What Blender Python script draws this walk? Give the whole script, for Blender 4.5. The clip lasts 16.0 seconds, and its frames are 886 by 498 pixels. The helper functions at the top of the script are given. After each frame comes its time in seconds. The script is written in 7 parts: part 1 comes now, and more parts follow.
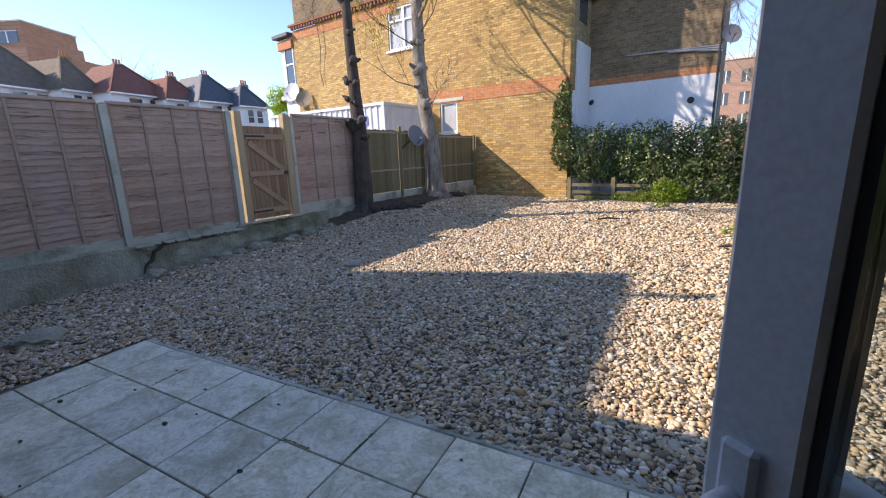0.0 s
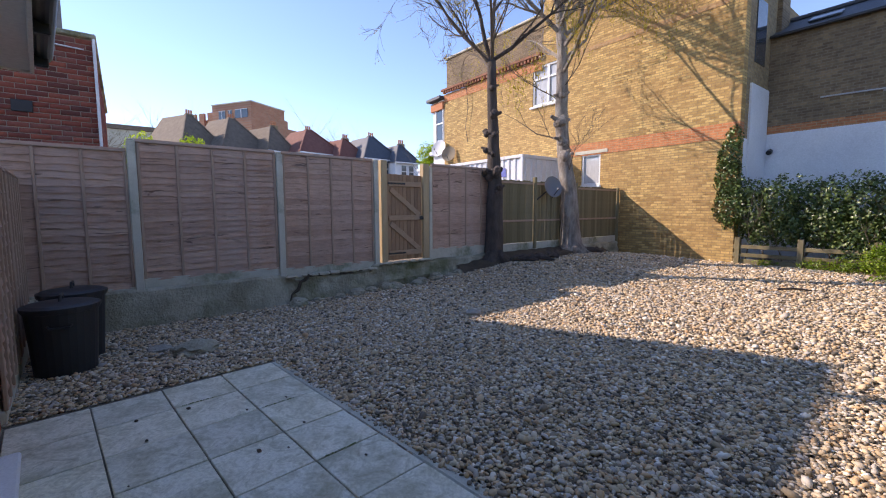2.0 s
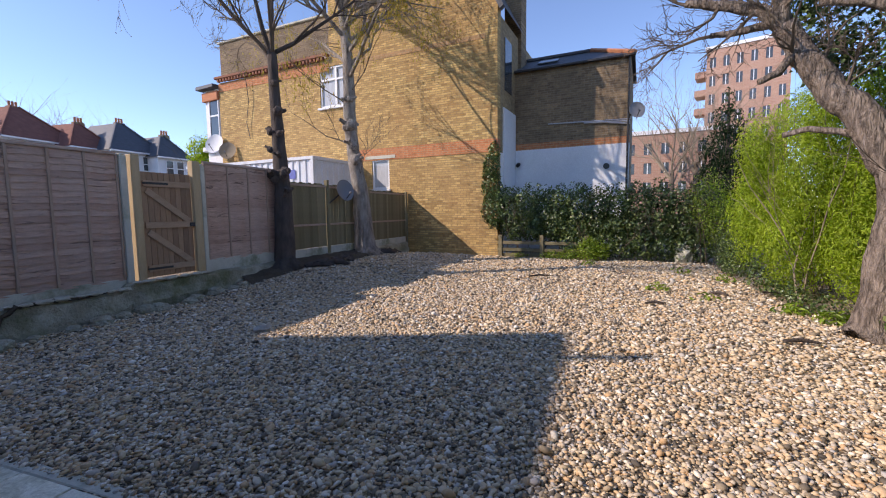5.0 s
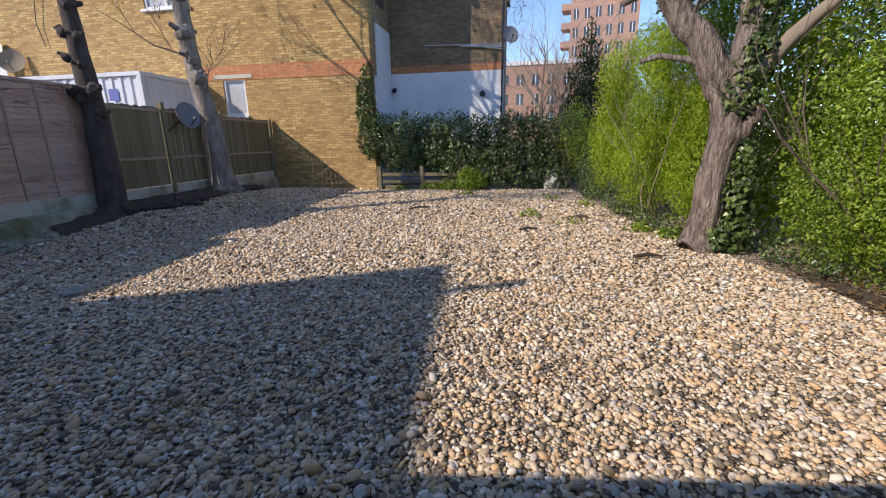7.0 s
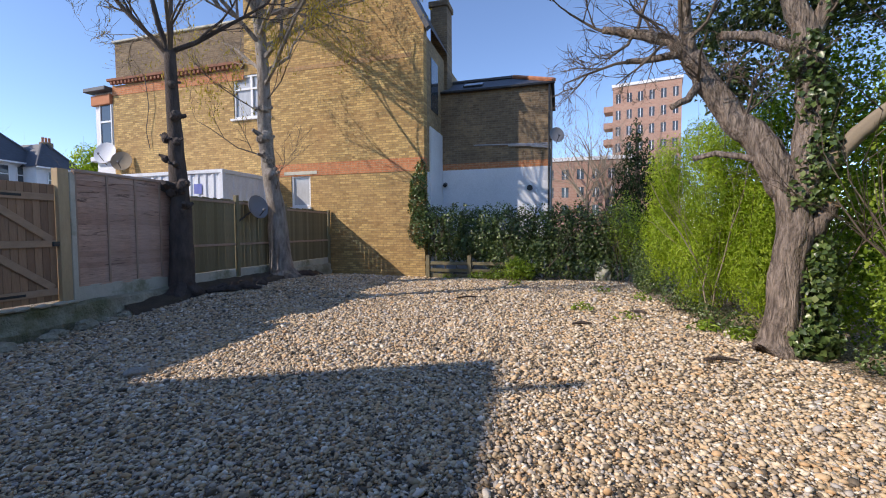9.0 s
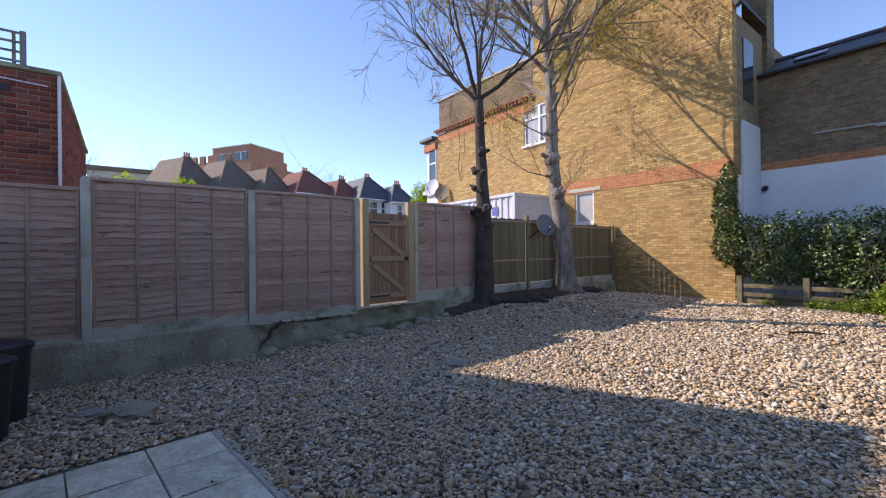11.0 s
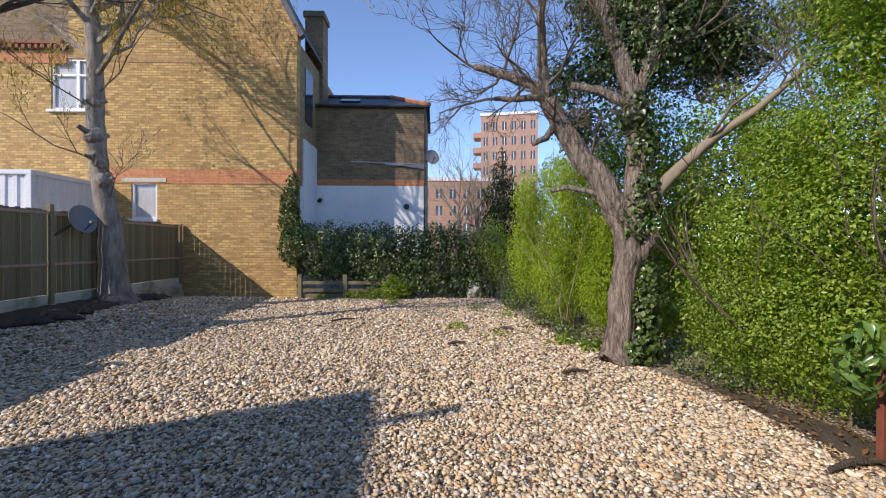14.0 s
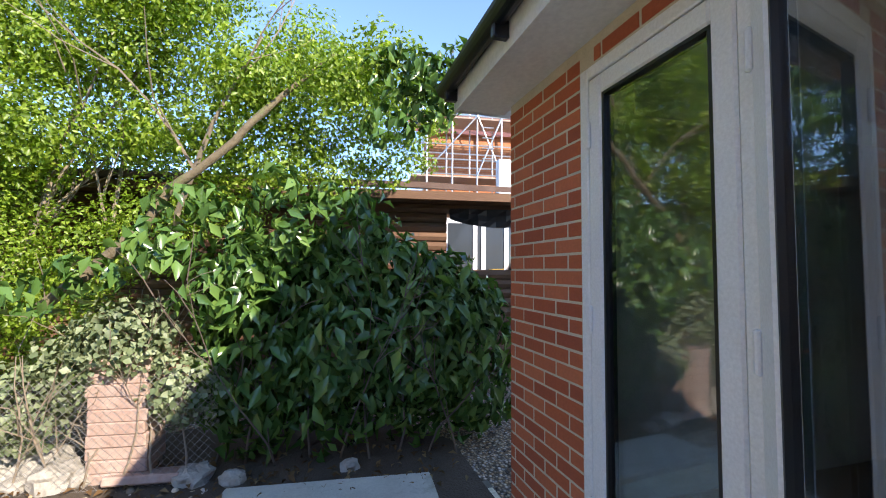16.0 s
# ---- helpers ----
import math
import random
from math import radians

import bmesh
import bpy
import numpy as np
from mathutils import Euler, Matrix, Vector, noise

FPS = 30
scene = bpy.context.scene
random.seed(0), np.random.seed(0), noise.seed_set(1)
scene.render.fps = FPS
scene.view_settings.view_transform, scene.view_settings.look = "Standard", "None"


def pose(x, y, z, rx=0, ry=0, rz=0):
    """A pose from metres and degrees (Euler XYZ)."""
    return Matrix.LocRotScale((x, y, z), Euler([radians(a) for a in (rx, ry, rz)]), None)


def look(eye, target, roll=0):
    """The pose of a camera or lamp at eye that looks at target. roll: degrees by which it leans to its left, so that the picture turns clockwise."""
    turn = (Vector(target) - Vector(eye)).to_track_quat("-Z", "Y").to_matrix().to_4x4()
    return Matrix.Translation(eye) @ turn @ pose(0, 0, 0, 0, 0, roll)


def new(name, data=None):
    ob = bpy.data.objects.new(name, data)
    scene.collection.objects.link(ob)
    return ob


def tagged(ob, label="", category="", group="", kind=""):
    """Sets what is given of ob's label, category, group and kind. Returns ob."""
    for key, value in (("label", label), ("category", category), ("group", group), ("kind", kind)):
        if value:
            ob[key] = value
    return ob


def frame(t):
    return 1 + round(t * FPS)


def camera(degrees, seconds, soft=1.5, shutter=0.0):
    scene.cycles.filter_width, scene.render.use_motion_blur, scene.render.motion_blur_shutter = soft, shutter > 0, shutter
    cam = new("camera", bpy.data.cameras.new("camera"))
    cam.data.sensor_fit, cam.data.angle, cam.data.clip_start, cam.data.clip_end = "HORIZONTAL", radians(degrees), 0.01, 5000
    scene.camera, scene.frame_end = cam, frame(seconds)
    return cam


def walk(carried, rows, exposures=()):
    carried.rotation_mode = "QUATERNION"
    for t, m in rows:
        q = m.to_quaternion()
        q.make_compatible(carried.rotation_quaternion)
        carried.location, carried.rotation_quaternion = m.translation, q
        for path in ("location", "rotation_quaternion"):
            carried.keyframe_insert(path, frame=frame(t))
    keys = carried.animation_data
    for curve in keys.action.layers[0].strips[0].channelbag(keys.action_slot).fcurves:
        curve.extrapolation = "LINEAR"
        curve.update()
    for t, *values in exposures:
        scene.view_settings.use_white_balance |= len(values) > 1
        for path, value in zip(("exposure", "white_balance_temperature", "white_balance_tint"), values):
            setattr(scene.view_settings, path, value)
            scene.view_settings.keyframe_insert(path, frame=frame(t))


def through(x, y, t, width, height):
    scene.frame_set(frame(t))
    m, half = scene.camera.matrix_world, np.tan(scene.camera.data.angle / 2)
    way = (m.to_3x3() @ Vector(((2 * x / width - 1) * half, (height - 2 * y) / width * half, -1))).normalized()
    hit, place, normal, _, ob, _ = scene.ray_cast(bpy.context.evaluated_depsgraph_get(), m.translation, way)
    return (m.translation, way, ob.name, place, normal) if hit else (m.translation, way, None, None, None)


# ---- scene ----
cam = camera(93.27, 16.0, soft=1.1)
PATH = [
    (0, (0.220, 0.408, 1.570), (-0.888, 2.013, 1.127), -1.97),
    (0.5, (0.168, 0.507, 1.536), (-1.038, 2.035, 1.080), -1.57),
    (1, (0.170, 0.637, 1.477), (-1.188, 2.044, 1.057), -0.18),
    (1.5, (0.143, 0.698, 1.459), (-1.314, 2.032, 1.147), 0.08),
    (2, (0.092, 0.724, 1.460), (-1.494, 1.930, 1.278), -0.26),
    (2.5, (0.084, 0.730, 1.465), (-1.525, 1.911, 1.333), -0.44),
    (3, (0.084, 0.759, 1.466), (-1.457, 2.028, 1.339), -0.45),
    (3.5, (0.058, 0.786, 1.474), (-1.367, 2.185, 1.361), -0.22),
    (4, (0.059, 0.815, 1.481), (-1.212, 2.356, 1.383), -0.18),
    (4.5, (0.062, 0.850, 1.483), (-1.011, 2.533, 1.370), -0.47),
    (5, (0.069, 0.849, 1.491), (-0.787, 2.648, 1.312), -0.70),
    (5.2, (0.062, 0.869, 1.488), (-0.710, 2.701, 1.272), -0.82),
    (7.3, (0.052, 1.305, 1.424), (-0.247, 3.216, 0.917), -1.01),
    (7.5, (0.042, 1.315, 1.426), (-0.243, 3.239, 0.959), -0.86),
    (8, (0.017, 1.319, 1.447), (-0.259, 3.273, 1.127), -0.42),
    (8.5, (0.000, 1.316, 1.459), (-0.341, 3.279, 1.287), -0.20),
    (9, (-0.027, 1.309, 1.466), (-0.569, 3.232, 1.381), -0.38),
    (9.5, (-0.097, 1.295, 1.471), (-0.935, 3.110, 1.437), -0.60),
    (10, (-0.125, 1.289, 1.474), (-1.235, 2.953, 1.477), -0.79),
    (10.2, (-0.137, 1.285, 1.474), (-1.347, 2.878, 1.485), -0.74),
    (12.3, (-0.141, 1.088, 1.481), (-1.988, 1.856, 1.446), -1.14),
    (12.5, (-0.130, 1.116, 1.478), (-1.927, 1.992, 1.443), -1.04),
    (13, (-0.136, 1.182, 1.484), (-1.595, 2.550, 1.452), -0.28),
    (13.5, (-0.030, 1.304, 1.526), (-0.805, 3.147, 1.496), 0.47),
    (14, (-0.060, 1.394, 1.572), (-0.022, 3.393, 1.558), 0.22),
    (14.5, (0.054, 1.473, 1.606), (0.857, 3.304, 1.581), -0.97),
    (15, (0.088, 1.554, 1.579), (1.592, 2.874, 1.575), 0.13),
    (15.4, (0.082, 1.532, 1.518), (1.950, 2.246, 1.564), 0.39),
    (15.8, (0.115, 1.576, 1.463), (2.114, 1.572, 1.530), 0.19),
    (16, (0.131, 1.577, 1.417), (2.099, 1.236, 1.518), 0.38),
]
walk(cam, [(t, look(eye, to, roll)) for t, eye, to, roll in PATH], exposures=[(0, 1.4, 7700, 19), (1.5, 1.27, 7700, 23), (3.5, 1.16, 7700, 24), (5, 0.92, 7400, 22), (9, 0.85, 7200, 17), (10.2, 0.92, 7300, 20), (12.5, 1.2, 7800, 24), (14, 0.9, 7200, 17), (15, 1.25, 7200, 16), (15.5, 1.5, 7200, 16), (16, 1.95, 7200, 15)])

# ---- daylight ----
SUN_FROM = Vector((-1.24, -0.90, 1.0)).normalized()
world = bpy.data.worlds.new("World")
scene.world = world
world.use_nodes = True
wn = world.node_tree
bg = wn.nodes["Background"]
sky = wn.nodes.new("ShaderNodeTexSky")
sky.sky_type = "NISHITA"
sky.sun_disc = False
sky.sun_elevation = math.asin(SUN_FROM.z)
sky.sun_rotation = math.atan2(SUN_FROM.x, SUN_FROM.y)
sky.air_density, sky.dust_density, sky.ozone_density = 0.8, 0.0, 5.5
wn.links.new(sky.outputs[0], bg.inputs[0])
bg.inputs[1].default_value = 0.15
sun_data = bpy.data.lights.new("sun", "SUN")
sun_data.energy, sun_data.angle, sun_data.color = 2.55, radians(0.53), (1.0, 0.95, 0.87)
sun = new("sun", sun_data)
sun.matrix_world = look(SUN_FROM * 50, (0, 0, 0))

# ---- small building kit ----
def mesh_of(name, bm, mat=None, smooth=False):
    me = bpy.data.meshes.new(name)
    bm.to_mesh(me)
    bm.free()
    if mat is not None:
        me.materials.append(mat)
    if smooth:
        me.polygons.foreach_set("use_smooth", [True] * len(me.polygons))
    return me


def part(name, bm, mat, parent=None, label="", smooth=False):
    ob = new(name, mesh_of(name, bm, mat, smooth))
    if parent is not None:
        ob.parent = parent
    if label:
        tagged(ob, label)
    return ob


def empty(name, m, label, category, group="", kind=""):
    ob = new(name)
    ob.matrix_world = m
    return tagged(ob, label, category, group, kind)


def thing(name, bm, mat, label, category, group="", kind="", smooth=False):
    return tagged(part(name, bm, mat, None, "", smooth), label, category, group, kind)


def add_box(bm, x0, x1, y0, y1, z0, z1, m=None, bevel=0.0):
    g = bmesh.ops.create_cube(bm, size=1.0)
    vs = g["verts"]
    for v in vs:
        v.co = Vector((x0 + (v.co.x + 0.5) * (x1 - x0), y0 + (v.co.y + 0.5) * (y1 - y0), z0 + (v.co.z + 0.5) * (z1 - z0)))
    if bevel:
        es = list({e for v in vs for e in v.link_edges})
        r = bmesh.ops.bevel(bm, geom=es, offset=bevel, segments=1, affect="EDGES", clamp_overlap=True)
        vs = list({v for v in r["verts"]} | {v for v in vs if v.is_valid})
    if m is not None:
        for v in vs:
            v.co = m @ v.co
    return vs


def box(x0, x1, y0, y1, z0, z1, m=None, bevel=0.0):
    bm = bmesh.new()
    add_box(bm, x0, x1, y0, y1, z0, z1, m, bevel)
    return bm


def prism(pts, z0, z1, bm=None):
    """An upright prism over a plan outline given anticlockwise."""
    bm = bm or bmesh.new()
    lo = [bm.verts.new((x, y, z0)) for x, y in pts]
    hi = [bm.verts.new((x, y, z1)) for x, y in pts]
    bm.faces.new(lo[::-1])
    bm.faces.new(hi)
    n = len(pts)
    for i in range(n):
        bm.faces.new((lo[i], lo[(i + 1) % n], hi[(i + 1) % n], hi[i]))
    return bm


def solid(quads, bm=None):
    """Faces from lists of corner points, welded."""
    bm = bm or bmesh.new()
    for q in quads:
        bm.faces.new([bm.verts.new(p) for p in q])
    bmesh.ops.remove_doubles(bm, verts=bm.verts, dist=1e-4)
    bmesh.ops.recalc_face_normals(bm, faces=bm.faces)
    return bm


def add_tube(bm, pts, radii, sides=8, wob=0.0, rng=None, cap=True):
    """A tapered, slightly uneven tube along points."""
    rng = rng or random
    rings = []
    side = None
    for i, p in enumerate(pts):
        p = Vector(p)
        a, b = Vector(pts[max(i - 1, 0)]), Vector(pts[min(i + 1, len(pts) - 1)])
        d = (b - a).normalized()
        if side is None:
            side = d.orthogonal().normalized()
        side = (side - d * side.dot(d)).normalized()
        other = d.cross(side)
        r = radii[i] if hasattr(radii, "__len__") else radii
        ring = []
        for k in range(sides):
            an = 2 * math.pi * k / sides
            rr = r * (1 + (rng.uniform(-wob, wob) if wob else 0))
            ring.append(bm.verts.new(p + side * (math.cos(an) * rr) + other * (math.sin(an) * rr)))
        rings.append(ring)
    for a, b in zip(rings, rings[1:]):
        for k in range(sides):
            bm.faces.new((a[k], a[(k + 1) % sides], b[(k + 1) % sides], b[k]))
    if cap:
        bm.faces.new(rings[0][::-1])
        bm.faces.new(rings[-1])


def tube(pts, radii, sides=8, wob=0.0, rng=None):
    bm = bmesh.new()
    add_tube(bm, pts, radii, sides, wob, rng)
    return bm


def cylinder(p0, p1, r, sides=16, r2=None):
    return tube([p0, p1], [r, r if r2 is None else r2], sides)


def disc_dish(center, aim, radius, depth=0.08):
    """A shallow bowl whose hollow looks along aim."""
    bm = bmesh.new()
    q = Vector(aim).to_track_quat("Z", "Y").to_matrix()
    rows = []
    for s in (1, -1):
        last = None
        for j in range(1, 6):
            rr = radius * j / 5
            z = depth * (j / 5) ** 2 + (0.006 if s > 0 else -0.006)
            ring = [bm.verts.new(Vector(center) + q @ Vector((rr * math.cos(a), rr * 1.08 * math.sin(a), z))) for a in [2 * math.pi * k / 24 for k in range(24)]]
            if last is None:
                bm.faces.new(ring)
            else:
                for k in range(24):
                    bm.faces.new((last[k], last[(k + 1) % 24], ring[(k + 1) % 24], ring[k]))
            last = ring
        rows.append(last)
    for k in range(24):
        bm.faces.new((rows[0][k], rows[0][(k + 1) % 24], rows[1][(k + 1) % 24], rows[1][k]))
    bmesh.ops.recalc_face_normals(bm, faces=bm.faces)
    return bm


def raw_mesh(name, verts, faces_loop, size, mat, smooth=False):
    """A mesh from numpy arrays; all faces have the same number of corners."""
    me = bpy.data.meshes.new(name)
    nf = len(faces_loop) // size
    me.vertices.add(len(verts))
    me.vertices.foreach_set("co", np.asarray(verts, np.float32).ravel())
    me.loops.add(len(faces_loop))
    me.loops.foreach_set("vertex_index", np.asarray(faces_loop, np.int32))
    me.polygons.add(nf)
    me.polygons.foreach_set("loop_start", np.arange(0, nf * size, size, dtype=np.int32))
    me.update(calc_edges=True)
    me.materials.append(mat)
    if smooth:
        me.polygons.foreach_set("use_smooth", np.ones(nf, bool))
    me.update()
    return me


def leaf_cloud(name, centres, normals, sizes, mat, slim=0.5, droop=0.25, seed=1, parent=None, fold=0.18):
    """Many folded leaves of four triangles each: a diamond bent along its midrib."""
    rng = np.random.default_rng(seed)
    n = len(centres)
    nv = normals / (np.linalg.norm(normals, axis=1)[:, None] + 1e-9)
    r = rng.normal(size=(n, 3))
    r[:, 2] -= droop * 2
    along = r - nv * np.sum(r * nv, 1)[:, None]
    along /= np.linalg.norm(along, axis=1)[:, None] + 1e-9
    across = np.cross(nv, along)
    s = sizes[:, None]
    a = centres - along * s * 0.5
    b = centres + along * s * 0.5 - nv * s * 0.12
    m = centres
    l = centres + across * s * slim * 0.5 - along * s * 0.05 + nv * s * fold
    q = centres - across * s * slim * 0.5 - along * s * 0.05 + nv * s * fold
    verts = np.stack([a, l, b, q, m], 1).reshape(-1, 3)
    base = (np.arange(n) * 5)[:, None]
    tri = np.array([[0, 4, 1], [1, 4, 2], [2, 4, 3], [3, 4, 0]]).ravel()[None, :]
    ob = new(name, raw_mesh(name, verts, (base + tri).ravel(), 3, mat, True))
    if parent is not None:
        ob.parent = parent
    return ob


# ---- materials ----
def material(name, rough=0.7, metal=0.0):
    mat = bpy.data.materials.new(name)
    mat.use_nodes = True
    nt = mat.node_tree
    b = nt.nodes["Principled BSDF"]
    b.inputs["Roughness"].default_value = rough
    b.inputs["Metallic"].default_value = metal
    return mat, nt, b


def node(nt, kind, **values):
    n = nt.nodes.new(kind)
    for k, v in values.items():
        n.inputs[k.replace("_", " ")].default_value = v
    return n


def ramp(nt, stops, source):
    n = nt.nodes.new("ShaderNodeValToRGB")
    e = n.color_ramp.elements
    while len(e) < len(stops):
        e.new(0.5)
    for el, (p, c) in zip(e, stops):
        el.position = p
        el.color = (*c, 1)
    nt.links.new(source, n.inputs[0])
    return n.outputs[0]


def mix(nt, fac, a, b, kind="MIX"):
    n = nt.nodes.new("ShaderNodeMix")
    n.data_type, n.blend_type = "RGBA", kind
    for val, sock in ((fac, n.inputs[0]), (a, n.inputs[6]), (b, n.inputs[7])):
        if isinstance(val, (int, float)):
            sock.default_value = val
        elif isinstance(val, tuple):
            sock.default_value = (*val, 1)
        else:
            nt.links.new(val, sock)
    return n.outputs[2]


def coords(nt, scale=(1, 1, 1), kind="Object", rot=(0, 0, 0)):
    tc = nt.nodes.new("ShaderNodeTexCoord")
    mp = nt.nodes.new("ShaderNodeMapping")
    mp.inputs["Scale"].default_value = scale
    mp.inputs["Rotation"].default_value = rot
    nt.links.new(tc.outputs[kind], mp.inputs[0])
    return mp.outputs[0]


def noise_of(nt, vec, scale, detail=4.0, rough=0.6, dist=0.0):
    n = node(nt, "ShaderNodeTexNoise", Scale=scale, Detail=detail, Roughness=rough, Distortion=dist)
    nt.links.new(vec, n.inputs["Vector"])
    return n.outputs[0]


def bump(nt, b, height, strength=0.3, distance=0.01):
    n = nt.nodes.new("ShaderNodeBump")
    n.inputs["Strength"].default_value = strength
    n.inputs["Distance"].default_value = distance
    nt.links.new(height, n.inputs["Height"])
    nt.links.new(n.outputs[0], b.inputs["Normal"])


def mottled(name, dark, light, scale=6.0, fine=60.0, rough=0.8, bumpy=0.3, metal=0.0, stretch=(1, 1, 1), spread=0.25, dist=0.01, stain=None):
    """A surface of two tones with broad stains and fine grain."""
    mat, nt, b = material(name, rough, metal)
    v = coords(nt, stretch)
    broad, grain = noise_of(nt, v, scale, 5), noise_of(nt, v, fine, 3)
    mid = tuple((p + q) / 2 for p, q in zip(dark, light))
    col = ramp(nt, [(0.5 - spread, dark), (0.5, mid), (0.5 + spread, light)], broad)
    fine_col = ramp(nt, [(0.3, tuple(c * 0.75 for c in mid)), (0.7, tuple(min(1, c * 1.2) for c in mid))], grain)
    col = mix(nt, 0.35, col, fine_col)
    if stain:
        col = mix(nt, ramp(nt, [(0.52, (0, 0, 0)), (0.68, (1, 1, 1))], noise_of(nt, v, scale * 0.37, 6, 0.7)), col, stain)
    nt.links.new(col, b.inputs["Base Color"])
    if bumpy:
        bump(nt, b, grain, bumpy, dist)
    return mat


def plain(name, col, rough=0.5, metal=0.0):
    return mottled(name, tuple(c * 0.93 for c in col), tuple(min(1, c * 1.05) for c in col), 3.0, 90.0, rough, 0.05, metal)


def per_piece(name, stops, rough=0.85, island=False, fine=40.0, bumpy=0.4, stretch=(1, 1, 1), var=0.35, dist=0.004):
    """Each piece takes its own tone; grain and stains on top."""
    mat, nt, b = material(name, rough)
    if island:
        src = nt.nodes.new("ShaderNodeNewGeometry").outputs["Random Per Island"]
    else:
        src = nt.nodes.new("ShaderNodeObjectInfo").outputs["Random"]
    col = ramp(nt, stops, src)
    v = coords(nt, stretch)
    g = noise_of(nt, v, fine, 5, 0.65)
    shade = ramp(nt, [(0.25, (0.55, 0.55, 0.55)), (0.75, (1.25, 1.22, 1.18))], g)
    col = mix(nt, var, col, mix(nt, 1.0, col, shade, "MULTIPLY"))
    nt.links.new(col, b.inputs["Base Color"])
    bump(nt, b, g, bumpy, dist)
    return mat


def brick_material(name, c1, c2, mortar, plane="XZ", rough=0.9, stain=(0.1, 0.08, 0.05), stain_amt=0.5, scale=1.0):
    """Stock brickwork seen from afar: 225 x 75 mm courses with recessed joints."""
    mat, nt, b = material(name, rough)
    rot = {"XZ": (radians(-90), 0, 0), "YZ": (radians(-90), radians(0), radians(-90))}[plane]
    tc = nt.nodes.new("ShaderNodeTexCoord")
    sep = nt.nodes.new("ShaderNodeSeparateXYZ")
    nt.links.new(tc.outputs["Object"], sep.inputs[0])
    com = nt.nodes.new("ShaderNodeCombineXYZ")
    nt.links.new(sep.outputs[0 if plane == "XZ" else 1], com.inputs[0])
    nt.links.new(sep.outputs[2], com.inputs[1])
    br = nt.nodes.new("ShaderNodeTexBrick")
    br.inputs["Color1"].default_value, br.inputs["Color2"].default_value = (*c1, 1), (*c2, 1)
    br.inputs["Mortar"].default_value = (*mortar, 1)
    br.inputs["Scale"].default_value = 1.0
    br.inputs["Brick Width"].default_value, br.inputs["Row Height"].default_value = 0.225 * scale, 0.075 * scale
    br.inputs["Mortar Size"].default_value, br.inputs["Bias"].default_value = 0.009 * scale, 0.0
    br.offset = 0.5
    nt.links.new(com.outputs[0], br.inputs["Vector"])
    v = tc.outputs["Object"]
    big = noise_of(nt, v, 0.7, 6, 0.65)
    small = noise_of(nt, v, 9.0, 4, 0.7)
    col = mix(nt, ramp(nt, [(0.35, (0, 0, 0)), (0.75, (stain_amt,) * 3)], big), br.outputs[0], stain)
    col = mix(nt, 0.55, col, mix(nt, 1.0, col, ramp(nt, [(0.3, (0.5, 0.5, 0.5)), (0.7, (1.35, 1.3, 1.2))], small), "MULTIPLY"))
    nt.links.new(col, b.inputs["Base Color"])
    inv = nt.nodes.new("ShaderNodeInvert")
    nt.links.new(br.outputs[1], inv.inputs[1])
    bump(nt, b, inv.outputs[0], 0.6, 0.01)
    return mat


def leaf_material(name, stops, rough=0.45, spec=0.5, through=0.35):
    mat, nt, b = material(name, rough)
    src = nt.nodes.new("ShaderNodeNewGeometry").outputs["Random Per Island"]
    col = ramp(nt, stops, src)
    v = coords(nt)
    col = mix(nt, 0.5, col, mix(nt, 1.0, col, ramp(nt, [(0.3, (0.55, 0.6, 0.5)), (0.7, (1.3, 1.25, 1.1))], noise_of(nt, v, 1.6, 3)), "MULTIPLY"))
    nt.links.new(col, b.inputs["Base Color"])
    b.inputs["Specular IOR Level"].default_value = spec
    tr = nt.nodes.new("ShaderNodeBsdfTranslucent")
    nt.links.new(mix(nt, 1.0, col, (1.5, 1.6, 0.7), "MULTIPLY"), tr.inputs[0])
    ms = nt.nodes.new("ShaderNodeMixShader")
    ms.inputs[0].default_value = through
    nt.links.new(b.outputs[0], ms.inputs[1])
    nt.links.new(tr.outputs[0], ms.inputs[2])
    nt.links.new(ms.outputs[0], nt.nodes["Material Output"].inputs[0])
    return mat


def glass_material(name, tint=(0.8, 0.86, 0.88)):
    mat, nt, b = material(name, 0.02)
    tr = nt.nodes.new("ShaderNodeBsdfTransparent")
    tr.inputs[0].default_value = (*tint, 1)
    gl = nt.nodes.new("ShaderNodeBsdfGlossy")
    gl.inputs["Roughness"].default_value = 0.015
    lw = nt.nodes.new("ShaderNodeLayerWeight")
    lw.inputs[0].default_value = 0.5
    pw = nt.nodes.new("ShaderNodeMath")
    pw.operation = "POWER"
    pw.inputs[1].default_value = 3.0
    nt.links.new(lw.outputs["Facing"], pw.inputs[0])
    fr = nt.nodes.new("ShaderNodeMath")
    fr.operation = "MULTIPLY_ADD"
    fr.inputs[1].default_value, fr.inputs[2].default_value = 0.82, 0.15
    nt.links.new(pw.outputs[0], fr.inputs[0])
    ms = nt.nodes.new("ShaderNodeMixShader")
    nt.links.new(fr.outputs[0], ms.inputs[0])
    nt.links.new(tr.outputs[0], ms.inputs[1])
    nt.links.new(gl.outputs[0], ms.inputs[2])
    nt.links.new(ms.outputs[0], nt.nodes["Material Output"].inputs[0])
    return mat


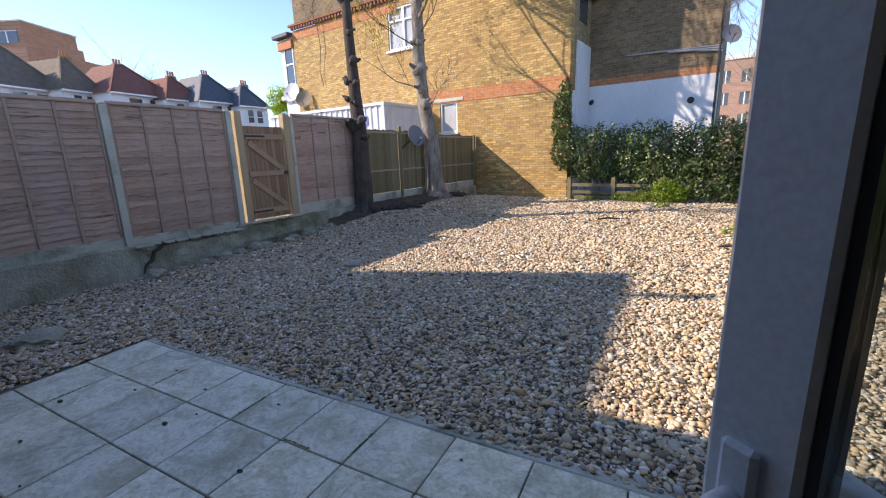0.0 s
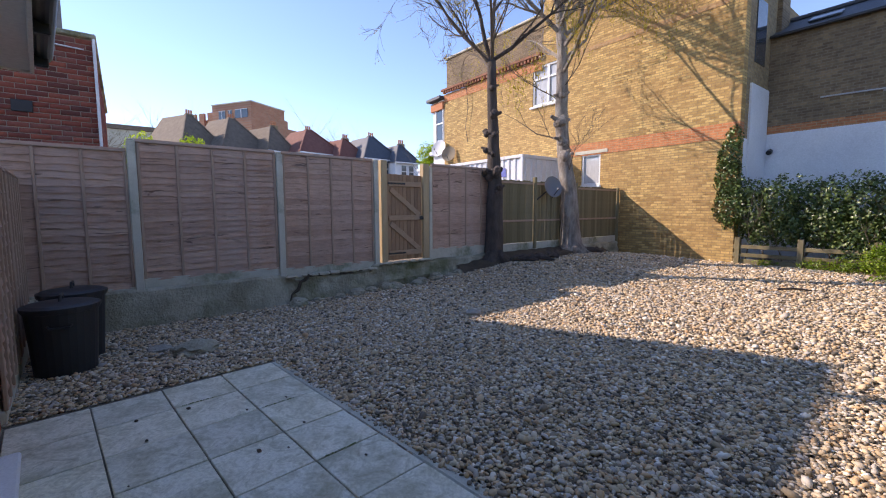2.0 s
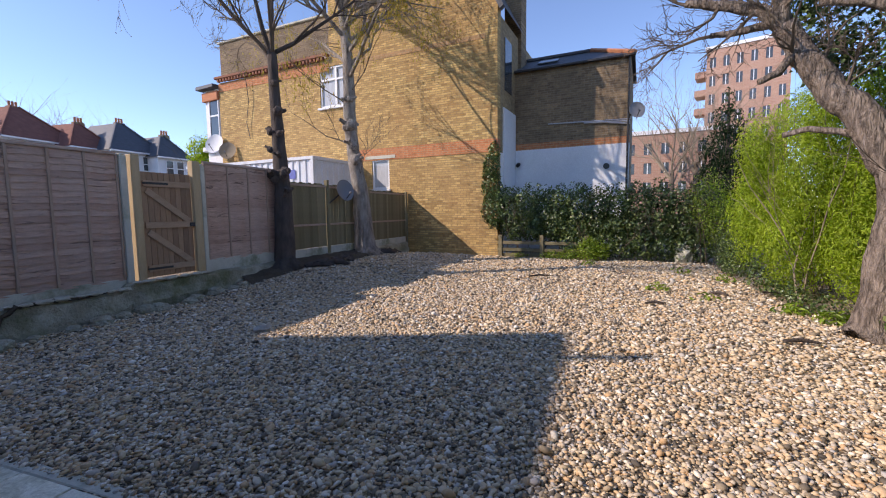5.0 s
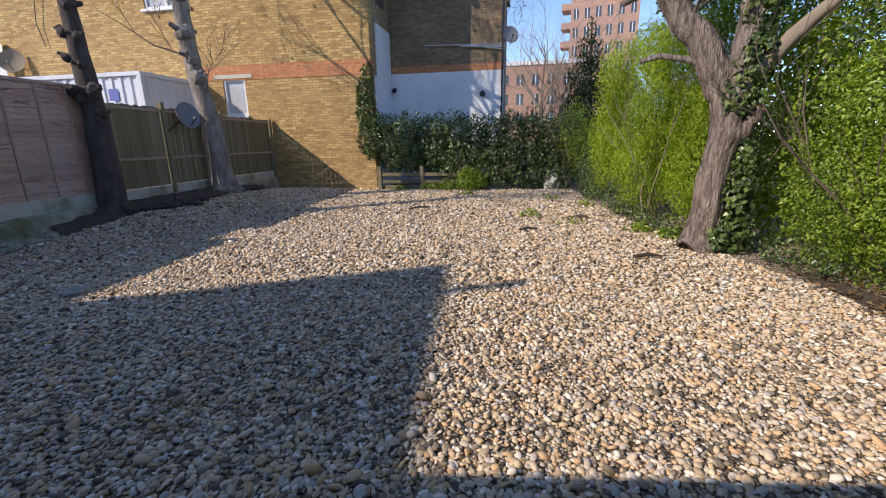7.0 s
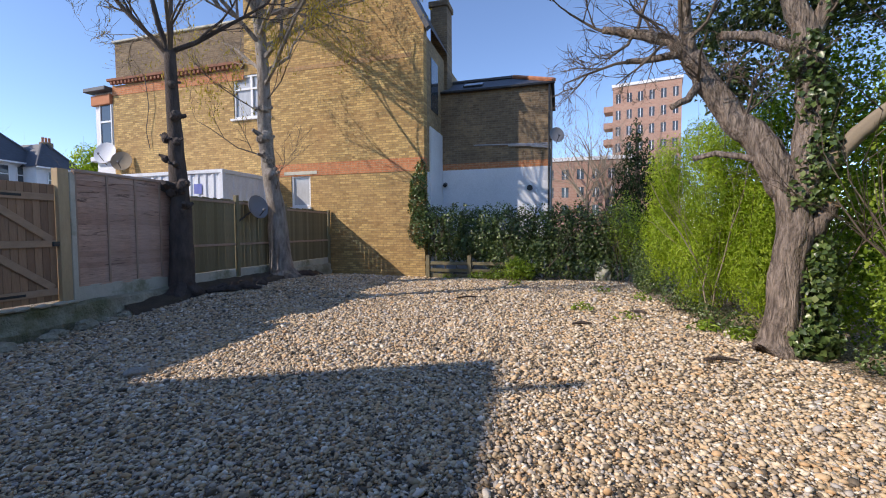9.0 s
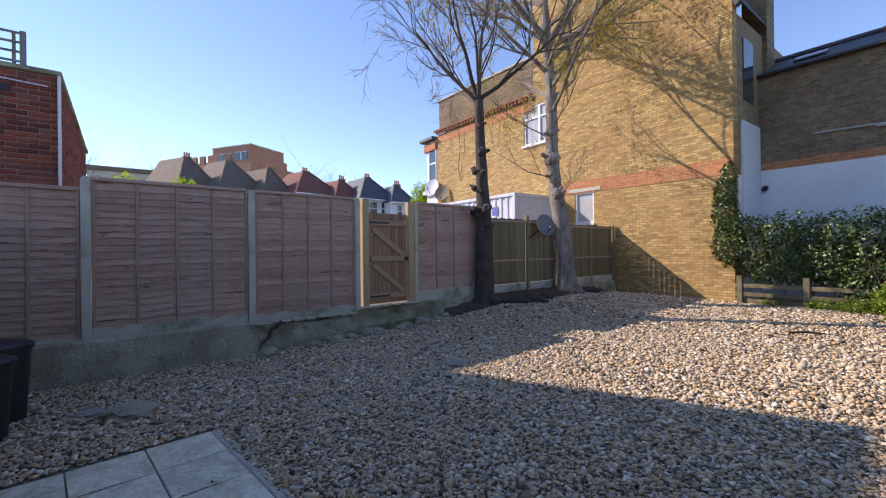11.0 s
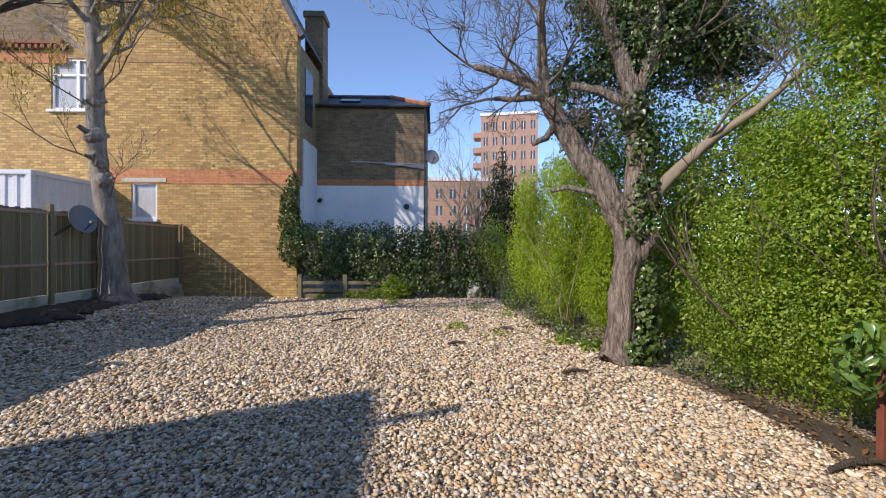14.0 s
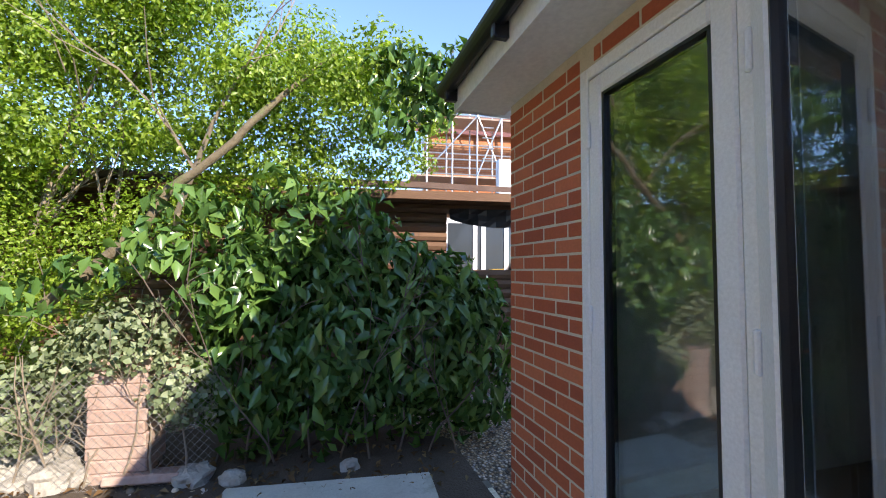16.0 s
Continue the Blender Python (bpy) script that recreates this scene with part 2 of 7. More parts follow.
PEBBLE_TONES = [(0.0, (0.08, 0.068, 0.055)), (0.14, (0.27, 0.215, 0.15)), (0.28, (0.60, 0.455, 0.28)), (0.43, (0.47, 0.44, 0.405)), (0.58, (0.69, 0.54, 0.35)), (0.73, (0.60, 0.38, 0.20)), (0.87, (0.74, 0.61, 0.43)), (1.0, (0.91, 0.85, 0.75))]
M_PEBBLE = per_piece("pebbles", PEBBLE_TONES, 0.75, True, 70.0, 0.25, dist=0.002)
M_BED, nt_, b_ = material("gravel_bed", 0.9)
v_ = coords(nt_)
vo_ = node(nt_, "ShaderNodeTexVoronoi", Scale=46.0)
nt_.links.new(v_, vo_.inputs["Vector"])
sp_ = nt_.nodes.new("ShaderNodeSeparateColor")
nt_.links.new(vo_.outputs["Color"], sp_.inputs[0])
# Cells darken towards their rims, painting the shade in the gaps between pebbles.
gap_shade_ = ramp(nt_, [(0.25, (1, 1, 1)), (0.60, (0.28, 0.26, 0.24))], vo_.outputs["Distance"])
nt_.links.new(mix(nt_, 1.0, ramp(nt_, PEBBLE_TONES, sp_.outputs[0]), gap_shade_, "MULTIPLY"), b_.inputs["Base Color"])
inv_ = nt_.nodes.new("ShaderNodeInvert")
nt_.links.new(vo_.outputs["Distance"], inv_.inputs[1])
bump(nt_, b_, inv_.outputs[0], 1.0, 0.02)
M_EARTH = mottled("earth", (0.05, 0.037, 0.026), (0.12, 0.09, 0.06), 5, 60, 0.95, 0.8, dist=0.02)
M_SLAB, nt_, b_ = material("paving_slab", 0.5)
v_ = coords(nt_, kind="Object")
rnd_ = nt_.nodes.new("ShaderNodeObjectInfo").outputs["Random"]
off_ = nt_.nodes.new("ShaderNodeVectorMath")
off_.operation = "MULTIPLY_ADD"
nt_.links.new(rnd_, off_.inputs[0])
off_.inputs[1].default_value = (37, 19, 0)
nt_.links.new(v_, off_.inputs[2])
p_ = off_.outputs[0]
veins_ = noise_of(nt_, p_, 7.0, 8, 0.72, 2.2)
grime_ = noise_of(nt_, p_, 3.1, 6, 0.7, 0.8)
spots_ = noise_of(nt_, p_, 46.0, 3, 0.6)
col_ = ramp(nt_, [(0.28, (0.42, 0.39, 0.27)), (0.45, (0.70, 0.68, 0.52)), (0.56, (0.86, 0.84, 0.70)), (0.72, (0.62, 0.59, 0.45))], veins_)
col_ = mix(nt_, ramp(nt_, [(0.46, (0, 0, 0)), (0.66, (0.75, 0.75, 0.75))], grime_), col_, (0.44, 0.42, 0.28))
col_ = mix(nt_, 0.4, col_, mix(nt_, 1.0, col_, ramp(nt_, [(0.3, (0.6, 0.6, 0.58)), (0.6, (1.15, 1.15, 1.15))], spots_), "MULTIPLY"))
col_ = mix(nt_, 1.0, col_, ramp(nt_, [(0.0, (0.86, 0.87, 0.88)), (1.0, (1.1, 1.08, 1.05))], rnd_), "MULTIPLY")
nt_.links.new(col_, b_.inputs["Base Color"])
nt_.links.new(ramp(nt_, [(0.4, (0.35, 0.35, 0.35)), (0.65, (0.7, 0.7, 0.7))], grime_), b_.inputs["Roughness"])
bump(nt_, b_, veins_, 0.25, 0.004)
M_JOINT = mottled("slab_joint", (0.11, 0.10, 0.08), (0.24, 0.22, 0.17), 9, 60, 0.95, 0.4)
M_MOSS = mottled("moss", (0.05, 0.08, 0.01), (0.16, 0.22, 0.03), 20, 80, 0.95, 0.8)
M_CONCRETE = mottled("concrete", (0.42, 0.41, 0.33), (0.64, 0.62, 0.53), 4, 70, 0.9, 0.5, stain=(0.22, 0.23, 0.15))
M_OLDWALL = mottled("old_concrete", (0.22, 0.20, 0.13), (0.62, 0.58, 0.46), 1.7, 26, 0.95, 1.0, dist=0.03, spread=0.15, stain=(0.16, 0.165, 0.08))
M_SLAT, nt_, b_ = material("fence_slat", 0.85)
v_ = coords(nt_, (1, 0.35, 3.0))
rnd_ = nt_.nodes.new("ShaderNodeObjectInfo").outputs["Random"]
off_ = nt_.nodes.new("ShaderNodeVectorMath")
off_.operation = "MULTIPLY_ADD"
nt_.links.new(rnd_, off_.inputs[0])
off_.inputs[1].default_value = (0, 23, 11)
nt_.links.new(v_, off_.inputs[2])
grain_ = noise_of(nt_, off_.outputs[0], 14.0, 6, 0.7, 0.6)
weather_ = noise_of(nt_, coords(nt_, (1, 1, 1), "Object"), 1.3, 5, 0.6)
knot_ = noise_of(nt_, off_.outputs[0], 5.5, 3, 0.6, 1.2)
col_ = ramp(nt_, [(0.0, (0.41, 0.245, 0.175)), (0.5, (0.47, 0.295, 0.215)), (1.0, (0.54, 0.355, 0.265))], rnd_)
col_ = mix(nt_, 0.75, col_, mix(nt_, 1.0, col_, ramp(nt_, [(0.3, (0.55, 0.53, 0.52)), (0.52, (1.0, 1.0, 1.0)), (0.72, (1.3, 1.27, 1.25))], grain_), "MULTIPLY"))
col_ = mix(nt_, ramp(nt_, [(0.42, (0, 0, 0)), (0.66, (0.55, 0.55, 0.55))], weather_), col_, (0.45, 0.355, 0.315))
col_ = mix(nt_, ramp(nt_, [(0.61, (0, 0, 0)), (0.69, (0.85, 0.85, 0.85))], knot_), col_, (0.13, 0.075, 0.055))
nt_.links.new(col_, b_.inputs["Base Color"])
bump(nt_, b_, grain_, 0.6, 0.006)
M_BATTEN = mottled("fence_batten", (0.32, 0.21, 0.15), (0.48, 0.35, 0.27), 5, 50, 0.85, 0.3, stretch=(3, 3, 0.5))
M_NEWWOOD = mottled("new_timber", (0.38, 0.275, 0.15), (0.56, 0.42, 0.25), 4, 40, 0.75, 0.25, stretch=(4, 4, 0.5))
M_GATEWOOD = per_piece("gate_board", [(0.0, (0.25, 0.145, 0.085)), (1.0, (0.40, 0.25, 0.15))], 0.8, False, 20.0, 0.35, (3, 3, 0.4), 0.5)
M_GATEBAR = mottled("gate_bar", (0.33, 0.21, 0.13), (0.48, 0.33, 0.215), 5, 50, 0.8, 0.35, stretch=(3, 1, 3))
M_IRON = plain("black_iron", (0.02, 0.02, 0.022), 0.5)
M_BLACK = plain("black_plastic", (0.012, 0.012, 0.014), 0.38)
M_BIN = plain("bin_plastic", (0.02, 0.022, 0.026), 0.5)
M_WHITE = plain("white_upvc", (0.78, 0.79, 0.80), 0.3)
M_SOFFIT = mottled("soffit_board", (0.66, 0.66, 0.62), (0.8, 0.8, 0.77), 2, 40, 0.45, 0.1)
M_REDBRICK = per_piece("red_brick", [(0.0, (0.35, 0.08, 0.04)), (0.5, (0.47, 0.115, 0.05)), (1.0, (0.56, 0.16, 0.075))], 0.85, False, 50.0, 0.45)
M_REDBRICK_J = per_piece("red_brick_courses", [(0.0, (0.35, 0.08, 0.04)), (0.5, (0.47, 0.115, 0.05)), (1.0, (0.56, 0.16, 0.075))], 0.85, True, 50.0, 0.45)
M_MORTAR = mottled("mortar", (0.50, 0.42, 0.31), (0.68, 0.60, 0.47), 8, 90, 0.95, 0.5)
M_OLDBRICK = per_piece("old_red_brick", [(0.0, (0.13, 0.04, 0.033)), (0.4, (0.26, 0.06, 0.04)), (0.75, (0.35, 0.09, 0.055)), (1.0, (0.21, 0.08, 0.065))], 0.9, True, 30.0, 0.5, var=0.6)
M_OLDMORTAR = mottled("old_mortar", (0.24, 0.19, 0.15), (0.4, 0.34, 0.27), 6, 60, 0.95, 0.5)
M_STOCK = brick_material("yellow_stock_brick", (0.33, 0.205, 0.075), (0.68, 0.475, 0.19), (0.30, 0.22, 0.12), "XZ", stain=(0.40, 0.235, 0.10), stain_amt=0.7)
M_DENTIL = mottled("weathered_terracotta", (0.16, 0.07, 0.045), (0.36, 0.15, 0.09), 8, 50, 0.9, 0.4)
# Darker copy of yellow_stock_brick: the sunless side's shade is put into its colours.
M_STOCK_SHADED = brick_material("shaded_stock_brick", (0.30, 0.20, 0.10), (0.44, 0.31, 0.16), (0.3, 0.25, 0.17), "YZ", stain=(0.14, 0.11, 0.08), stain_amt=0.7)
M_BROWNBRICK = brick_material("brown_stock_brick", (0.17, 0.115, 0.07), (0.31, 0.22, 0.13), (0.27, 0.22, 0.16), "XZ", stain=(0.09, 0.07, 0.05), stain_amt=0.7)
M_REDBAND = brick_material("red_band_brick", (0.50, 0.17, 0.07), (0.62, 0.25, 0.11), (0.46, 0.3, 0.18), "XZ", stain=(0.36, 0.14, 0.07), stain_amt=0.5)
M_REDBAND_OLD = brick_material("faded_band_brick", (0.34, 0.20, 0.10), (0.50, 0.28, 0.14), (0.38, 0.28, 0.17), "XZ", stain=(0.38, 0.25, 0.12), stain_amt=0.8)
M_RENDER = mottled("white_render", (0.62, 0.64, 0.68), (0.8, 0.81, 0.83), 1.2, 30, 0.85, 0.15)
M_SLATE = mottled("roof_slate", (0.04, 0.045, 0.055), (0.10, 0.11, 0.13), 3, 30, 0.55, 0.3, stretch=(1, 1, 3))
M_TILE_RED = mottled("red_roof_tile", (0.14, 0.05, 0.038), (0.27, 0.105, 0.075), 3, 30, 0.85, 0.5)
M_TILE_GREY = mottled("grey_roof_tile", (0.09, 0.07, 0.055), (0.21, 0.165, 0.125), 3, 30, 0.85, 0.5)
M_TERRACOTTA = mottled("terracotta", (0.42, 0.15, 0.07), (0.56, 0.24, 0.12), 6, 50, 0.85, 0.3)
M_CONTAINER = mottled("container_paint", (0.52, 0.56, 0.63), (0.7, 0.73, 0.78), 1.5, 20, 0.6, 0.1, stain=(0.42, 0.40, 0.42))
M_BLUEPAINT = plain("blue_lettering", (0.10, 0.13, 0.42), 0.6)
M_BARK_DARK = mottled("dark_bark", (0.025, 0.019, 0.016), (0.14, 0.11, 0.095), 10, 55, 0.95, 1.0, stretch=(1, 1, 0.35), dist=0.03)
M_BARK_GREY = mottled("grey_bark", (0.13, 0.105, 0.09), (0.52, 0.46, 0.40), 9, 60, 0.95, 1.0, stretch=(1, 1, 0.35), dist=0.05, spread=0.16)
M_BARK_BIG = mottled("ridged_bark", (0.05, 0.036, 0.028), (0.46, 0.37, 0.30), 14, 34, 0.95, 1.0, stretch=(1.6, 1.6, 0.28), dist=0.08, spread=0.13)
M_CUT = mottled("cut_wood", (0.26, 0.15, 0.08), (0.44, 0.28, 0.16), 10, 70, 0.9, 0.4)
M_TWIG = plain("twig", (0.13, 0.10, 0.075), 0.9)
M_TWIG_PALE = plain("pale_twig", (0.26, 0.21, 0.15), 0.9)
M_IVY = leaf_material("ivy_leaf", [(0.0, (0.03, 0.055, 0.018)), (0.5, (0.075, 0.125, 0.038)), (0.85, (0.14, 0.20, 0.065)), (1.0, (0.25, 0.30, 0.13))], 0.34, 0.5, 0.15)
M_IVYPALE = leaf_material("dusty_ivy_leaf", [(0.0, (0.10, 0.14, 0.07)), (0.5, (0.19, 0.24, 0.13)), (1.0, (0.33, 0.38, 0.24))], 0.5, 0.4, 0.15)
M_PRIVET = leaf_material("privet_leaf", [(0.0, (0.10, 0.17, 0.017)), (0.5, (0.195, 0.30, 0.032)), (1.0, (0.37, 0.48, 0.08))], 0.40, 0.5, 0.40)
M_BAMBOO = leaf_material("lime_leaf", [(0.0, (0.17, 0.25, 0.02)), (0.5, (0.30, 0.41, 0.035)), (1.0, (0.46, 0.57, 0.08))], 0.5, 0.4, 0.45)
M_LAUREL = leaf_material("laurel_leaf", [(0.0, (0.045, 0.105, 0.028)), (0.5, (0.085, 0.18, 0.045)), (1.0, (0.17, 0.29, 0.075))], 0.24, 0.55, 0.2)
M_CATKIN = leaf_material("young_leaf", [(0.0, (0.30, 0.24, 0.05)), (0.6, (0.40, 0.33, 0.08)), (1.0, (0.34, 0.22, 0.09))], 0.7, 0.2, 0.4)
M_CONIFER = leaf_material("conifer", [(0.0, (0.008, 0.022, 0.008)), (0.7, (0.02, 0.05, 0.016)), (1.0, (0.045, 0.09, 0.03))], 0.7, 0.2, 0.1)
M_GLASS = glass_material("door_glass")
M_DARKGLASS, _nt, _b = material("window_glass", 0.06)
_b.inputs["Base Color"].default_value = (0.05, 0.06, 0.07, 1)
_b.inputs["Specular IOR Level"].default_value = 0.9
M_NETGLASS = mottled("net_curtained_glass", (0.36, 0.38, 0.40), (0.58, 0.60, 0.62), 3, 25, 0.12, 0.0, stretch=(4, 4, 0.6))
M_STEEL = plain("galvanised_steel", (0.5, 0.52, 0.54), 0.35, 0.8)
M_DISH = plain("dish_grey", (0.17, 0.175, 0.19), 0.5)
M_INTERIOR = mottled("interior_wall", (0.5, 0.5, 0.5), (0.6, 0.6, 0.58), 2, 30, 0.9, 0.1)
M_SHED = mottled("shed_boards", (0.10, 0.05, 0.03), (0.2, 0.11, 0.06), 3, 40, 0.8, 0.4, stretch=(1, 0.3, 3))
M_FELT = mottled("roof_felt", (0.09, 0.055, 0.045), (0.19, 0.125, 0.10), 4, 60, 0.95, 0.5)
M_STONE = mottled("rubble_stone", (0.22, 0.20, 0.16), (0.50, 0.47, 0.41), 5, 40, 0.9, 0.6, dist=0.02)
M_RUST = mottled("rusty_steel", (0.12, 0.035, 0.02), (0.24, 0.075, 0.04), 9, 60, 0.8, 0.4)

# ---- ground: one sheet to the horizon ----
def smooth01(t):
    t = min(1.0, max(0.0, t))
    return t * t * (3 - 2 * t)


FENCE_Z = [(-2.0, -0.13), (2.2, -0.12), (4.5, -0.04), (5.4, -0.02), (6.8, 0.10), (7.8, 0.24), (11.0, 0.26), (13.0, 0.10), (14.5, 0.0)]


def ground_z(x, y):
    z = FENCE_Z[-1][1] if y > 14.5 else FENCE_Z[0][1]
    for (a, za), (b, zb) in zip(FENCE_Z, FENCE_Z[1:]):
        if a <= y <= b:
            z = za + (zb - za) * (y - a) / (b - a)
    near = smooth01((-4.2 - x) / 2.4)
    return z * near + 0.006 * noise.noise(Vector((x * 0.9, y * 0.9, 0)))


def axis(lo, hi, step, far):
    n = int(round((hi - lo) / step))
    mid = [lo + (hi - lo) * i / n for i in range(n + 1)]
    out = [lo - d for d in far][::-1]
    return out + mid + [hi + d for d in far]


gx, gy = axis(-8, 6, 0.35, [2, 6, 20, 80, 300, 1500]), axis(-3, 16, 0.35, [2, 6, 20, 80, 300, 1500])
bm = bmesh.new()
def sheet_z(x, y):
    under = y < 0.427 + 0.115 * x + 1.7 and -4.2 < x < 3.1
    return ground_z(x, y) - (0.09 if under else 0.0)


grid = [[bm.verts.new((x, y, sheet_z(x, y) if -8.5 < x < 6.5 and -3.5 < y < 16.5 else -0.03)) for x in gx] for y in gy]
for r0, r1 in zip(grid, grid[1:]):
    for i in range(len(gx) - 1):
        bm.faces.new((r0[i], r0[i + 1], r1[i + 1], r1[i]))
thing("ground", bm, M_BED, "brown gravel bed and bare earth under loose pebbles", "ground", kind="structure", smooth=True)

# ---- house extension: facade frame, u along the wall, v outwards ----
PHI = math.atan(0.115)
FAC = Matrix.Translation((-3.86, -0.017, 0)) @ Matrix.Rotation(PHI, 4, "Z")
OPEN_L, OPEN_R, OPEN_B, OPEN_T, WALL_TOP, FAC_LEN = 0.80, 5.77, 0.10, 2.32, 2.44, 6.50


def fac_box(name, u0, u1, v0, v1, z0, z1, mat, parent=None, bevel=0.0, label=""):
    ob = part(name, box(u0, u1, v0, v1, z0, z1, None, bevel), mat, parent, label)
    if parent is None:
        ob.matrix_world = FAC
    return ob


wall = empty("wall_rear", FAC, "red brick rear wall of the house extension", "wall", kind="structure")
part("mortar_core", box(0.006, OPEN_L, -0.30, -0.0012, -0.1, WALL_TOP), M_MORTAR, wall)
part("mortar_core", box(OPEN_R, FAC_LEN - 0.006, -0.30, -0.0012, -0.1, WALL_TOP), M_MORTAR, wall)
part("lintel", box(OPEN_L, OPEN_R, -0.30, -0.0012, OPEN_T, WALL_TOP), M_MORTAR, wall)
for u in (0.0, FAC_LEN - 0.3):
    w = fac_box("wall_side", u + 0.004, u + 0.296, -4.6, -0.31, -0.1, WALL_TOP, M_MORTAR)
    tagged(w, "side wall of the brick extension", "wall", kind="structure")
w = fac_box("wall_inner", 0.3, FAC_LEN - 0.3, -4.6, -4.35, -0.1, WALL_TOP, M_INTERIOR)
tagged(w, "plain pale inner wall of the room behind the doors", "wall", kind="structure")
tagged(fac_box("floor_room", 0.3, FAC_LEN - 0.3, -4.35, -0.31, -0.02, 0.09, M_CUT), "wooden floor of the room behind the doors", "floor", kind="structure")
tagged(fac_box("ceiling_room", 0.3, FAC_LEN - 0.3, -4.35, -0.31, 2.36, 2.43, M_INTERIOR), "plain white ceiling of the room behind the doors", "ceiling", kind="structure")

# roof, fascia, soffit, gutter
roof = empty("roof_extension", FAC, "low pitched tiled roof over the extension with white fascia", "roof", kind="structure")
part("soffit", box(-0.14, FAC_LEN + 0.14, -0.02, 0.30, WALL_TOP + 0.002, WALL_TOP + 0.02), M_SOFFIT, roof)
part("fascia", box(-0.14, FAC_LEN + 0.14, 0.302, 0.322, WALL_TOP - 0.015, WALL_TOP + 0.17), M_SOFFIT, roof)
for u0, u1 in ((-0.16, -0.142), (FAC_LEN + 0.142, FAC_LEN + 0.16)):
    part("bargeboard", solid([[(u, 0.32, WALL_TOP - 0.01), (u, -4.6, WALL_TOP - 0.01), (u, -4.6, WALL_TOP + 1.6), (u, 0.32, WALL_TOP + 0.17)] for u in (u0, u1)]
         + [[(u0, 0.32, WALL_TOP - 0.01), (u1, 0.32, WALL_TOP - 0.01), (u1, 0.32, WALL_TOP + 0.17), (u0, 0.32, WALL_TOP + 0.17)]]), M_SOFFIT, roof)
part("tiles", solid([[(-0.18, 0.36, WALL_TOP + 0.18), (FAC_LEN + 0.18, 0.36, WALL_TOP + 0.18), (FAC_LEN + 0.18, -4.7, WALL_TOP + 1.65), (-0.18, -4.7, WALL_TOP + 1.65)],
     [(-0.18, 0.36, WALL_TOP + 0.22), (FAC_LEN + 0.18, 0.36, WALL_TOP + 0.22), (FAC_LEN + 0.18, -4.7, WALL_TOP + 1.70), (-0.18, -4.7, WALL_TOP + 1.70)],
     [(-0.18, 0.36, WALL_TOP + 0.18), (FAC_LEN + 0.18, 0.36, WALL_TOP + 0.18), (FAC_LEN + 0.18, 0.36, WALL_TOP + 0.22), (-0.18, 0.36, WALL_TOP + 0.22)]]), M_TILE_GREY, roof)
for k in range(10):
    u = -0.1 + k * (FAC_LEN + 0.2) / 9
    part("gutter_bracket", box(u - 0.02, u + 0.02, 0.322, 0.40, WALL_TOP + 0.03, WALL_TOP + 0.12, None, 0.006), M_BLACK, roof)
bm = bmesh.new()
prof = [(0.375 + 0.056 * math.cos(a), WALL_TOP + 0.145 + 0.06 * math.sin(a)) for a in [math.pi + math.pi * k / 10 for k in range(11)]]
prof += [(0.375 + 0.05 * math.cos(a), WALL_TOP + 0.147 + 0.054 * math.sin(a)) for a in [2 * math.pi - math.pi * k / 10 for k in range(11)]]
ends = [[bm.verts.new((u, v, z)) for v, z in prof] for u in (-0.2, FAC_LEN + 0.2)]
for k in range(len(prof)):
    j = (k + 1) % len(prof)
    bm.faces.new((ends[0][k], ends[0][j], ends[1][j], ends[1][k]))
for e in ends:
    for k in range(10):
        bm.faces.new((e[k], e[k + 1], e[20 - k], e[21 - k]))
bmesh.ops.recalc_face_normals(bm, faces=bm.faces)
part("gutter", bm, M_BLACK, roof, "black half-round plastic gutter")

# ---- long garden fence on its old concrete wall ----
def fence_x(y):
    return -7.0 - 0.045 * y


TILT = math.atan(0.045)


def along_fence(y, z=0.0):
    return Matrix.Translation((fence_x(y), y, z)) @ Matrix.Rotation(TILT, 4, "Z")


rng = random.Random(11)
garden_fence = empty("garden_fence", Matrix.Translation((0, 0, 0)), "long weathered brown timber panel fence with concrete posts", "fence")
side_fence = empty("side_fence", Matrix.Translation((0, 0, 0)), "short brown lap fence closing the side passage", "fence")


def slat_mesh(width, seed):
    """One wavy lap slat of unit height 0.15, face towards +x."""
    r = random.Random(seed)
    bm = bmesh.new()
    n = 26
    ph, ph2 = r.uniform(0, 6), r.uniform(0, 6)
    lo, hi, lo2, hi2 = [], [], [], []
    for i in range(n + 1):
        y = width * i / n
        w = 0.005 * math.sin(ph + 5.2 * y) + 0.006 * math.sin(ph2 + 13 * y) + r.uniform(-0.006, 0.005)
        lo.append(bm.verts.new((0.034 + 0.004 * math.sin(ph + 17 * y), y, w)))
        hi.append(bm.verts.new((0.004, y, 0.165)))
        lo2.append(bm.verts.new((0.012, y, w)))
        hi2.append(bm.verts.new((-0.006, y, 0.165)))
    for i in range(n):
        bm.faces.new((lo[i], lo[i + 1], hi[i + 1], hi[i]))
        bm.faces.new((lo2[i + 1], lo2[i], hi2[i], hi2[i + 1]))
        bm.faces.new((lo[i + 1], lo[i], lo2[i], lo2[i + 1]))
    bmesh.ops.recalc_face_normals(bm, faces=bm.faces)
    return bm


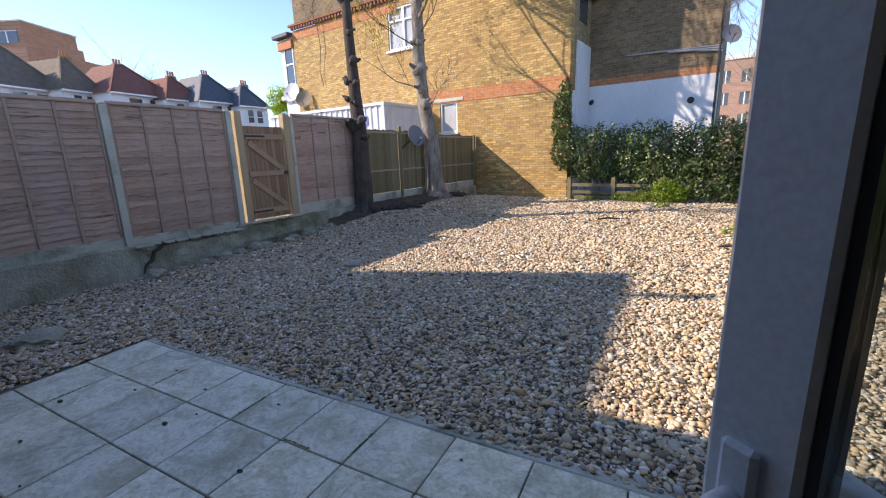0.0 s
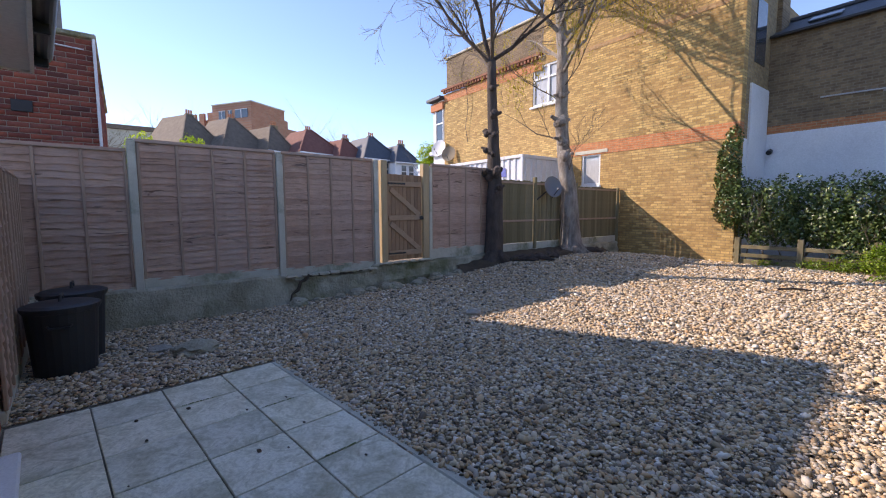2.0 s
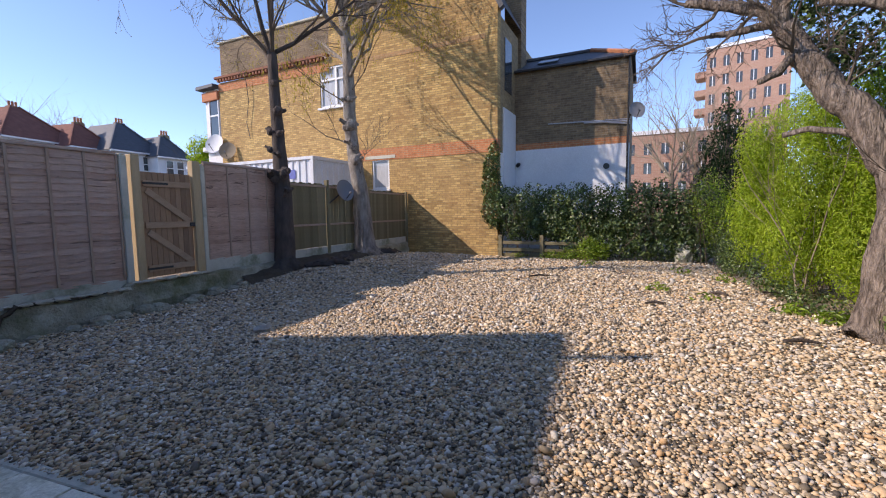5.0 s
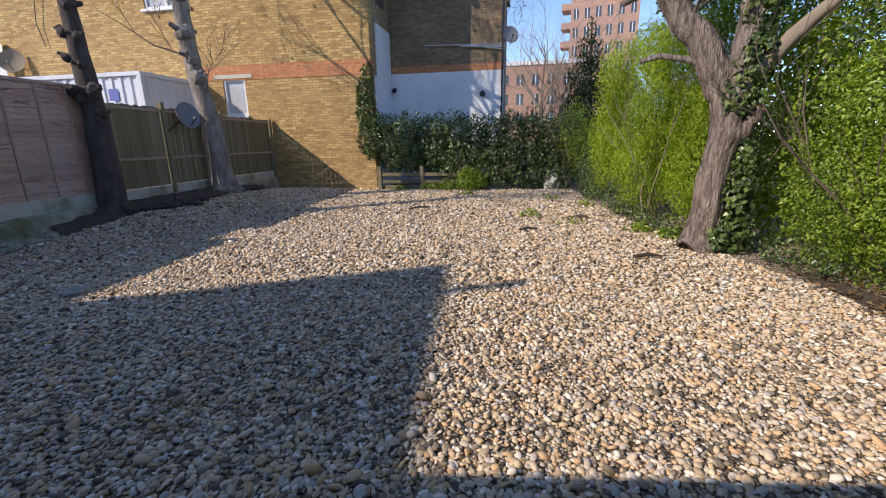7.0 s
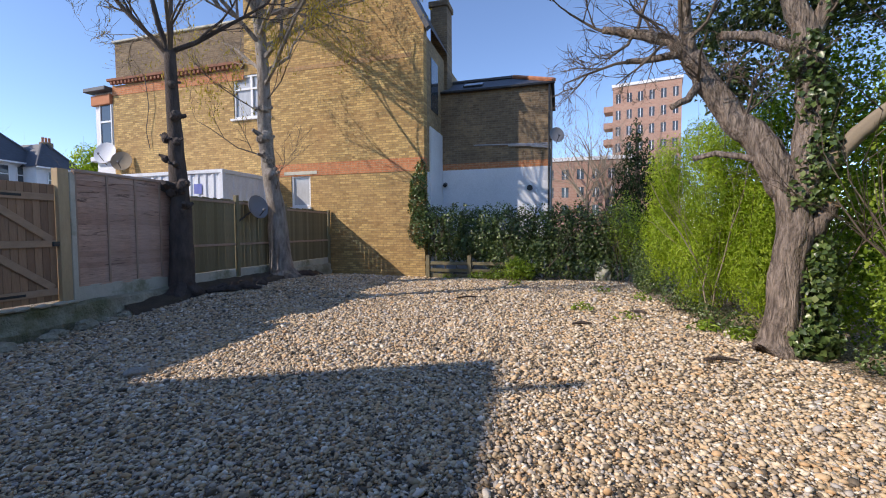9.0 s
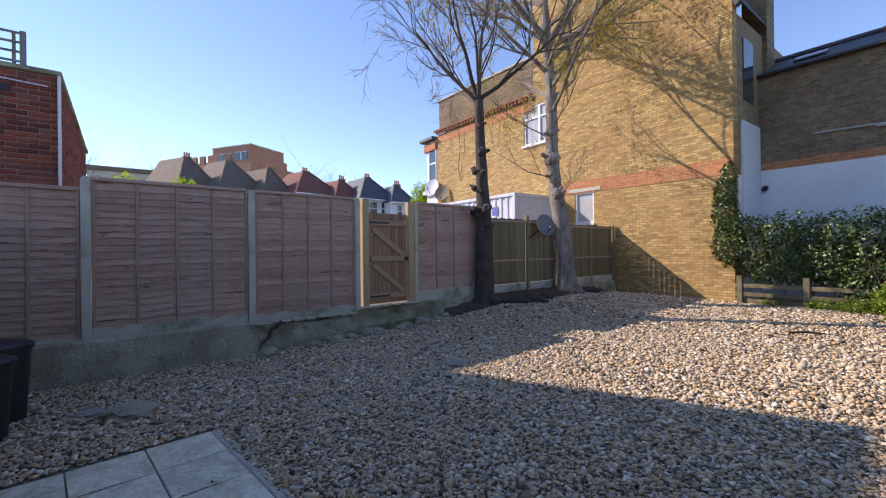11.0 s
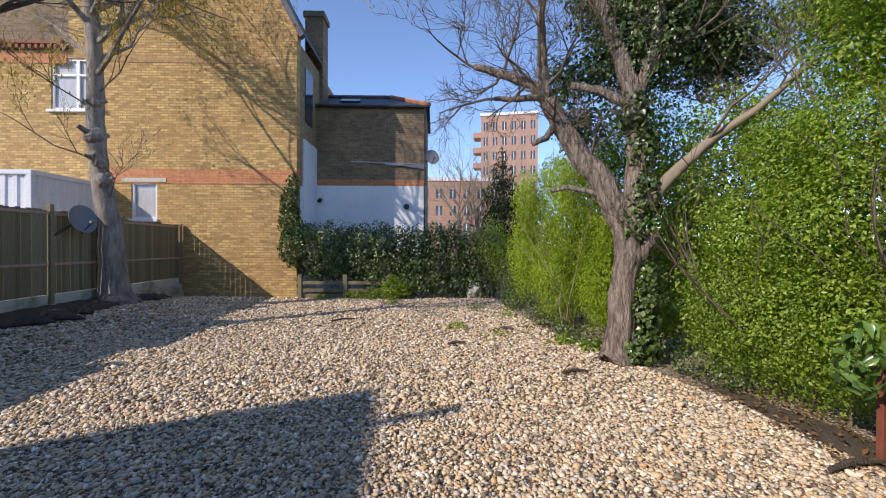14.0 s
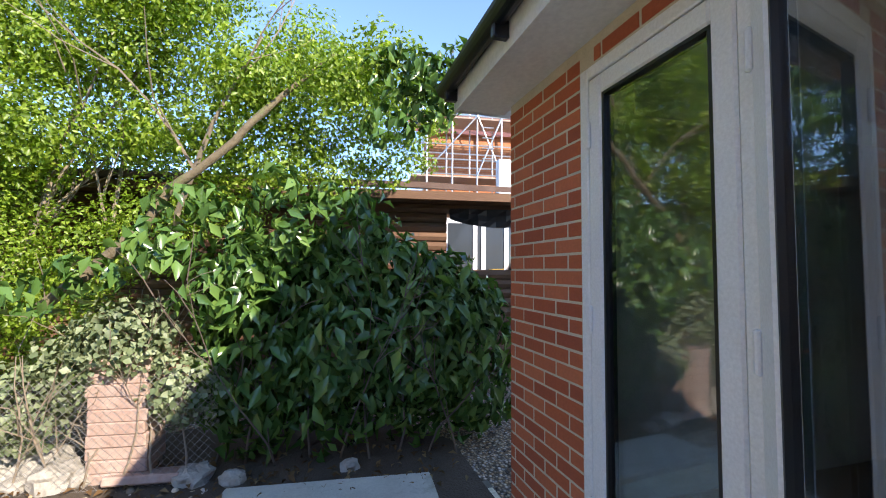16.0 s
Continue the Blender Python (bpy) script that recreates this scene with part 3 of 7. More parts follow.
def fence_panel(name, m, width, z0, z1, battens, label, mat=None, seed=3, owner=None):
    p = part("panel", box(-0.012, 0.046, 0, width, z1 - 0.008, z1 + 0.014, None, 0.004), M_BATTEN, owner or garden_fence, label)
    p.matrix_world = m
    meshes = [mesh_of("slat", slat_mesh(width, seed + k), mat or M_SLAT) for k in range(5)]
    n = int(round((z1 - z0 - 0.03) / 0.088))
    step = (z1 - z0 - 0.03) / n
    for k in range(n):
        s = new("slat", meshes[(k * 3 + seed) % 5])
        s.parent = p
        s.location = (0, 0, z0 + k * step - (0.03 if k == 0 else 0))
    for k in range(battens + 1):
        y = 0.02 + (width - 0.04) * k / battens
        part("batten", box(0.022, 0.046, y - 0.017, y + 0.017, z0, z1 - 0.01, None, 0.004), M_BATTEN, p)
    return p


def concrete_post(m, z0, z1, w=0.10, group="concrete fence posts"):
    bm = bmesh.new()
    add_box(bm, -0.03, 0.075, -w / 2, w / 2, z0, z1 - 0.03, None, 0.008)
    add_box(bm, -0.02, 0.065, -w / 2 + 0.012, w / 2 - 0.012, z1 - 0.03, z1, None, 0.01)
    ob = part("post", bm, M_CONCRETE, garden_fence, "grey slotted concrete fence post")
    ob.matrix_world = m
    return ob


def gravel_board(m, width, z0, z1, owner=None):
    ob = part("gravel_board", box(-0.012, 0.032, 0, width, z0, z1, None, 0.006), M_CONCRETE, owner or garden_fence, "pale concrete gravel board")
    ob.matrix_world = m
    return ob


POSTS = [(-1.08, 2.32), (0.85, 2.45), (2.80, 2.43), (4.62, 2.44)]
for y, z in POSTS:
    concrete_post(along_fence(y), -0.1, z)
for k, ((ya, za), (yb, zb)) in enumerate(zip(POSTS, POSTS[1:])):
    top = [2.27, 2.41, 2.41][k]
    bot = [0.44, 0.54, 0.51][k]
    fence_panel("fence_panel", along_fence(ya + 0.052), yb - ya - 0.104, bot, top, 4, "weathered brown waney lap fence panel with vertical battens", seed=3 + 7 * k)
    gravel_board(along_fence(ya + 0.052), yb - ya - 0.104, bot - 0.27, bot - 0.004)

# gate between two new timber posts
for y, w in ((4.79, 0.13), (5.82, 0.15)):
    ob = thing("gate_post", box(-0.05, 0.08, -w / 2, w / 2, 0.1, 2.44, None, 0.006), M_NEWWOOD, "square yellow timber gate post", "gate post", "gate posts")
    ob.matrix_world = along_fence(y)
gate = empty("garden_gate", along_fence(4.89), "closed brown boarded garden gate with ledges and braces", "gate")
GW = 0.85
for k in range(9):
    part("board", box(-0.01, 0.012, k * GW / 9 + 0.002, (k + 1) * GW / 9 - 0.002, 0.47, 2.19, None, 0.003), M_GATEWOOD, gate)
for z in (0.56, 1.27, 1.95):
    part("ledge", box(0.013, 0.043, 0.02, GW - 0.02, z, z + 0.10, None, 0.005), M_GATEBAR, gate)
for z0, z1 in ((0.66, 1.27), (1.37, 1.95)):
    q = Matrix.Translation((0.014, 0.06, z1 - 0.06)) @ Matrix.Rotation(math.atan2(z0 + 0.06 - z1, GW - 0.14), 4, "X")
    part("brace", box(0, 0.028, 0, math.hypot(GW - 0.14, z1 - z0 - 0.06), -0.045, 0.055, q, 0.005), M_GATEBAR, gate)
for z in (0.59, 1.99):
    part("strap_hinge", box(0.044, 0.05, 0.0, 0.42, z, z + 0.035, None, 0.002), M_IRON, gate, "black iron strap hinge")
part("latch", box(0.044, 0.07, GW - 0.08, GW + 0.02, 1.28, 1.35, None, 0.004), M_IRON, gate, "black iron latch")

concrete_post(along_fence(5.945), 0.1, 2.40, 0.08)
fence_panel("fence_panel", along_fence(5.99), 2.0, 0.66, 2.42, 4, "red-brown waney lap fence panel in shade beside the gate", mat=M_SLAT, seed=31)
gravel_board(along_fence(5.99), 2.0, 0.36, 0.655)
concrete_post(along_fence(8.04), 0.1, 2.38, 0.08)


# older feather-edge fence further on
def featheredge(m, width, z0, z1, seed):
    r = random.Random(seed)
    p = part("panel", box(0.018, 0.05, 0, width, z1 - 0.1, z1 - 0.05, None, 0.004), M_BATTEN, garden_fence, "old greenish vertical board panel")
    p.matrix_world = m
    n = int(width / 0.105)
    me = [mesh_of("board", box(0, 0.016, 0.002, 0.100, 0, z1 - z0 - 0.01 * k, None, 0.004), M_OLDBOARD) for k in range(3)]
    for k in range(n):
        b = new("board", me[r.randrange(3)])
        b.parent = p
        b.location = (r.uniform(0, 0.006), k * width / n, z0)
        b.rotation_euler = (0, 0, radians(-4))
    for z in (z0 + 0.55,):
        part("rail", box(0.018, 0.05, 0, width, z, z + 0.05, None, 0.004), M_BATTEN, p)
    return p


M_OLDBOARD = per_piece("old_board", [(0.0, (0.15, 0.13, 0.07)), (1.0, (0.26, 0.22, 0.13))], 0.9, False, 18.0, 0.4, (3, 3, 0.4), 0.6)
for ya, yb, z in ((8.09, 9.46, 2.24), (9.56, 11.4, 2.24), (11.5, 13.84, 2.18)):
    featheredge(along_fence(ya), yb - ya, 0.62, z, int(ya * 10))
    gravel_board(along_fence(ya), yb - ya, 0.40, 0.615)
for y, z in ((9.51, 2.34), (11.45, 2.26), (13.9, 2.2)):
    ob = part("post", box(-0.02, 0.08, -0.045, 0.045, 0.1, z, None, 0.008), M_OLDBOARD, garden_fence, "weathered timber fence post")
    ob.matrix_world = along_fence(y)

# crumbling retaining wall below the fence
bm = bmesh.new()
ys = [-1.1 + 0.12 * k for k in range(int(15.0 / 0.12))]
cols = []
for y in ys:
    top = 0.40 if y < 2.6 else 0.40 - 0.05 * min(1, (y - 2.6) / 0.4) if y < 3.4 else 0.34 if y < 4.5 else 0.42
    top += 0.02 * noise.noise(Vector((y * 1.3, 3, 0))) + (0.05 * noise.noise(Vector((y * 3.1, 9, 0))) if y > 2.6 else 0)
    out = 0.10 + 0.03 * noise.noise(Vector((y * 0.8, 0, 1)))
    if y > 2.9:
        out += 0.06 + 0.05 * noise.noise(Vector((y * 2.3, 0, 5)))
    x = fence_x(y)
    g = ground_z(x + 0.3, y) - 0.12
    h = top - g
    row = [(x - 0.1, top), (x + out * 0.6, top + 0.005), (x + out, top - 0.03)]
    for f in (0.25, 0.5, 0.75, 1.0):
        rough = 0.07 if y > 2.9 else 0.022
        row.append((x + out + 0.03 * f + rough * noise.noise(Vector((y * 4, f * 3, 2))), top - 0.03 - (h - 0.03) * f))
    cols.append([bm.verts.new((a, y, b)) for a, b in row])
for a, b in zip(cols, cols[1:]):
    for k in range(len(a) - 1):
        bm.faces.new((a[k], a[k + 1], b[k + 1], b[k]))
bmesh.ops.recalc_face_normals(bm, faces=bm.faces)
thing("retaining_wall", bm, M_OLDWALL, "crumbling cracked concrete retaining wall below the fence", "wall", kind="structure", smooth=False)

bm = bmesh.new()
add_tube(bm, [(fence_x(y) + 0.185, y, z) for y, z in ((3.2, 0.38), (3.12, 0.30), (3.05, 0.27), (3.0, 0.14), (2.9, 0.08), (2.86, -0.05))], [0.03, 0.035, 0.02, 0.03, 0.015, 0.01], 6, 0.3, rng)
add_tube(bm, [(fence_x(y) + 0.17, y, z) for y, z in ((3.2, 0.36), (3.6, 0.37), (3.9, 0.335), (4.3, 0.36))], [0.02, 0.03, 0.018, 0.01], 6, 0.3, rng)
thing("wall_crack", bm, M_EARTH, "dark open crack in the old retaining wall", "crack", kind="structure")

M_CRUST = mottled("broken_mortar", (0.34, 0.31, 0.23), (0.62, 0.58, 0.47), 6, 40, 0.95, 0.9, dist=0.02)
for k in range(16):
    y = 2.95 + k * 0.19 + rng.uniform(-0.05, 0.05)
    r0 = rng.uniform(0.05, 0.10)
    bm = bmesh.new()
    bmesh.ops.create_icosphere(bm, subdivisions=2, radius=r0)
    for v in bm.verts:
        d = v.co.normalized()
        v.co = Vector((v.co.x * 0.9, v.co.y * 1.5, v.co.z * 0.45)) * (1 + 0.35 * noise.noise(d * 2.1 + Vector((k * 3.1, 0, 0))))
    ob = thing("mortar_lump", bm, M_CRUST, "broken slab of old mortar on the wall edge", "rubble", "broken mortar on the wall")
    ob.location = (fence_x(y) + 0.16 + rng.uniform(-0.02, 0.03), y, (0.35 if y < 4.5 else 0.42) + 0.02)

# short return fence beside the house
SIDE = Matrix.Translation((-3.93, -0.03, 0)) @ Matrix.Rotation(math.atan2(-0.27, -3.1), 4, "Z") @ Matrix.Rotation(radians(-90), 4, "Z")
for k, (a, w) in enumerate(((0.0, 1.5), (1.56, 1.46))):
    fence_panel("fence_panel", SIDE @ Matrix.Translation((0, a, 0)), w, 0.10, 1.84 + 0.02 * k, 5, "brown lap fence panel", seed=50 + k, owner=side_fence)
    gravel_board(SIDE @ Matrix.Translation((0, a, 0)), w, -0.12, 0.098, side_fence)

# ---- yellow brick house across the end of the garden ----
HY = 14.0
house = empty("yellow_brick_house", Matrix.Translation((0, 0, 0)), "tall yellow stock brick end-of-terrace house with red brick bands", "house")
WX0, WX1 = -17.2, -4.2
WIN = [(-11.41, -9.90, 5.56, 7.08), (-9.08, -8.32, 2.34, 3.44)]


def holed_wall(name, x0, x1, y0, y1, z0, z1, holes, mat, parent):
    """A wall along x, cut right through by openings (x0, x1, z0, z1)."""
    xs = sorted({x0, x1, *[h[0] for h in holes], *[h[1] for h in holes]})
    zs = sorted({z0, z1, *[h[2] for h in holes], *[h[3] for h in holes]})
    bm = bmesh.new()
    for xa, xb in zip(xs, xs[1:]):
        for za, zb in zip(zs, zs[1:]):
            cx, cz = (xa + xb) / 2, (za + zb) / 2
            if not any(h[0] < cx < h[1] and h[2] < cz < h[3] for h in holes):
                add_box(bm, xa, xb, y0, y1, za, zb)
    bmesh.ops.remove_doubles(bm, verts=bm.verts, dist=1e-4)
    return part(name, bm, mat, parent)


def sash_window(parent, x0, x1, z0, z1, y, split=True, sill=0.10):
    """White window set in an opening that faces -y."""
    w = part("window", box(x0, x1, y + 0.09, y + 0.12, z0, z1), M_NETGLASS, parent, "white framed window with net curtains")
    for a, b, c, d in ((x0, x0 + 0.07, z0, z1), (x1 - 0.07, x1, z0, z1), (x0 + 0.07, x1 - 0.07, z0, z0 + 0.07), (x0 + 0.07, x1 - 0.07, z1 - 0.07, z1)):
        part("window_frame", box(a, b, y + 0.03, y + 0.088, c, d, None, 0.006), M_WHITE, w)
    if split:
        m = (x0 + x1) / 2
        part("window_frame", box(m - 0.05, m + 0.05, y + 0.03, y + 0.088, z0 + 0.07, z1 - 0.07, None, 0.006), M_WHITE, w)
        zt = z0 + (z1 - z0) * 0.68
        for a, b in ((x0 + 0.07, m - 0.05), (m + 0.05, x1 - 0.07)):
            part("window_frame", box(a, b, y + 0.03, y + 0.086, zt - 0.035, zt + 0.035, None, 0.006), M_WHITE, w)
    part("window_sill", box(x0 - sill, x1 + sill, y - 0.08, y + 0.03, z0 - 0.08, z0 - 0.005, None, 0.01), M_WHITE, w)


holed_wall("wall", WX0, WX1, HY, HY + 0.3, -0.2, 3.40, [(WIN[1][0], WIN[1][1], WIN[1][2], 3.41)], M_STOCK, house)
holed_wall("wall", WX0, WX1, HY, HY + 0.3, 3.82, 7.30, [WIN[0]], M_STOCK, house)
part("red_band", box(-9.9, WX1 - 0.002, HY - 0.012, HY + 0.3, 3.40, 3.82), M_REDBAND, house, "band of orange red brick")
part("wall", box(WX0, -9.9, HY, HY + 0.3, 3.40, 3.82), M_STOCK, house)
part("lintel", box(-9.35, -8.05, HY - 0.03, HY - 0.014, 3.44, 3.56, None, 0.005), M_CONCRETE, house, "grey stone lintel")
part("red_band", box(WX0, -10.95, HY - 0.014, HY - 0.002, 6.92, 7.25), M_REDBAND, house)
part("red_band", box(-9.85, WX1 - 0.4, HY - 0.010, HY - 0.002, 6.98, 7.13), M_REDBAND_OLD, house)
sash_window(house, *WIN[0], HY)
sash_window(house, WIN[1][0], WIN[1][1], WIN[1][2], WIN[1][3] - 0.02, HY, split=False, sill=0.04)
# parapet on the left, gable wall on the right
part("parapet", box(WX0 + 0.05, -10.9, HY + 0.12, HY + 0.5, 7.53, 9.0), M_BROWNBRICK, house)
part("coping", box(WX0 - 0.05, -10.8, HY + 0.05, HY + 0.55, 9.0, 9.09, None, 0.02), M_CONCRETE, house)
part("eaves_board", box(WX0 - 0.1, -10.95, HY - 0.16, HY + 0.12, 7.44, 7.54, None, 0.01), M_DENTIL, house)
dent = mesh_of("dentil", box(-0.05, 0.05, -0.13, 0, 0, 0.12, None, 0.006), M_DENTIL)
for k in range(34):
    d = new("dentil", dent)
    d.parent = house
    d.location = (WX0 + 0.1 + k * 0.185, HY - 0.002, 7.315)
part("gable", solid([[(-10.9, y, 7.30), (WX1, y, 7.30), (WX1 + 0.02, y, 7.95), (-5.6, y, 10.6), (-8.0, y, 13.5), (-10.9, y, 13.5)] for y in (HY, HY + 0.3)]
     + [[(-10.9, HY, 7.30), (-10.9, HY, 13.5), (-10.9, HY + 0.3, 13.5), (-10.9, HY + 0.3, 7.30)],
        [(WX1, HY, 7.30), (WX1 + 0.02, HY, 7.95), (WX1 + 0.02, HY + 0.3, 7.95), (WX1, HY + 0.3, 7.30)],
        [(WX1 + 0.02, HY, 7.95), (-5.6, HY, 10.6), (-5.6, HY + 0.3, 10.6), (WX1 + 0.02, HY + 0.3, 7.95)],
        [(-5.6, HY, 10.6), (-8.0, HY, 13.5), (-8.0, HY + 0.3, 13.5), (-5.6, HY + 0.3, 10.6)]]), M_STOCK, house)
part("barge_board", solid([[(WX1 + 0.10, y, 7.75), (WX1 + 0.22, y, 7.85), (-5.5, y, 10.75), (-5.62, y, 10.62)] for y in (HY - 0.08, HY + 0.12)]
     + [[(WX1 + 0.10, HY - 0.08, 7.75), (WX1 + 0.22, HY - 0.08, 7.85), (WX1 + 0.22, HY + 0.12, 7.85), (WX1 + 0.10, HY + 0.12, 7.75)],
        [(WX1 + 0.22, HY - 0.08, 7.85), (-5.5, HY - 0.08, 10.75), (-5.5, HY + 0.12, 10.75), (WX1 + 0.22, HY + 0.12, 7.85)],
        [(WX1 + 0.10, HY - 0.08, 7.75), (-5.62, HY - 0.08, 10.62), (-5.62, HY + 0.12, 10.62), (WX1 + 0.10, HY + 0.12, 7.75)]]), M_SLATE, house)
part("roof", solid([[(WX1 + 0.2, HY + 0.1, 7.85), (-5.5, HY + 0.1, 10.75), (-8.0, HY + 0.1, 13.6), (-8.0, 16.4, 13.6), (-5.5, 16.4, 10.75), (WX1 + 0.2, 16.4, 7.85)],
     [(WX0, HY + 0.5, 7.9), (-10.9, HY + 0.5, 8.6), (-10.9, 22.4, 8.6), (WX0, 22.4, 7.9)],
     [(-10.9, HY + 0.31, 8.6), (-10.9, HY + 0.31, 13.5), (-10.9, 22.4, 13.5), (-10.9, 22.4, 8.6)]]), M_SLATE, house)
part("side_wall", box(WX1 - 0.3, WX1, HY + 0.3, 22.5, 3.4, 7.72), M_STOCK_SHADED, house)
part("rendered_base", box(WX1 - 0.3, WX1, HY + 0.3, 22.5, -0.2, 3.4), M_RENDER, house, "white rendered lower wall")
part("rendered_base", box(WX1, WX1 + 0.05, HY + 0.55, 15.97, 0, 4.9), M_RENDER, house, "white rendered lower wall")
part("side_window", box(WX1, WX1 + 0.03, 14.75, 15.5, 5.5, 7.2), M_DARKGLASS, house)
part("flue_pipe", cylinder((-9.45, HY + 0.7, 8.0), (-9.45, HY + 0.7, 13.0), 0.16), M_IRON, house)
# bay on the far corner
bay = part("bay", prism([(-18.25, HY + 1.6), (-18.25, HY + 0.08), (WX0 - 0.002, HY + 0.02), (WX0 - 0.002, HY + 1.6)], 0, 7.1), M_RENDER, house, "white painted corner bay")
BAYM = Matrix.Translation((-18.25, HY + 0.08, 0)) @ Matrix.Rotation(math.atan2(-0.06, 1.05), 4, "Z")
part("bay_window", box(0.35, 0.95, -0.03, 0.0, 4.7, 6.7, BAYM), M_DARKGLASS, bay)
for a, b, c, d in ((0.30, 0.35, 4.65, 6.75), (0.95, 1.0, 4.65, 6.75), (0.35, 0.95, 4.65, 4.7), (0.35, 0.95, 6.7, 6.75), (0.35, 0.95, 5.9, 5.97)):
    part("bay_frame", box(a, b, -0.06, 0.0, c, d, BAYM), M_WHITE, bay)
part("bay_sill", box(-0.1, 1.02, -0.22, 0.0, 4.35, 4.55, BAYM, 0.03), M_RENDER, bay)
part("bay_cornice", box(-0.1, 1.02, -0.12, 0.02, 6.6, 7.0, BAYM, 0.02), M_TERRACOTTA, bay)
part("bay_roof", box(-0.25, 1.02, -0.3, 0.1, 7.1, 7.26, BAYM, 0.02), M_SLATE, bay)

# ---- rear wing behind the hedge ----
RY = 16.0
wing = empty("rear_wing", Matrix.Translation((0, 0, 0)), "brown brick rear wing with white base and slate roof", "house")
part("white_base", box(WX1 - 0.002, -0.38, RY - 0.02, RY + 0.3, -0.1, 3.65), M_RENDER, wing, "white painted lower wall")
part("red_band", box(WX1 - 0.002, -0.38, RY - 0.012, RY + 0.3, 3.652, 3.87), M_REDBAND, wing)
part("wall", box(WX1 - 0.002, -0.38, RY, RY + 0.3, 3.872, 6.40), M_BROWNBRICK, wing)
part("end_wall", box(-0.60, -0.382, RY + 0.3, RY + 3.5, -0.1, 6.40), M_BROWNBRICK, wing)
part("roof", solid([[(WX1, RY - 0.10, 6.416), (-0.265, RY - 0.10, 6.416), (-1.795, RY + 1.685, 7.28), (WX1, RY + 1.685, 7.28)],
     [(-0.265, RY - 0.10, 6.416), (-0.265, RY + 3.5, 6.416), (-1.795, RY + 1.685, 7.28)],
     [(WX1, RY + 1.685, 7.28), (-1.795, RY + 1.685, 7.28), (-0.265, RY + 3.5, 6.416), (WX1, RY + 3.5, 6.416)]]), M_SLATE, wing)
part("hip_tiles", tube([(-0.265, RY - 0.125, 6.45), (-1.795, RY + 1.67, 7.33)], 0.075, 6), M_TERRACOTTA, wing, "red hip tiles")
part("ridge_tiles", tube([(-1.795, RY + 1.67, 7.33), (WX1 + 0.01, RY + 1.67, 7.33)], 0.06, 6), M_SLATE, wing)
part("gutter", box(WX1 + 0.01, -0.24, RY - 0.17, RY - 0.085, 6.345, 6.42, None, 0.014), M_IRON, wing)
part("downpipe", cylinder((-0.43, RY - 0.063, 0), (-0.43, RY - 0.063, 6.36), 0.032), M_IRON, wing)
sl = Matrix.Translation((-3.13, RY + 0.63, 6.79)) @ Matrix.Rotation(math.atan2(1.23, 2.55), 4, "X")
part("skylight", box(-0.35, 0.35, -0.25, 0.25, 0, 0.06, sl, 0.014), M_DARKGLASS, wing, "roof window")
for z0, z1, xa, r in ((4.48, 4.4, -2.99, 0.021), (4.4, 4.33, -1.795, 0.032), (4.34, 4.25, -1.02, 0.028)):
    part("pipe", cylinder((xa, RY - 0.05, z0), (-0.37, RY - 0.05, z1), r, 8), M_STEEL, wing, "sloping pale waste pipe")
part("chimney", box(-4.71, -4.08, RY + 0.42, RY + 1.12, 6.4, 9.70), M_BROWNBRICK, wing, "tall brick chimney stack")
part("chimney_cap", box(-4.77, -4.02, RY + 0.36, RY + 1.18, 9.70, 9.91, None, 0.02), M_BROWNBRICK, wing)
part("vent", cylinder((-1.06, RY - 0.07, 2.93), (-1.06, RY - 0.02, 2.93), 0.10, 14), M_IRON, wing)
part("lamp", cylinder((WX1 + 0.16, RY - 0.16, 3.1), (WX1 + 0.16, RY - 0.03, 3.16), 0.07, 12), M_IRON, wing, "small black wall lamp")

# ---- brick neighbour beyond the fence on the sunny side ----
def brick_field(name, u0, u1, z0, z1, m, mat, parent, seed, depth=0.010, course=0.075, brick=0.225, joint=0.010, jitter=0.003):
    """A field of proud bricks in stretcher bond as one mesh; face towards -v of m."""
    r = np.random.default_rng(seed)
    boxes = []
    row = 0
    z = z0
    while z < z1 - 0.01:
        u = u0 - (brick / 2 if row % 2 else 0)
        while u < u1 - 0.01:
            a, b = max(u, u0), min(u + brick - joint, u1)
            if b - a > 0.03:
                boxes.append((a, b, z, min(z + course - joint, z1), r.uniform(-jitter, jitter)))
            u += brick
        z += course
        row += 1
    bx = np.array(boxes)
    n = len(bx)
    y0 = -depth - bx[:, 4]
    e = 0.003
    fr = np.stack([np.stack([bx[:, 0] + e, y0, bx[:, 2] + e], 1), np.stack([bx[:, 1] - e, y0, bx[:, 2] + e], 1), np.stack([bx[:, 1] - e, y0, bx[:, 3] - e], 1), np.stack([bx[:, 0] + e, y0, bx[:, 3] - e], 1)], 1)
    bk = np.stack([np.stack([bx[:, 0], 0 * y0, bx[:, 2]], 1), np.stack([bx[:, 1], 0 * y0, bx[:, 2]], 1), np.stack([bx[:, 1], 0 * y0, bx[:, 3]], 1), np.stack([bx[:, 0], 0 * y0, bx[:, 3]], 1)], 1)
    verts = np.concatenate([fr, bk], 1).reshape(-1, 3)
    quad = np.array([[0, 1, 2, 3], [4, 5, 1, 0], [5, 6, 2, 1], [6, 7, 3, 2], [7, 4, 0, 3]]).ravel()
    loops = ((np.arange(n) * 8)[:, None] + quad[None, :]).ravel()
    ob = new(name, raw_mesh(name, verts, loops, 4, mat))
    ob.parent = parent
    ob.matrix_parent_inverse = Matrix()
    ob.matrix_basis = m
    return tagged(ob, kind="stuff")


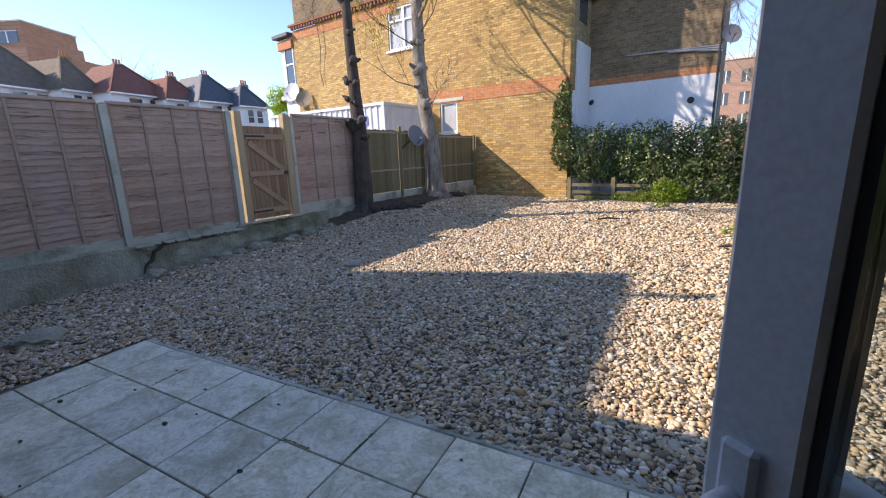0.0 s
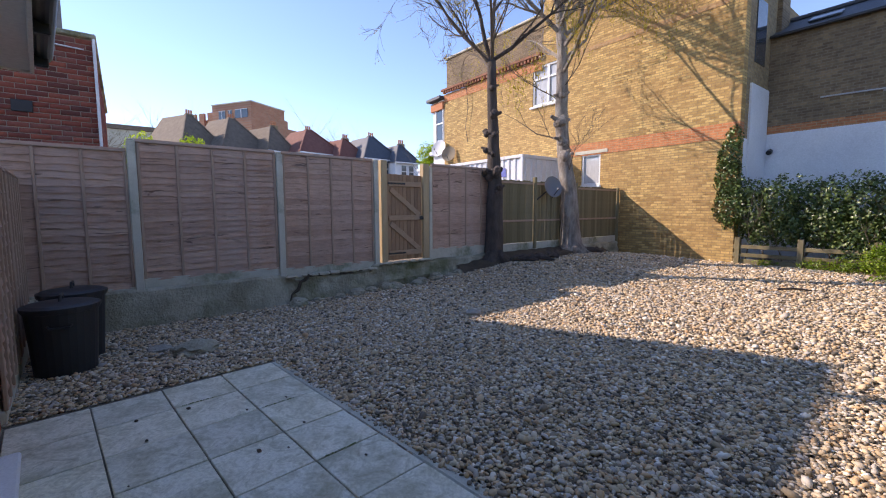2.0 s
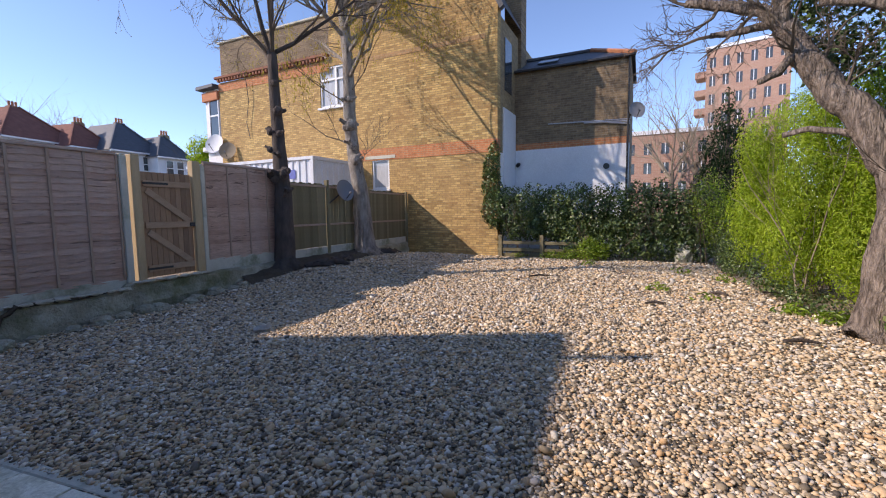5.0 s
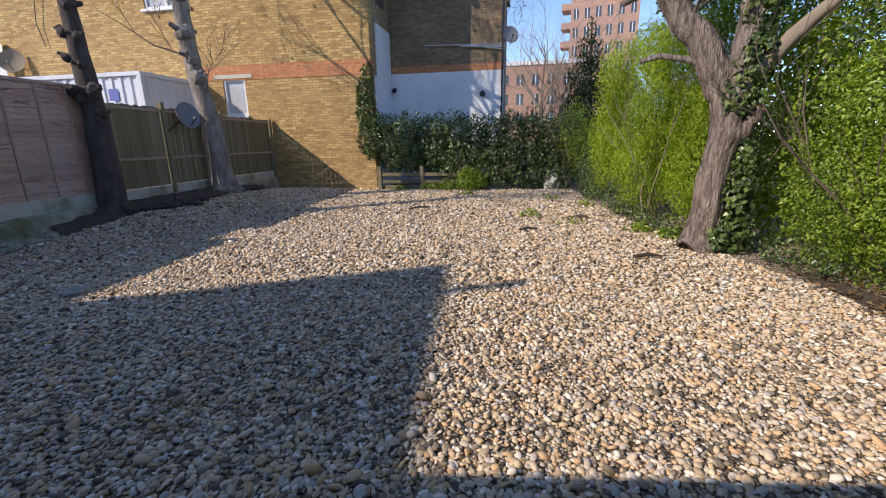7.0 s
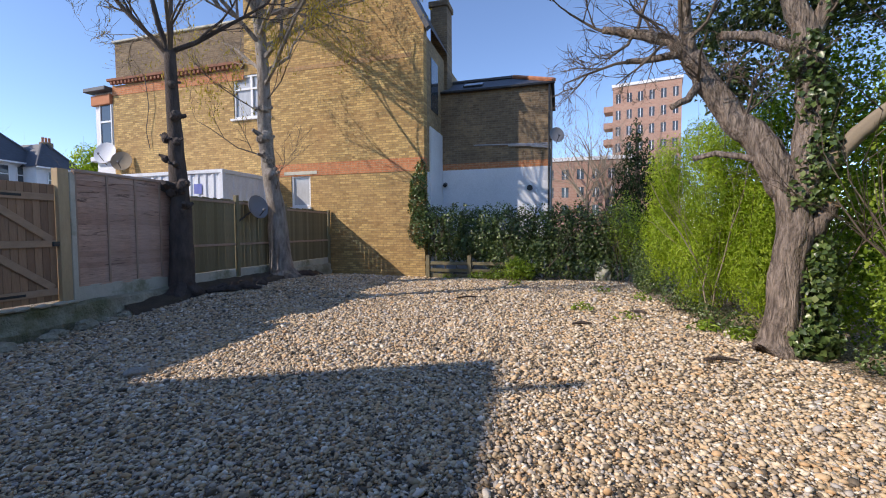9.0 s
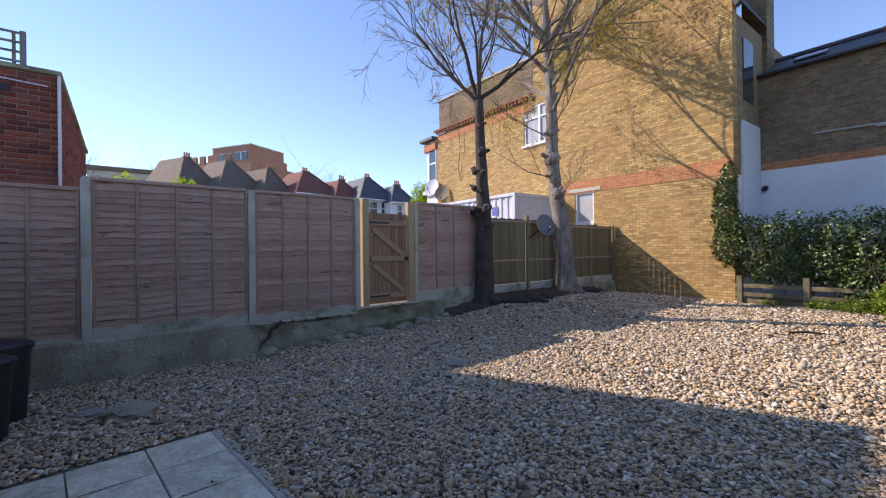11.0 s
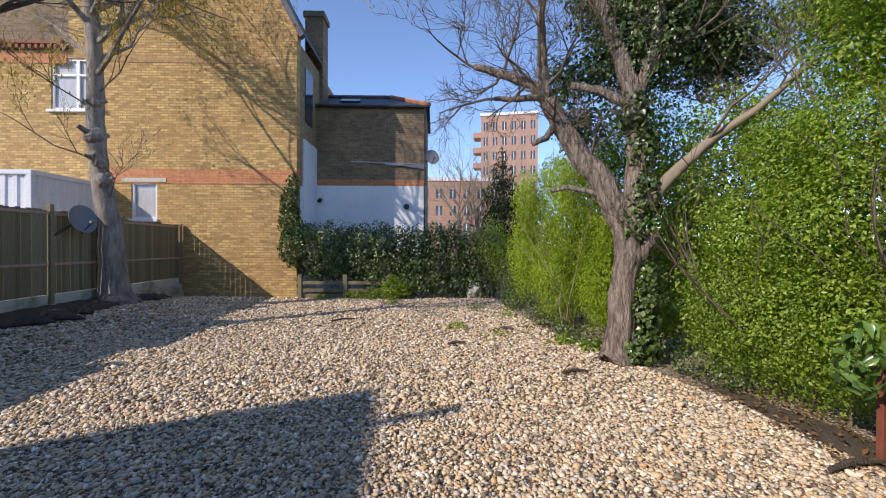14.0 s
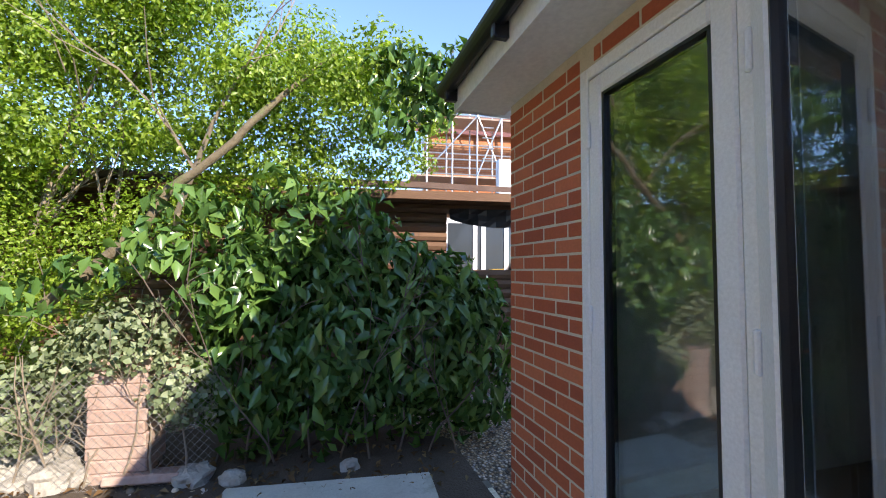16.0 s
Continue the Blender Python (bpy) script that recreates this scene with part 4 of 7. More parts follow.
NX, NY, NZ = -8.2, 0.5, 4.01
nb = empty("red_brick_outbuilding", Matrix.Translation((0, 0, 0)), "dark red brick outbuilding with flat roof and roof terrace", "building")
part("wall", box(-14, NX - 0.012, -7, NY, 0, NZ), M_OLDMORTAR, nb)
brick_field("brick_courses", -7.5, 0, 0, 2.40, Matrix.Translation((NX - 0.012, NY, 1.60)) @ Matrix.Rotation(radians(90), 4, "Z"), M_OLDBRICK, nb, 5)
part("coping", box(-14.05, NX + 0.05, -7.05, NY + 0.05, NZ, NZ + 0.07, None, 0.015), M_OLDWALL, nb)
part("vent_grille", box(NX, NX + 0.02, -0.42, -0.2, 2.86, 3.02, None, 0.005), M_IRON, nb)
part("vent_grille", box(NX, NX + 0.02, -0.62, 0.02, 3.70, 3.79, None, 0.005), M_IRON, nb)
part("blocked_opening", box(NX - 0.02, NX + 0.006, -0.98, -0.68, 2.85, 3.12), M_IRON, nb)
part("soil_pipe", tube([(NX + 0.09, -3.0, 3.12), (NX + 0.09, -1.25, 3.10), (NX + 0.09, -1.08, 3.0), (NX + 0.09, -1.02, 2.8), (NX + 0.09, -1.02, 0.5)], 0.055, 10), M_BLACK, nb, "black plastic soil pipe")
part("downpipe", cylinder((NX + 0.03, NY + 0.02, 2.4), (NX + 0.03, NY + 0.02, NZ), 0.02, 6), M_WHITE, nb)
part("cable", tube([(NX + 0.02, -3.2, 3.93), (NX + 0.02, -1.2, 3.92), (NX + 0.02, 0.4, 3.84)], 0.010, 5), M_WHITE, nb)

# taller part of the neighbour, set back behind its roof terrace
KX, KY, KH = -10.94, -1.47, 8.3
up = part("upper_storey", prism([(KX, KY), (KX - 5.4, KY - 2.62), (KX - 4.9, KY - 8.6), (KX + 0.6, KY - 6.0)], NZ, KH), M_OLDMORTAR, nb)
brick_field("brick_courses", 0, 6.0, 0.1, KH - NZ - 0.1, Matrix.Translation((KX, KY, NZ)) @ Matrix.Rotation(math.atan2(-2.62, -5.4) + math.pi, 4, "Z") @ Matrix.Translation((-6.0, 0, 0)) @ Matrix.Rotation(math.pi, 4, "Z") @ Matrix.Translation((-6.0, 0, 0)), M_OLDBRICK, nb, 6)
part("flue_pipe", tube([(-10.75, -2.25, NZ + 0.1), (-10.75, -2.25, 7.9), (-10.4, -2.07, 8.0), (-9.75, -1.79, 8.0)], 0.07, 10), M_RENDER, nb, "white flue pipe")
brick_field("brick_courses", 0, 5.7, 0, 2.40, Matrix.Translation((NX - 0.012, NY, 1.60)) @ Matrix.Rotation(math.pi, 4, "Z"), M_OLDBRICK, nb, 7)
trellis = empty("roof_trellis", Matrix.Translation((NX - 0.02, 0.0, NZ + 0.07)), "dark square trellis screen on the flat roof edge", "trellis")
M_TRELLIS = mottled("grey_trellis_wood", (0.16, 0.15, 0.14), (0.30, 0.28, 0.26), 8, 50, 0.9, 0.3)
for k in range(13):
    y = 0.06 - k * 0.2
    part("upright", box(-0.012, 0.012, y - 0.018, y + 0.018, 0, 0.45), M_TRELLIS, trellis)
for k in range(4):
    part("crossbar", box(0.013, 0.03, -2.5, 0.12, 0.03 + k * 0.13, 0.06 + k * 0.13), M_TRELLIS, trellis)
part("end_post", box(-0.03, 0.03, 0.12, 0.18, 0, 0.47), M_TRELLIS, trellis)

# ---- patio slabs ----
patio = empty("patio", FAC, "pale stained square paving slabs outside the doors", "paving", kind="structure")
part("bedding", box(-0.06, 6.86, 0.004, 1.87, -0.10, -0.006), M_JOINT, patio)
part("edging", box(0.0, 6.86, 1.808, 1.90, -0.10, 0.004, None, 0.01), M_CONCRETE, patio, "rough cement edging strip")
rng = random.Random(4)
slab_meshes = []
for k in range(6):
    bm = box(0.004, 0.443, 0.004, 0.443, -0.035, 0.0, None, 0.004)
    slab_meshes.append(mesh_of("slab", bm, M_SLAB))
for i in range(15):
    for j in range(4):
        s = new("slab", slab_meshes[rng.randrange(6)])
        s.parent = patio
        s.location = (0.02 + i * 0.4485, 0.012 + j * 0.4485, rng.uniform(0.006, 0.011))
        s.rotation_euler = (rng.uniform(-0.004, 0.004), rng.uniform(-0.004, 0.004), 0)


def moss_strip(u0, v0, u1, v1, w, seed):
    r = random.Random(seed)
    bm = bmesh.new()
    n = 16
    for k in range(n):
        t = k / (n - 1)
        u, v = u0 + (u1 - u0) * t + r.uniform(-w, w) * 0.3, v0 + (v1 - v0) * t + r.uniform(-w, w) * 0.3
        g = bmesh.ops.create_icosphere(bm, subdivisions=1, radius=w * r.uniform(0.3, 0.75))
        for vv in g["verts"]:
            vv.co = Vector((vv.co.x + u, vv.co.y + v, vv.co.z * 0.35 + 0.010))
    ob = thing("moss_tuft", bm, M_MOSS, "green moss growing in a joint between slabs", "moss", "moss in the slab joints", "stuff")
    ob.matrix_world = FAC


for k, (i, j) in enumerate(((1, 2), (2, 3), (4, 3), (6, 3), (7, 2))):
    u, v = 0.02 + i * 0.4485, 0.012 + j * 0.4485
    moss_strip(u, v + 0.05, u, v + 0.26, 0.012, k)
moss_strip(0.47 + 4 * 0.4485, 1.37, 0.47 + 4 * 0.4485 + 0.2, 1.37, 0.012, 9)
# leaf crumbs on the slabs
bm = bmesh.new()
for k in range(22):
    u, v = rng.uniform(0.2, 4.0), rng.uniform(0.5, 1.7)
    g = bmesh.ops.create_icosphere(bm, subdivisions=1, radius=rng.uniform(0.006, 0.016))
    for vv in g["verts"]:
        vv.co = Vector((vv.co.x * 1.6 + u, vv.co.y + v, vv.co.z * 0.4 + 0.014))
ob = thing("leaf_crumbs", bm, M_EARTH, "scattered dark crumbs of earth and leaf on slabs", "debris", kind="stuff")
ob.matrix_world = FAC

# ---- glazed doors ----
def glazed_leaf(name, width, z0, z1, label, m, handle=0, hinges=0, group="glazed door leaves"):
    """A white leaf: stiles and rails round one pane; u from the hinge, face towards +v."""
    d = empty(name, m, label, "door", group)
    s = 0.082 if not handle else 0.112
    for u0, u1, a, b, nm in ((0, s, z0, z1, "stile"), (width - s, width, z0, z1, "stile"), (s, width - s, z0, z0 + 0.11, "rail"), (s, width - s, z1 - s, z1, "rail")):
        part(nm, box(u0, u1, -0.07, 0.0, a, b, None, 0.008), M_WHITE, d)
    for u0, u1, a, b in ((s, s + 0.014, z0 + 0.11, z1 - s), (width - s - 0.014, width - s, z0 + 0.11, z1 - s), (s, width - s, z0 + 0.11, z0 + 0.124), (s, width - s, z1 - s - 0.014, z1 - s)):
        part("gasket", box(u0 + 0.001, u1 - 0.001, -0.06, -0.008, a + 0.001, b - 0.001), M_BLACK, d)
    g = part("pane", box(s + 0.013, width - s - 0.013, -0.045, -0.025, z0 + 0.122, z1 - s - 0.012), M_GLASS, d)
    g.visible_shadow = False
    for k in range(abs(hinges)):
        z = z0 + 0.25 + k * (z1 - z0 - 0.5) / max(1, abs(hinges) - 1)
        hu = 0.01 if hinges > 0 else width - 0.01
        part("hinge", box(hu - 0.013, hu + 0.013, 0.0, 0.016, z - 0.06, z + 0.06, None, 0.005), M_WHITE, d)
    for side in ((1, -1) if handle else ()):
        v = 0.0 if side > 0 else -0.07
        u = width - 0.05
        h = part("handle", box(u - 0.024, u + 0.024, min(v, v + side * 0.016), max(v, v + side * 0.016), 0.97, 1.20, None, 0.008), M_WHITE, d, "white lever handle")
        bm = bmesh.new()
        add_tube(bm, [(u, v + side * 0.01, 1.12), (u, v + side * 0.05, 1.12), (u - 0.012, v + side * 0.068, 1.12), (u - 0.04, v + side * 0.076, 1.118), (u - 0.09, v + side * 0.074, 1.112), (u - 0.145, v + side * 0.066, 1.105)], [0.016, 0.016, 0.017, 0.017, 0.016, 0.012], 12)
        part("lever", bm, M_WHITE, h, smooth=True)
        part("cylinder", cylinder((u, v, 1.02), (u, v + side * 0.022, 1.02), 0.017, 12), M_STEEL, h)
    return d


frame_ob = empty("door_frame", FAC, "white plastic outer frame of the garden doors", "door frame", kind="structure")
Z0, Z1 = 0.16, 2.26
part("jamb", box(OPEN_L, OPEN_L + 0.055, -0.09, 0.004, OPEN_B, OPEN_T, None, 0.006), M_WHITE, frame_ob)
part("jamb", box(OPEN_R - 0.055, OPEN_R, -0.09, 0.004, OPEN_B, OPEN_T, None, 0.006), M_WHITE, frame_ob)
part("head", box(OPEN_L + 0.055, OPEN_R - 0.055, -0.09, 0.004, OPEN_T - 0.055, OPEN_T, None, 0.006), M_WHITE, frame_ob)
part("threshold", box(OPEN_L + 0.055, OPEN_R - 0.055, -0.09, 0.0, OPEN_B, 0.155, None, 0.006), M_WHITE, frame_ob)
part("sill", box(OPEN_L - 0.06, OPEN_R + 0.06, 0.006, 0.12, 0.085, 0.125, None, 0.01), M_WHITE, frame_ob, "projecting white sill")
part("step", box(OPEN_L + 0.1, OPEN_R - 0.1, 0.0, 0.09, -0.02, 0.084), M_CONCRETE, frame_ob)
UL = [OPEN_L + 0.057, 1.66, 2.72]
for a, b in zip(UL, UL[1:]):
    glazed_leaf("door_leaf", b - a - 0.004, Z0, Z1, "closed white framed glazed door leaf", FAC @ Matrix.Translation((a, 0.002, 0)), hinges=3)
part("mullion", box(2.724, 2.78, -0.09, 0.002, 0.155, OPEN_T - 0.055, None, 0.006), M_WHITE, frame_ob)
glazed_leaf("door_leaf", OPEN_R - 0.057 - 5.03, Z0, Z1, "closed white framed narrow glazed side leaf", FAC @ Matrix.Translation((5.03, 0.002, 0)), hinges=-3)
part("mullion", box(4.965, 5.026, -0.09, 0.002, 0.155, OPEN_T - 0.055, None, 0.006), M_WHITE, frame_ob)
hinge = FAC @ Vector((4.965, 0.03, 0))
free = Vector((0.262, 1.09, 0))
ang = math.atan2(free.y - hinge.y, free.x - hinge.x)
glazed_leaf("door_leaf", (free - hinge).to_2d().length, Z0, Z1, "white framed glazed door leaf standing open over the patio", Matrix.Translation((hinge.x, hinge.y, 0)) @ Matrix.Rotation(ang, 4, "Z") @ Matrix.Diagonal((1, -1, 1, 1)), handle=1, hinges=3)

# ---- bins beside the side fence ----
def dust_bin(x, y, z, h, r, seed):
    b = empty("dustbin", Matrix.Translation((x, y, z)), "round black plastic dustbin with a lid", "bin", "dustbins")
    bm = bmesh.new()
    prof = [(r * 0.80, 0.0), (r * 0.83, 0.02), (r * 0.97, h * 0.86), (r * 1.02, h * 0.865), (r * 1.02, h * 0.90), (r * 0.97, h * 0.905), (r * 0.94, h * 0.88), (r * 0.8, 0.05)]
    n = 28
    rings = [[bm.verts.new((a * math.cos(t), a * math.sin(t), zz)) for t in [2 * math.pi * k / n for k in range(n)]] for a, zz in prof]
    for p, q in zip(rings, rings[1:]):
        for k in range(n):
            bm.faces.new((p[k], p[(k + 1) % n], q[(k + 1) % n], q[k]))
    bm.faces.new(rings[0][::-1])
    bm.faces.new(rings[-1])
    part("body", bm, M_BIN, b, smooth=False)
    bm = bmesh.new()
    prof = [(r * 1.05, h * 0.885), (r * 1.06, h * 0.93), (r * 0.9, h * 0.955), (r * 0.4, h * 0.985), (0.03, h * 0.99)]
    rings = [[bm.verts.new((a * math.cos(t), a * math.sin(t), zz)) for t in [2 * math.pi * k / n for k in range(n)]] for a, zz in prof]
    for p, q in zip(rings, rings[1:]):
        for k in range(n):
            bm.faces.new((p[k], p[(k + 1) % n], q[(k + 1) % n], q[k]))
    bm.faces.new(rings[-1])
    lid = part("lid", bm, M_BIN, b)
    part("grip", tube([(-0.09, 0, h * 0.97), (-0.07, 0, h * 1.05), (0.07, 0, h * 1.05), (0.09, 0, h * 0.97)], 0.014, 8), M_BIN, lid)
    for s in (1, -1):
        part("side_handle", tube([(s * r * 0.95, -0.08, h * 0.72), (s * r * 1.08, -0.07, h * 0.70), (s * r * 1.08, 0.07, h * 0.70), (s * r * 0.95, 0.08, h * 0.72)], 0.012, 6), M_BIN, b)


dust_bin(-5.12, 0.215, -0.06, 0.72, 0.275, 1)
dust_bin(-5.73, 0.25, -0.07, 0.76, 0.275, 2)

# ---- satellite dishes and container beyond the fence ----
def sat_dish(foot, center, aim, radius, label, mat):
    d = empty("satellite_dish", Matrix.Translation((0, 0, 0)), label, "satellite dish", "satellite dishes")
    part("reflector", disc_dish(center, aim, radius, radius * 0.22), mat, d)
    c, a = Vector(center), Vector(aim).normalized()
    part("mast", tube([foot, tuple(c - a * 0.06)], 0.02, 8), M_IRON, d)
    low = c - Vector((0, 0, radius * 1.05))
    part("feed_arm", tube([tuple(low), tuple(c + a * radius * 1.1 - Vector((0, 0, radius * 0.5)))], 0.012, 6), M_IRON, d)
    part("receiver", cylinder(tuple(c + a * radius * 1.1 - Vector((0, 0, radius * 0.55))), tuple(c + a * radius * 1.0 - Vector((0, 0, radius * 0.4))), 0.035, 10), M_DISH, d)


sat_dish((-7.42, 9.55, 1.7), (-7.22, 10.0, 2.08), (0.95, -0.25, 0.25), 0.27, "grey mesh satellite dish fixed to the fence post", M_DISH)
sat_dish((WX0, HY, 4.4), (-17.3, 13.75, 4.6), (0.3, -1, 0.35), 0.42, "pale satellite dish on the house corner", M_RENDER)
sat_dish((-16.6, HY, 4.1), (-16.5, 13.75, 4.25), (0.6, -1, 0.35), 0.36, "brownish satellite dish on the house wall", M_TWIG_PALE)
sat_dish((-0.38, RY + 0.07, 4.53), (-0.19, RY - 0.10, 4.63), (0.4, -1, 0.3), 0.25, "grey satellite dish on the rear wing corner", M_DISH)

box_ob = empty("shipping_container", Matrix.Translation((-9.75, 11.6, 0.3)), "pale blue-grey corrugated shipping container behind the fence", "container")
bm = bmesh.new()
n = 44
pts = []
for k in range(n):
    x = -k * 0.145
    dv = 0.035 if k % 2 else 0.0
    pts += [(x - 0.02, dv), (x - 0.125, dv)]
lo = [bm.verts.new((x, v, 0)) for x, v in pts]
hi = [bm.verts.new((x, v, 2.95)) for x, v in pts]
for k in range(len(pts) - 1):
    bm.faces.new((lo[k + 1], lo[k], hi[k], hi[k + 1]))
part("side_panel", bm, M_CONTAINER, box_ob)
bm = bmesh.new()
pts = [(0.03 * (k % 2), 0.05 + k * 0.14 + d) for k in range(16) for d in (0.02, 0.12)]
lo = [bm.verts.new((v - 0.03, y, 0)) for v, y in pts]
hi = [bm.verts.new((v - 0.03, y, 2.95)) for v, y in pts]
for k in range(len(pts) - 1):
    bm.faces.new((lo[k], lo[k + 1], hi[k + 1], hi[k]))
part("end_panel", bm, M_CONTAINER, box_ob)
part("top_rail", box(-6.4, 0.06, -0.04, 0.08, 2.95, 3.06, None, 0.01), M_CONTAINER, box_ob)
part("end_rail", box(-0.06, 0.06, 0.08, 2.4, 2.95, 3.06, None, 0.01), M_CONTAINER, box_ob)
part("corner_post", box(-0.06, 0.07, -0.05, 0.06, 0, 2.95, None, 0.01), M_CONTAINER, box_ob)
part("roof_sheet", box(-6.4, -0.06, 0.08, 2.4, 2.97, 3.0), M_CONTAINER, box_ob)
for k, (x, z, w, h) in enumerate(((-0.75, 2.35, 0.3, 0.3), (-1.3, 2.3, 0.35, 0.25), (-1.25, 2.6, 0.2, 0.16), (-2.0, 2.4, 0.3, 0.25))):
    part("faded_mark", box(x - w, x, -0.006, -0.002, z, z + h), M_BLUEPAINT, box_ob, "faded blue painted mark")

# log stack and dark roots at the foot of the fence trees
rng = random.Random(21)
for k in range(26):
    y = rng.uniform(7.9, 12.2)
    x = fence_x(y) + rng.uniform(0.25, 0.75)
    a = rng.uniform(0, 3.1)
    L = rng.uniform(0.2, 0.6)
    z = ground_z(x, y) + 0.03
    ob = thing("old_log", tube([(0, 0, 0.03), (L * 0.5 * math.cos(a), L * 0.5 * math.sin(a), 0.07), (L * math.cos(a), L * math.sin(a), 0.02)], [rng.uniform(0.03, 0.06), rng.uniform(0.05, 0.08), rng.uniform(0.02, 0.05)], 7, 0.2, rng), M_BARK_DARK, "short dark rotting log at the foot of the fence", "log", "old logs under the fence")
    ob.location = (x, y, z)

bm = bmesh.new()
rows = []
for k in range(40):
    y = 6.6 + 0.16 * k
    edge = 0.42 + 0.28 * math.sin(math.pi * k / 39) + 0.12 * noise.noise(Vector((y * 1.7, 1, 0)))
    row = []
    for f in (0.0, 0.35, 0.7, 0.9, 1.0):
        x = fence_x(y) + 0.10 + (edge - 0.10) * f
        row.append(bm.verts.new((x, y, ground_z(x, y) + (0.13 * (1 - f) + 0.05) * (1 if f < 1 else -0.4) + 0.035 * noise.noise(Vector((x * 5, y * 5, 2))))))
    rows.append(row)
for p, q in zip(rows, rows[1:]):
    for k in range(4):
        bm.faces.new((p[k], p[k + 1], q[k + 1], q[k]))
bmesh.ops.recalc_face_normals(bm, faces=bm.faces)
thing("soil_bank", bm, M_EARTH, "bank of bare dark soil round the fence trees", "soil", kind="structure", smooth=True)

# ---- trees ----
def branch_path(rng, p, d, length, bend, steps, lift=0.0):
    pts = [Vector(p)]
    d = Vector(d).normalized()
    for _ in range(steps):
        d = (d + Vector((rng.gauss(0, bend), rng.gauss(0, bend), rng.gauss(0, bend) + lift))).normalized()
        pts.append(pts[-1] + d * (length / steps))
    return pts


def grow(bm, rng, p, d, length, r, depth, bend=0.16, lift=0.03, spread=0.75, tips=None, sides=5, kids=(2, 4)):
    steps = 5 if depth > 0 else 3
    pts = branch_path(rng, p, d, length, bend, steps, lift)
    radii = [r * (1 - 0.7 * i / steps) for i in range(steps + 1)]
    add_tube(bm, pts, radii, sides if depth > 1 else 4, 0.08, rng, cap=False)
    if depth == 0:
        if tips is not None:
            tips.append((pts[-1], pts[-1] - pts[-2]))
            tips.append((pts[1], pts[-1] - pts[-2]))
        return
    for _ in range(rng.randint(*kids)):
        i = rng.randint(1, steps)
        base = pts[i]
        dd = (pts[i] - pts[i - 1]).normalized()
        side = Vector((rng.gauss(0, 1), rng.gauss(0, 1), rng.gauss(0, 0.7))).normalized()
        grow(bm, rng, base, dd + side * spread, length * rng.uniform(0.45, 0.72), max(0.004, radii[i] * 0.62), depth - 1, bend, lift, spread, tips, sides, kids)


def knobs(parent, rng, spots, mat):
    for x, y, z, r in spots:
        bm = bmesh.new()
        for _ in range(4):
            g = bmesh.ops.create_icosphere(bm, subdivisions=2, radius=r * rng.uniform(0.5, 0.9))
            o = Vector((rng.uniform(-r, r) * 0.8, rng.uniform(-r, r) * 0.6, rng.uniform(-r, r) * 0.5))
            for v in g["verts"]:
                v.co = v.co * (1 + 0.25 * noise.noise(v.co * 18 + o * 9)) + o
        for _ in range(2):
            d = Vector((rng.uniform(-1, 1), rng.uniform(-1, 1), 0.3)).normalized()
            add_tube(bm, [(0, 0, 0), tuple(d * r * 1.9)], [r * 0.45, r * 0.3], 6, 0.15, rng)
        k = part("knob", bm, mat, parent)
        k.location = (x, y, z)


def fence_tree(name, spine, radii, label, mat, limbs, knob_at, seed, roots=7, root_r=0.09, leaf=None, depth=3):
    rng = random.Random(seed)
    t = empty(name, Matrix.Translation((0, 0, 0)), label, "tree", "trees along the fence")
    fine = []
    for i in range(len(spine) - 1):
        for k in range(4):
            f = k / 4
            fine.append((Vector(spine[i]).lerp(Vector(spine[i + 1]), f), radii[i] + (radii[i + 1] - radii[i]) * f))
    fine.append((Vector(spine[-1]), radii[-1]))
    bm = bmesh.new()
    add_tube(bm, [p + Vector((rng.uniform(-0.012, 0.012), rng.uniform(-0.012, 0.012), 0)) for p, _ in fine], [r for _, r in fine], 14, 0.07, rng)
    part("trunk", bm, mat, t, smooth=True)
    b = Vector(spine[0])
    for k in range(roots):
        a = 2 * math.pi * k / roots + rng.uniform(-0.3, 0.3)
        L = rng.uniform(0.35, 0.75)
        d = Vector((math.cos(a), math.sin(a), 0))
        end = b + d * L
        end.z = ground_z(end.x, end.y) - 0.02
        part("root", tube([b + d * radii[0] * 0.3 + Vector((0, 0, 0.30)), b + d * (radii[0] * 0.9) + Vector((0, 0, 0.10)), (b + d * L * 0.7).to_3d() + Vector((0, 0, 0.02)), end], [root_r * 1.4, root_r * 1.2, root_r * 0.7, root_r * 0.3], 8, 0.15, rng), mat, t, smooth=True)
    knobs(t, rng, knob_at, mat)
    tips = []
    for p, d, L, r in limbs:
        bm = bmesh.new()
        grow(bm, rng, p, d, L, r, depth, 0.13, 0.05, 0.7, tips, 6, (3, 5))
        part("limb", bm, mat if r > 0.05 else M_TWIG, t)
    return t, tips


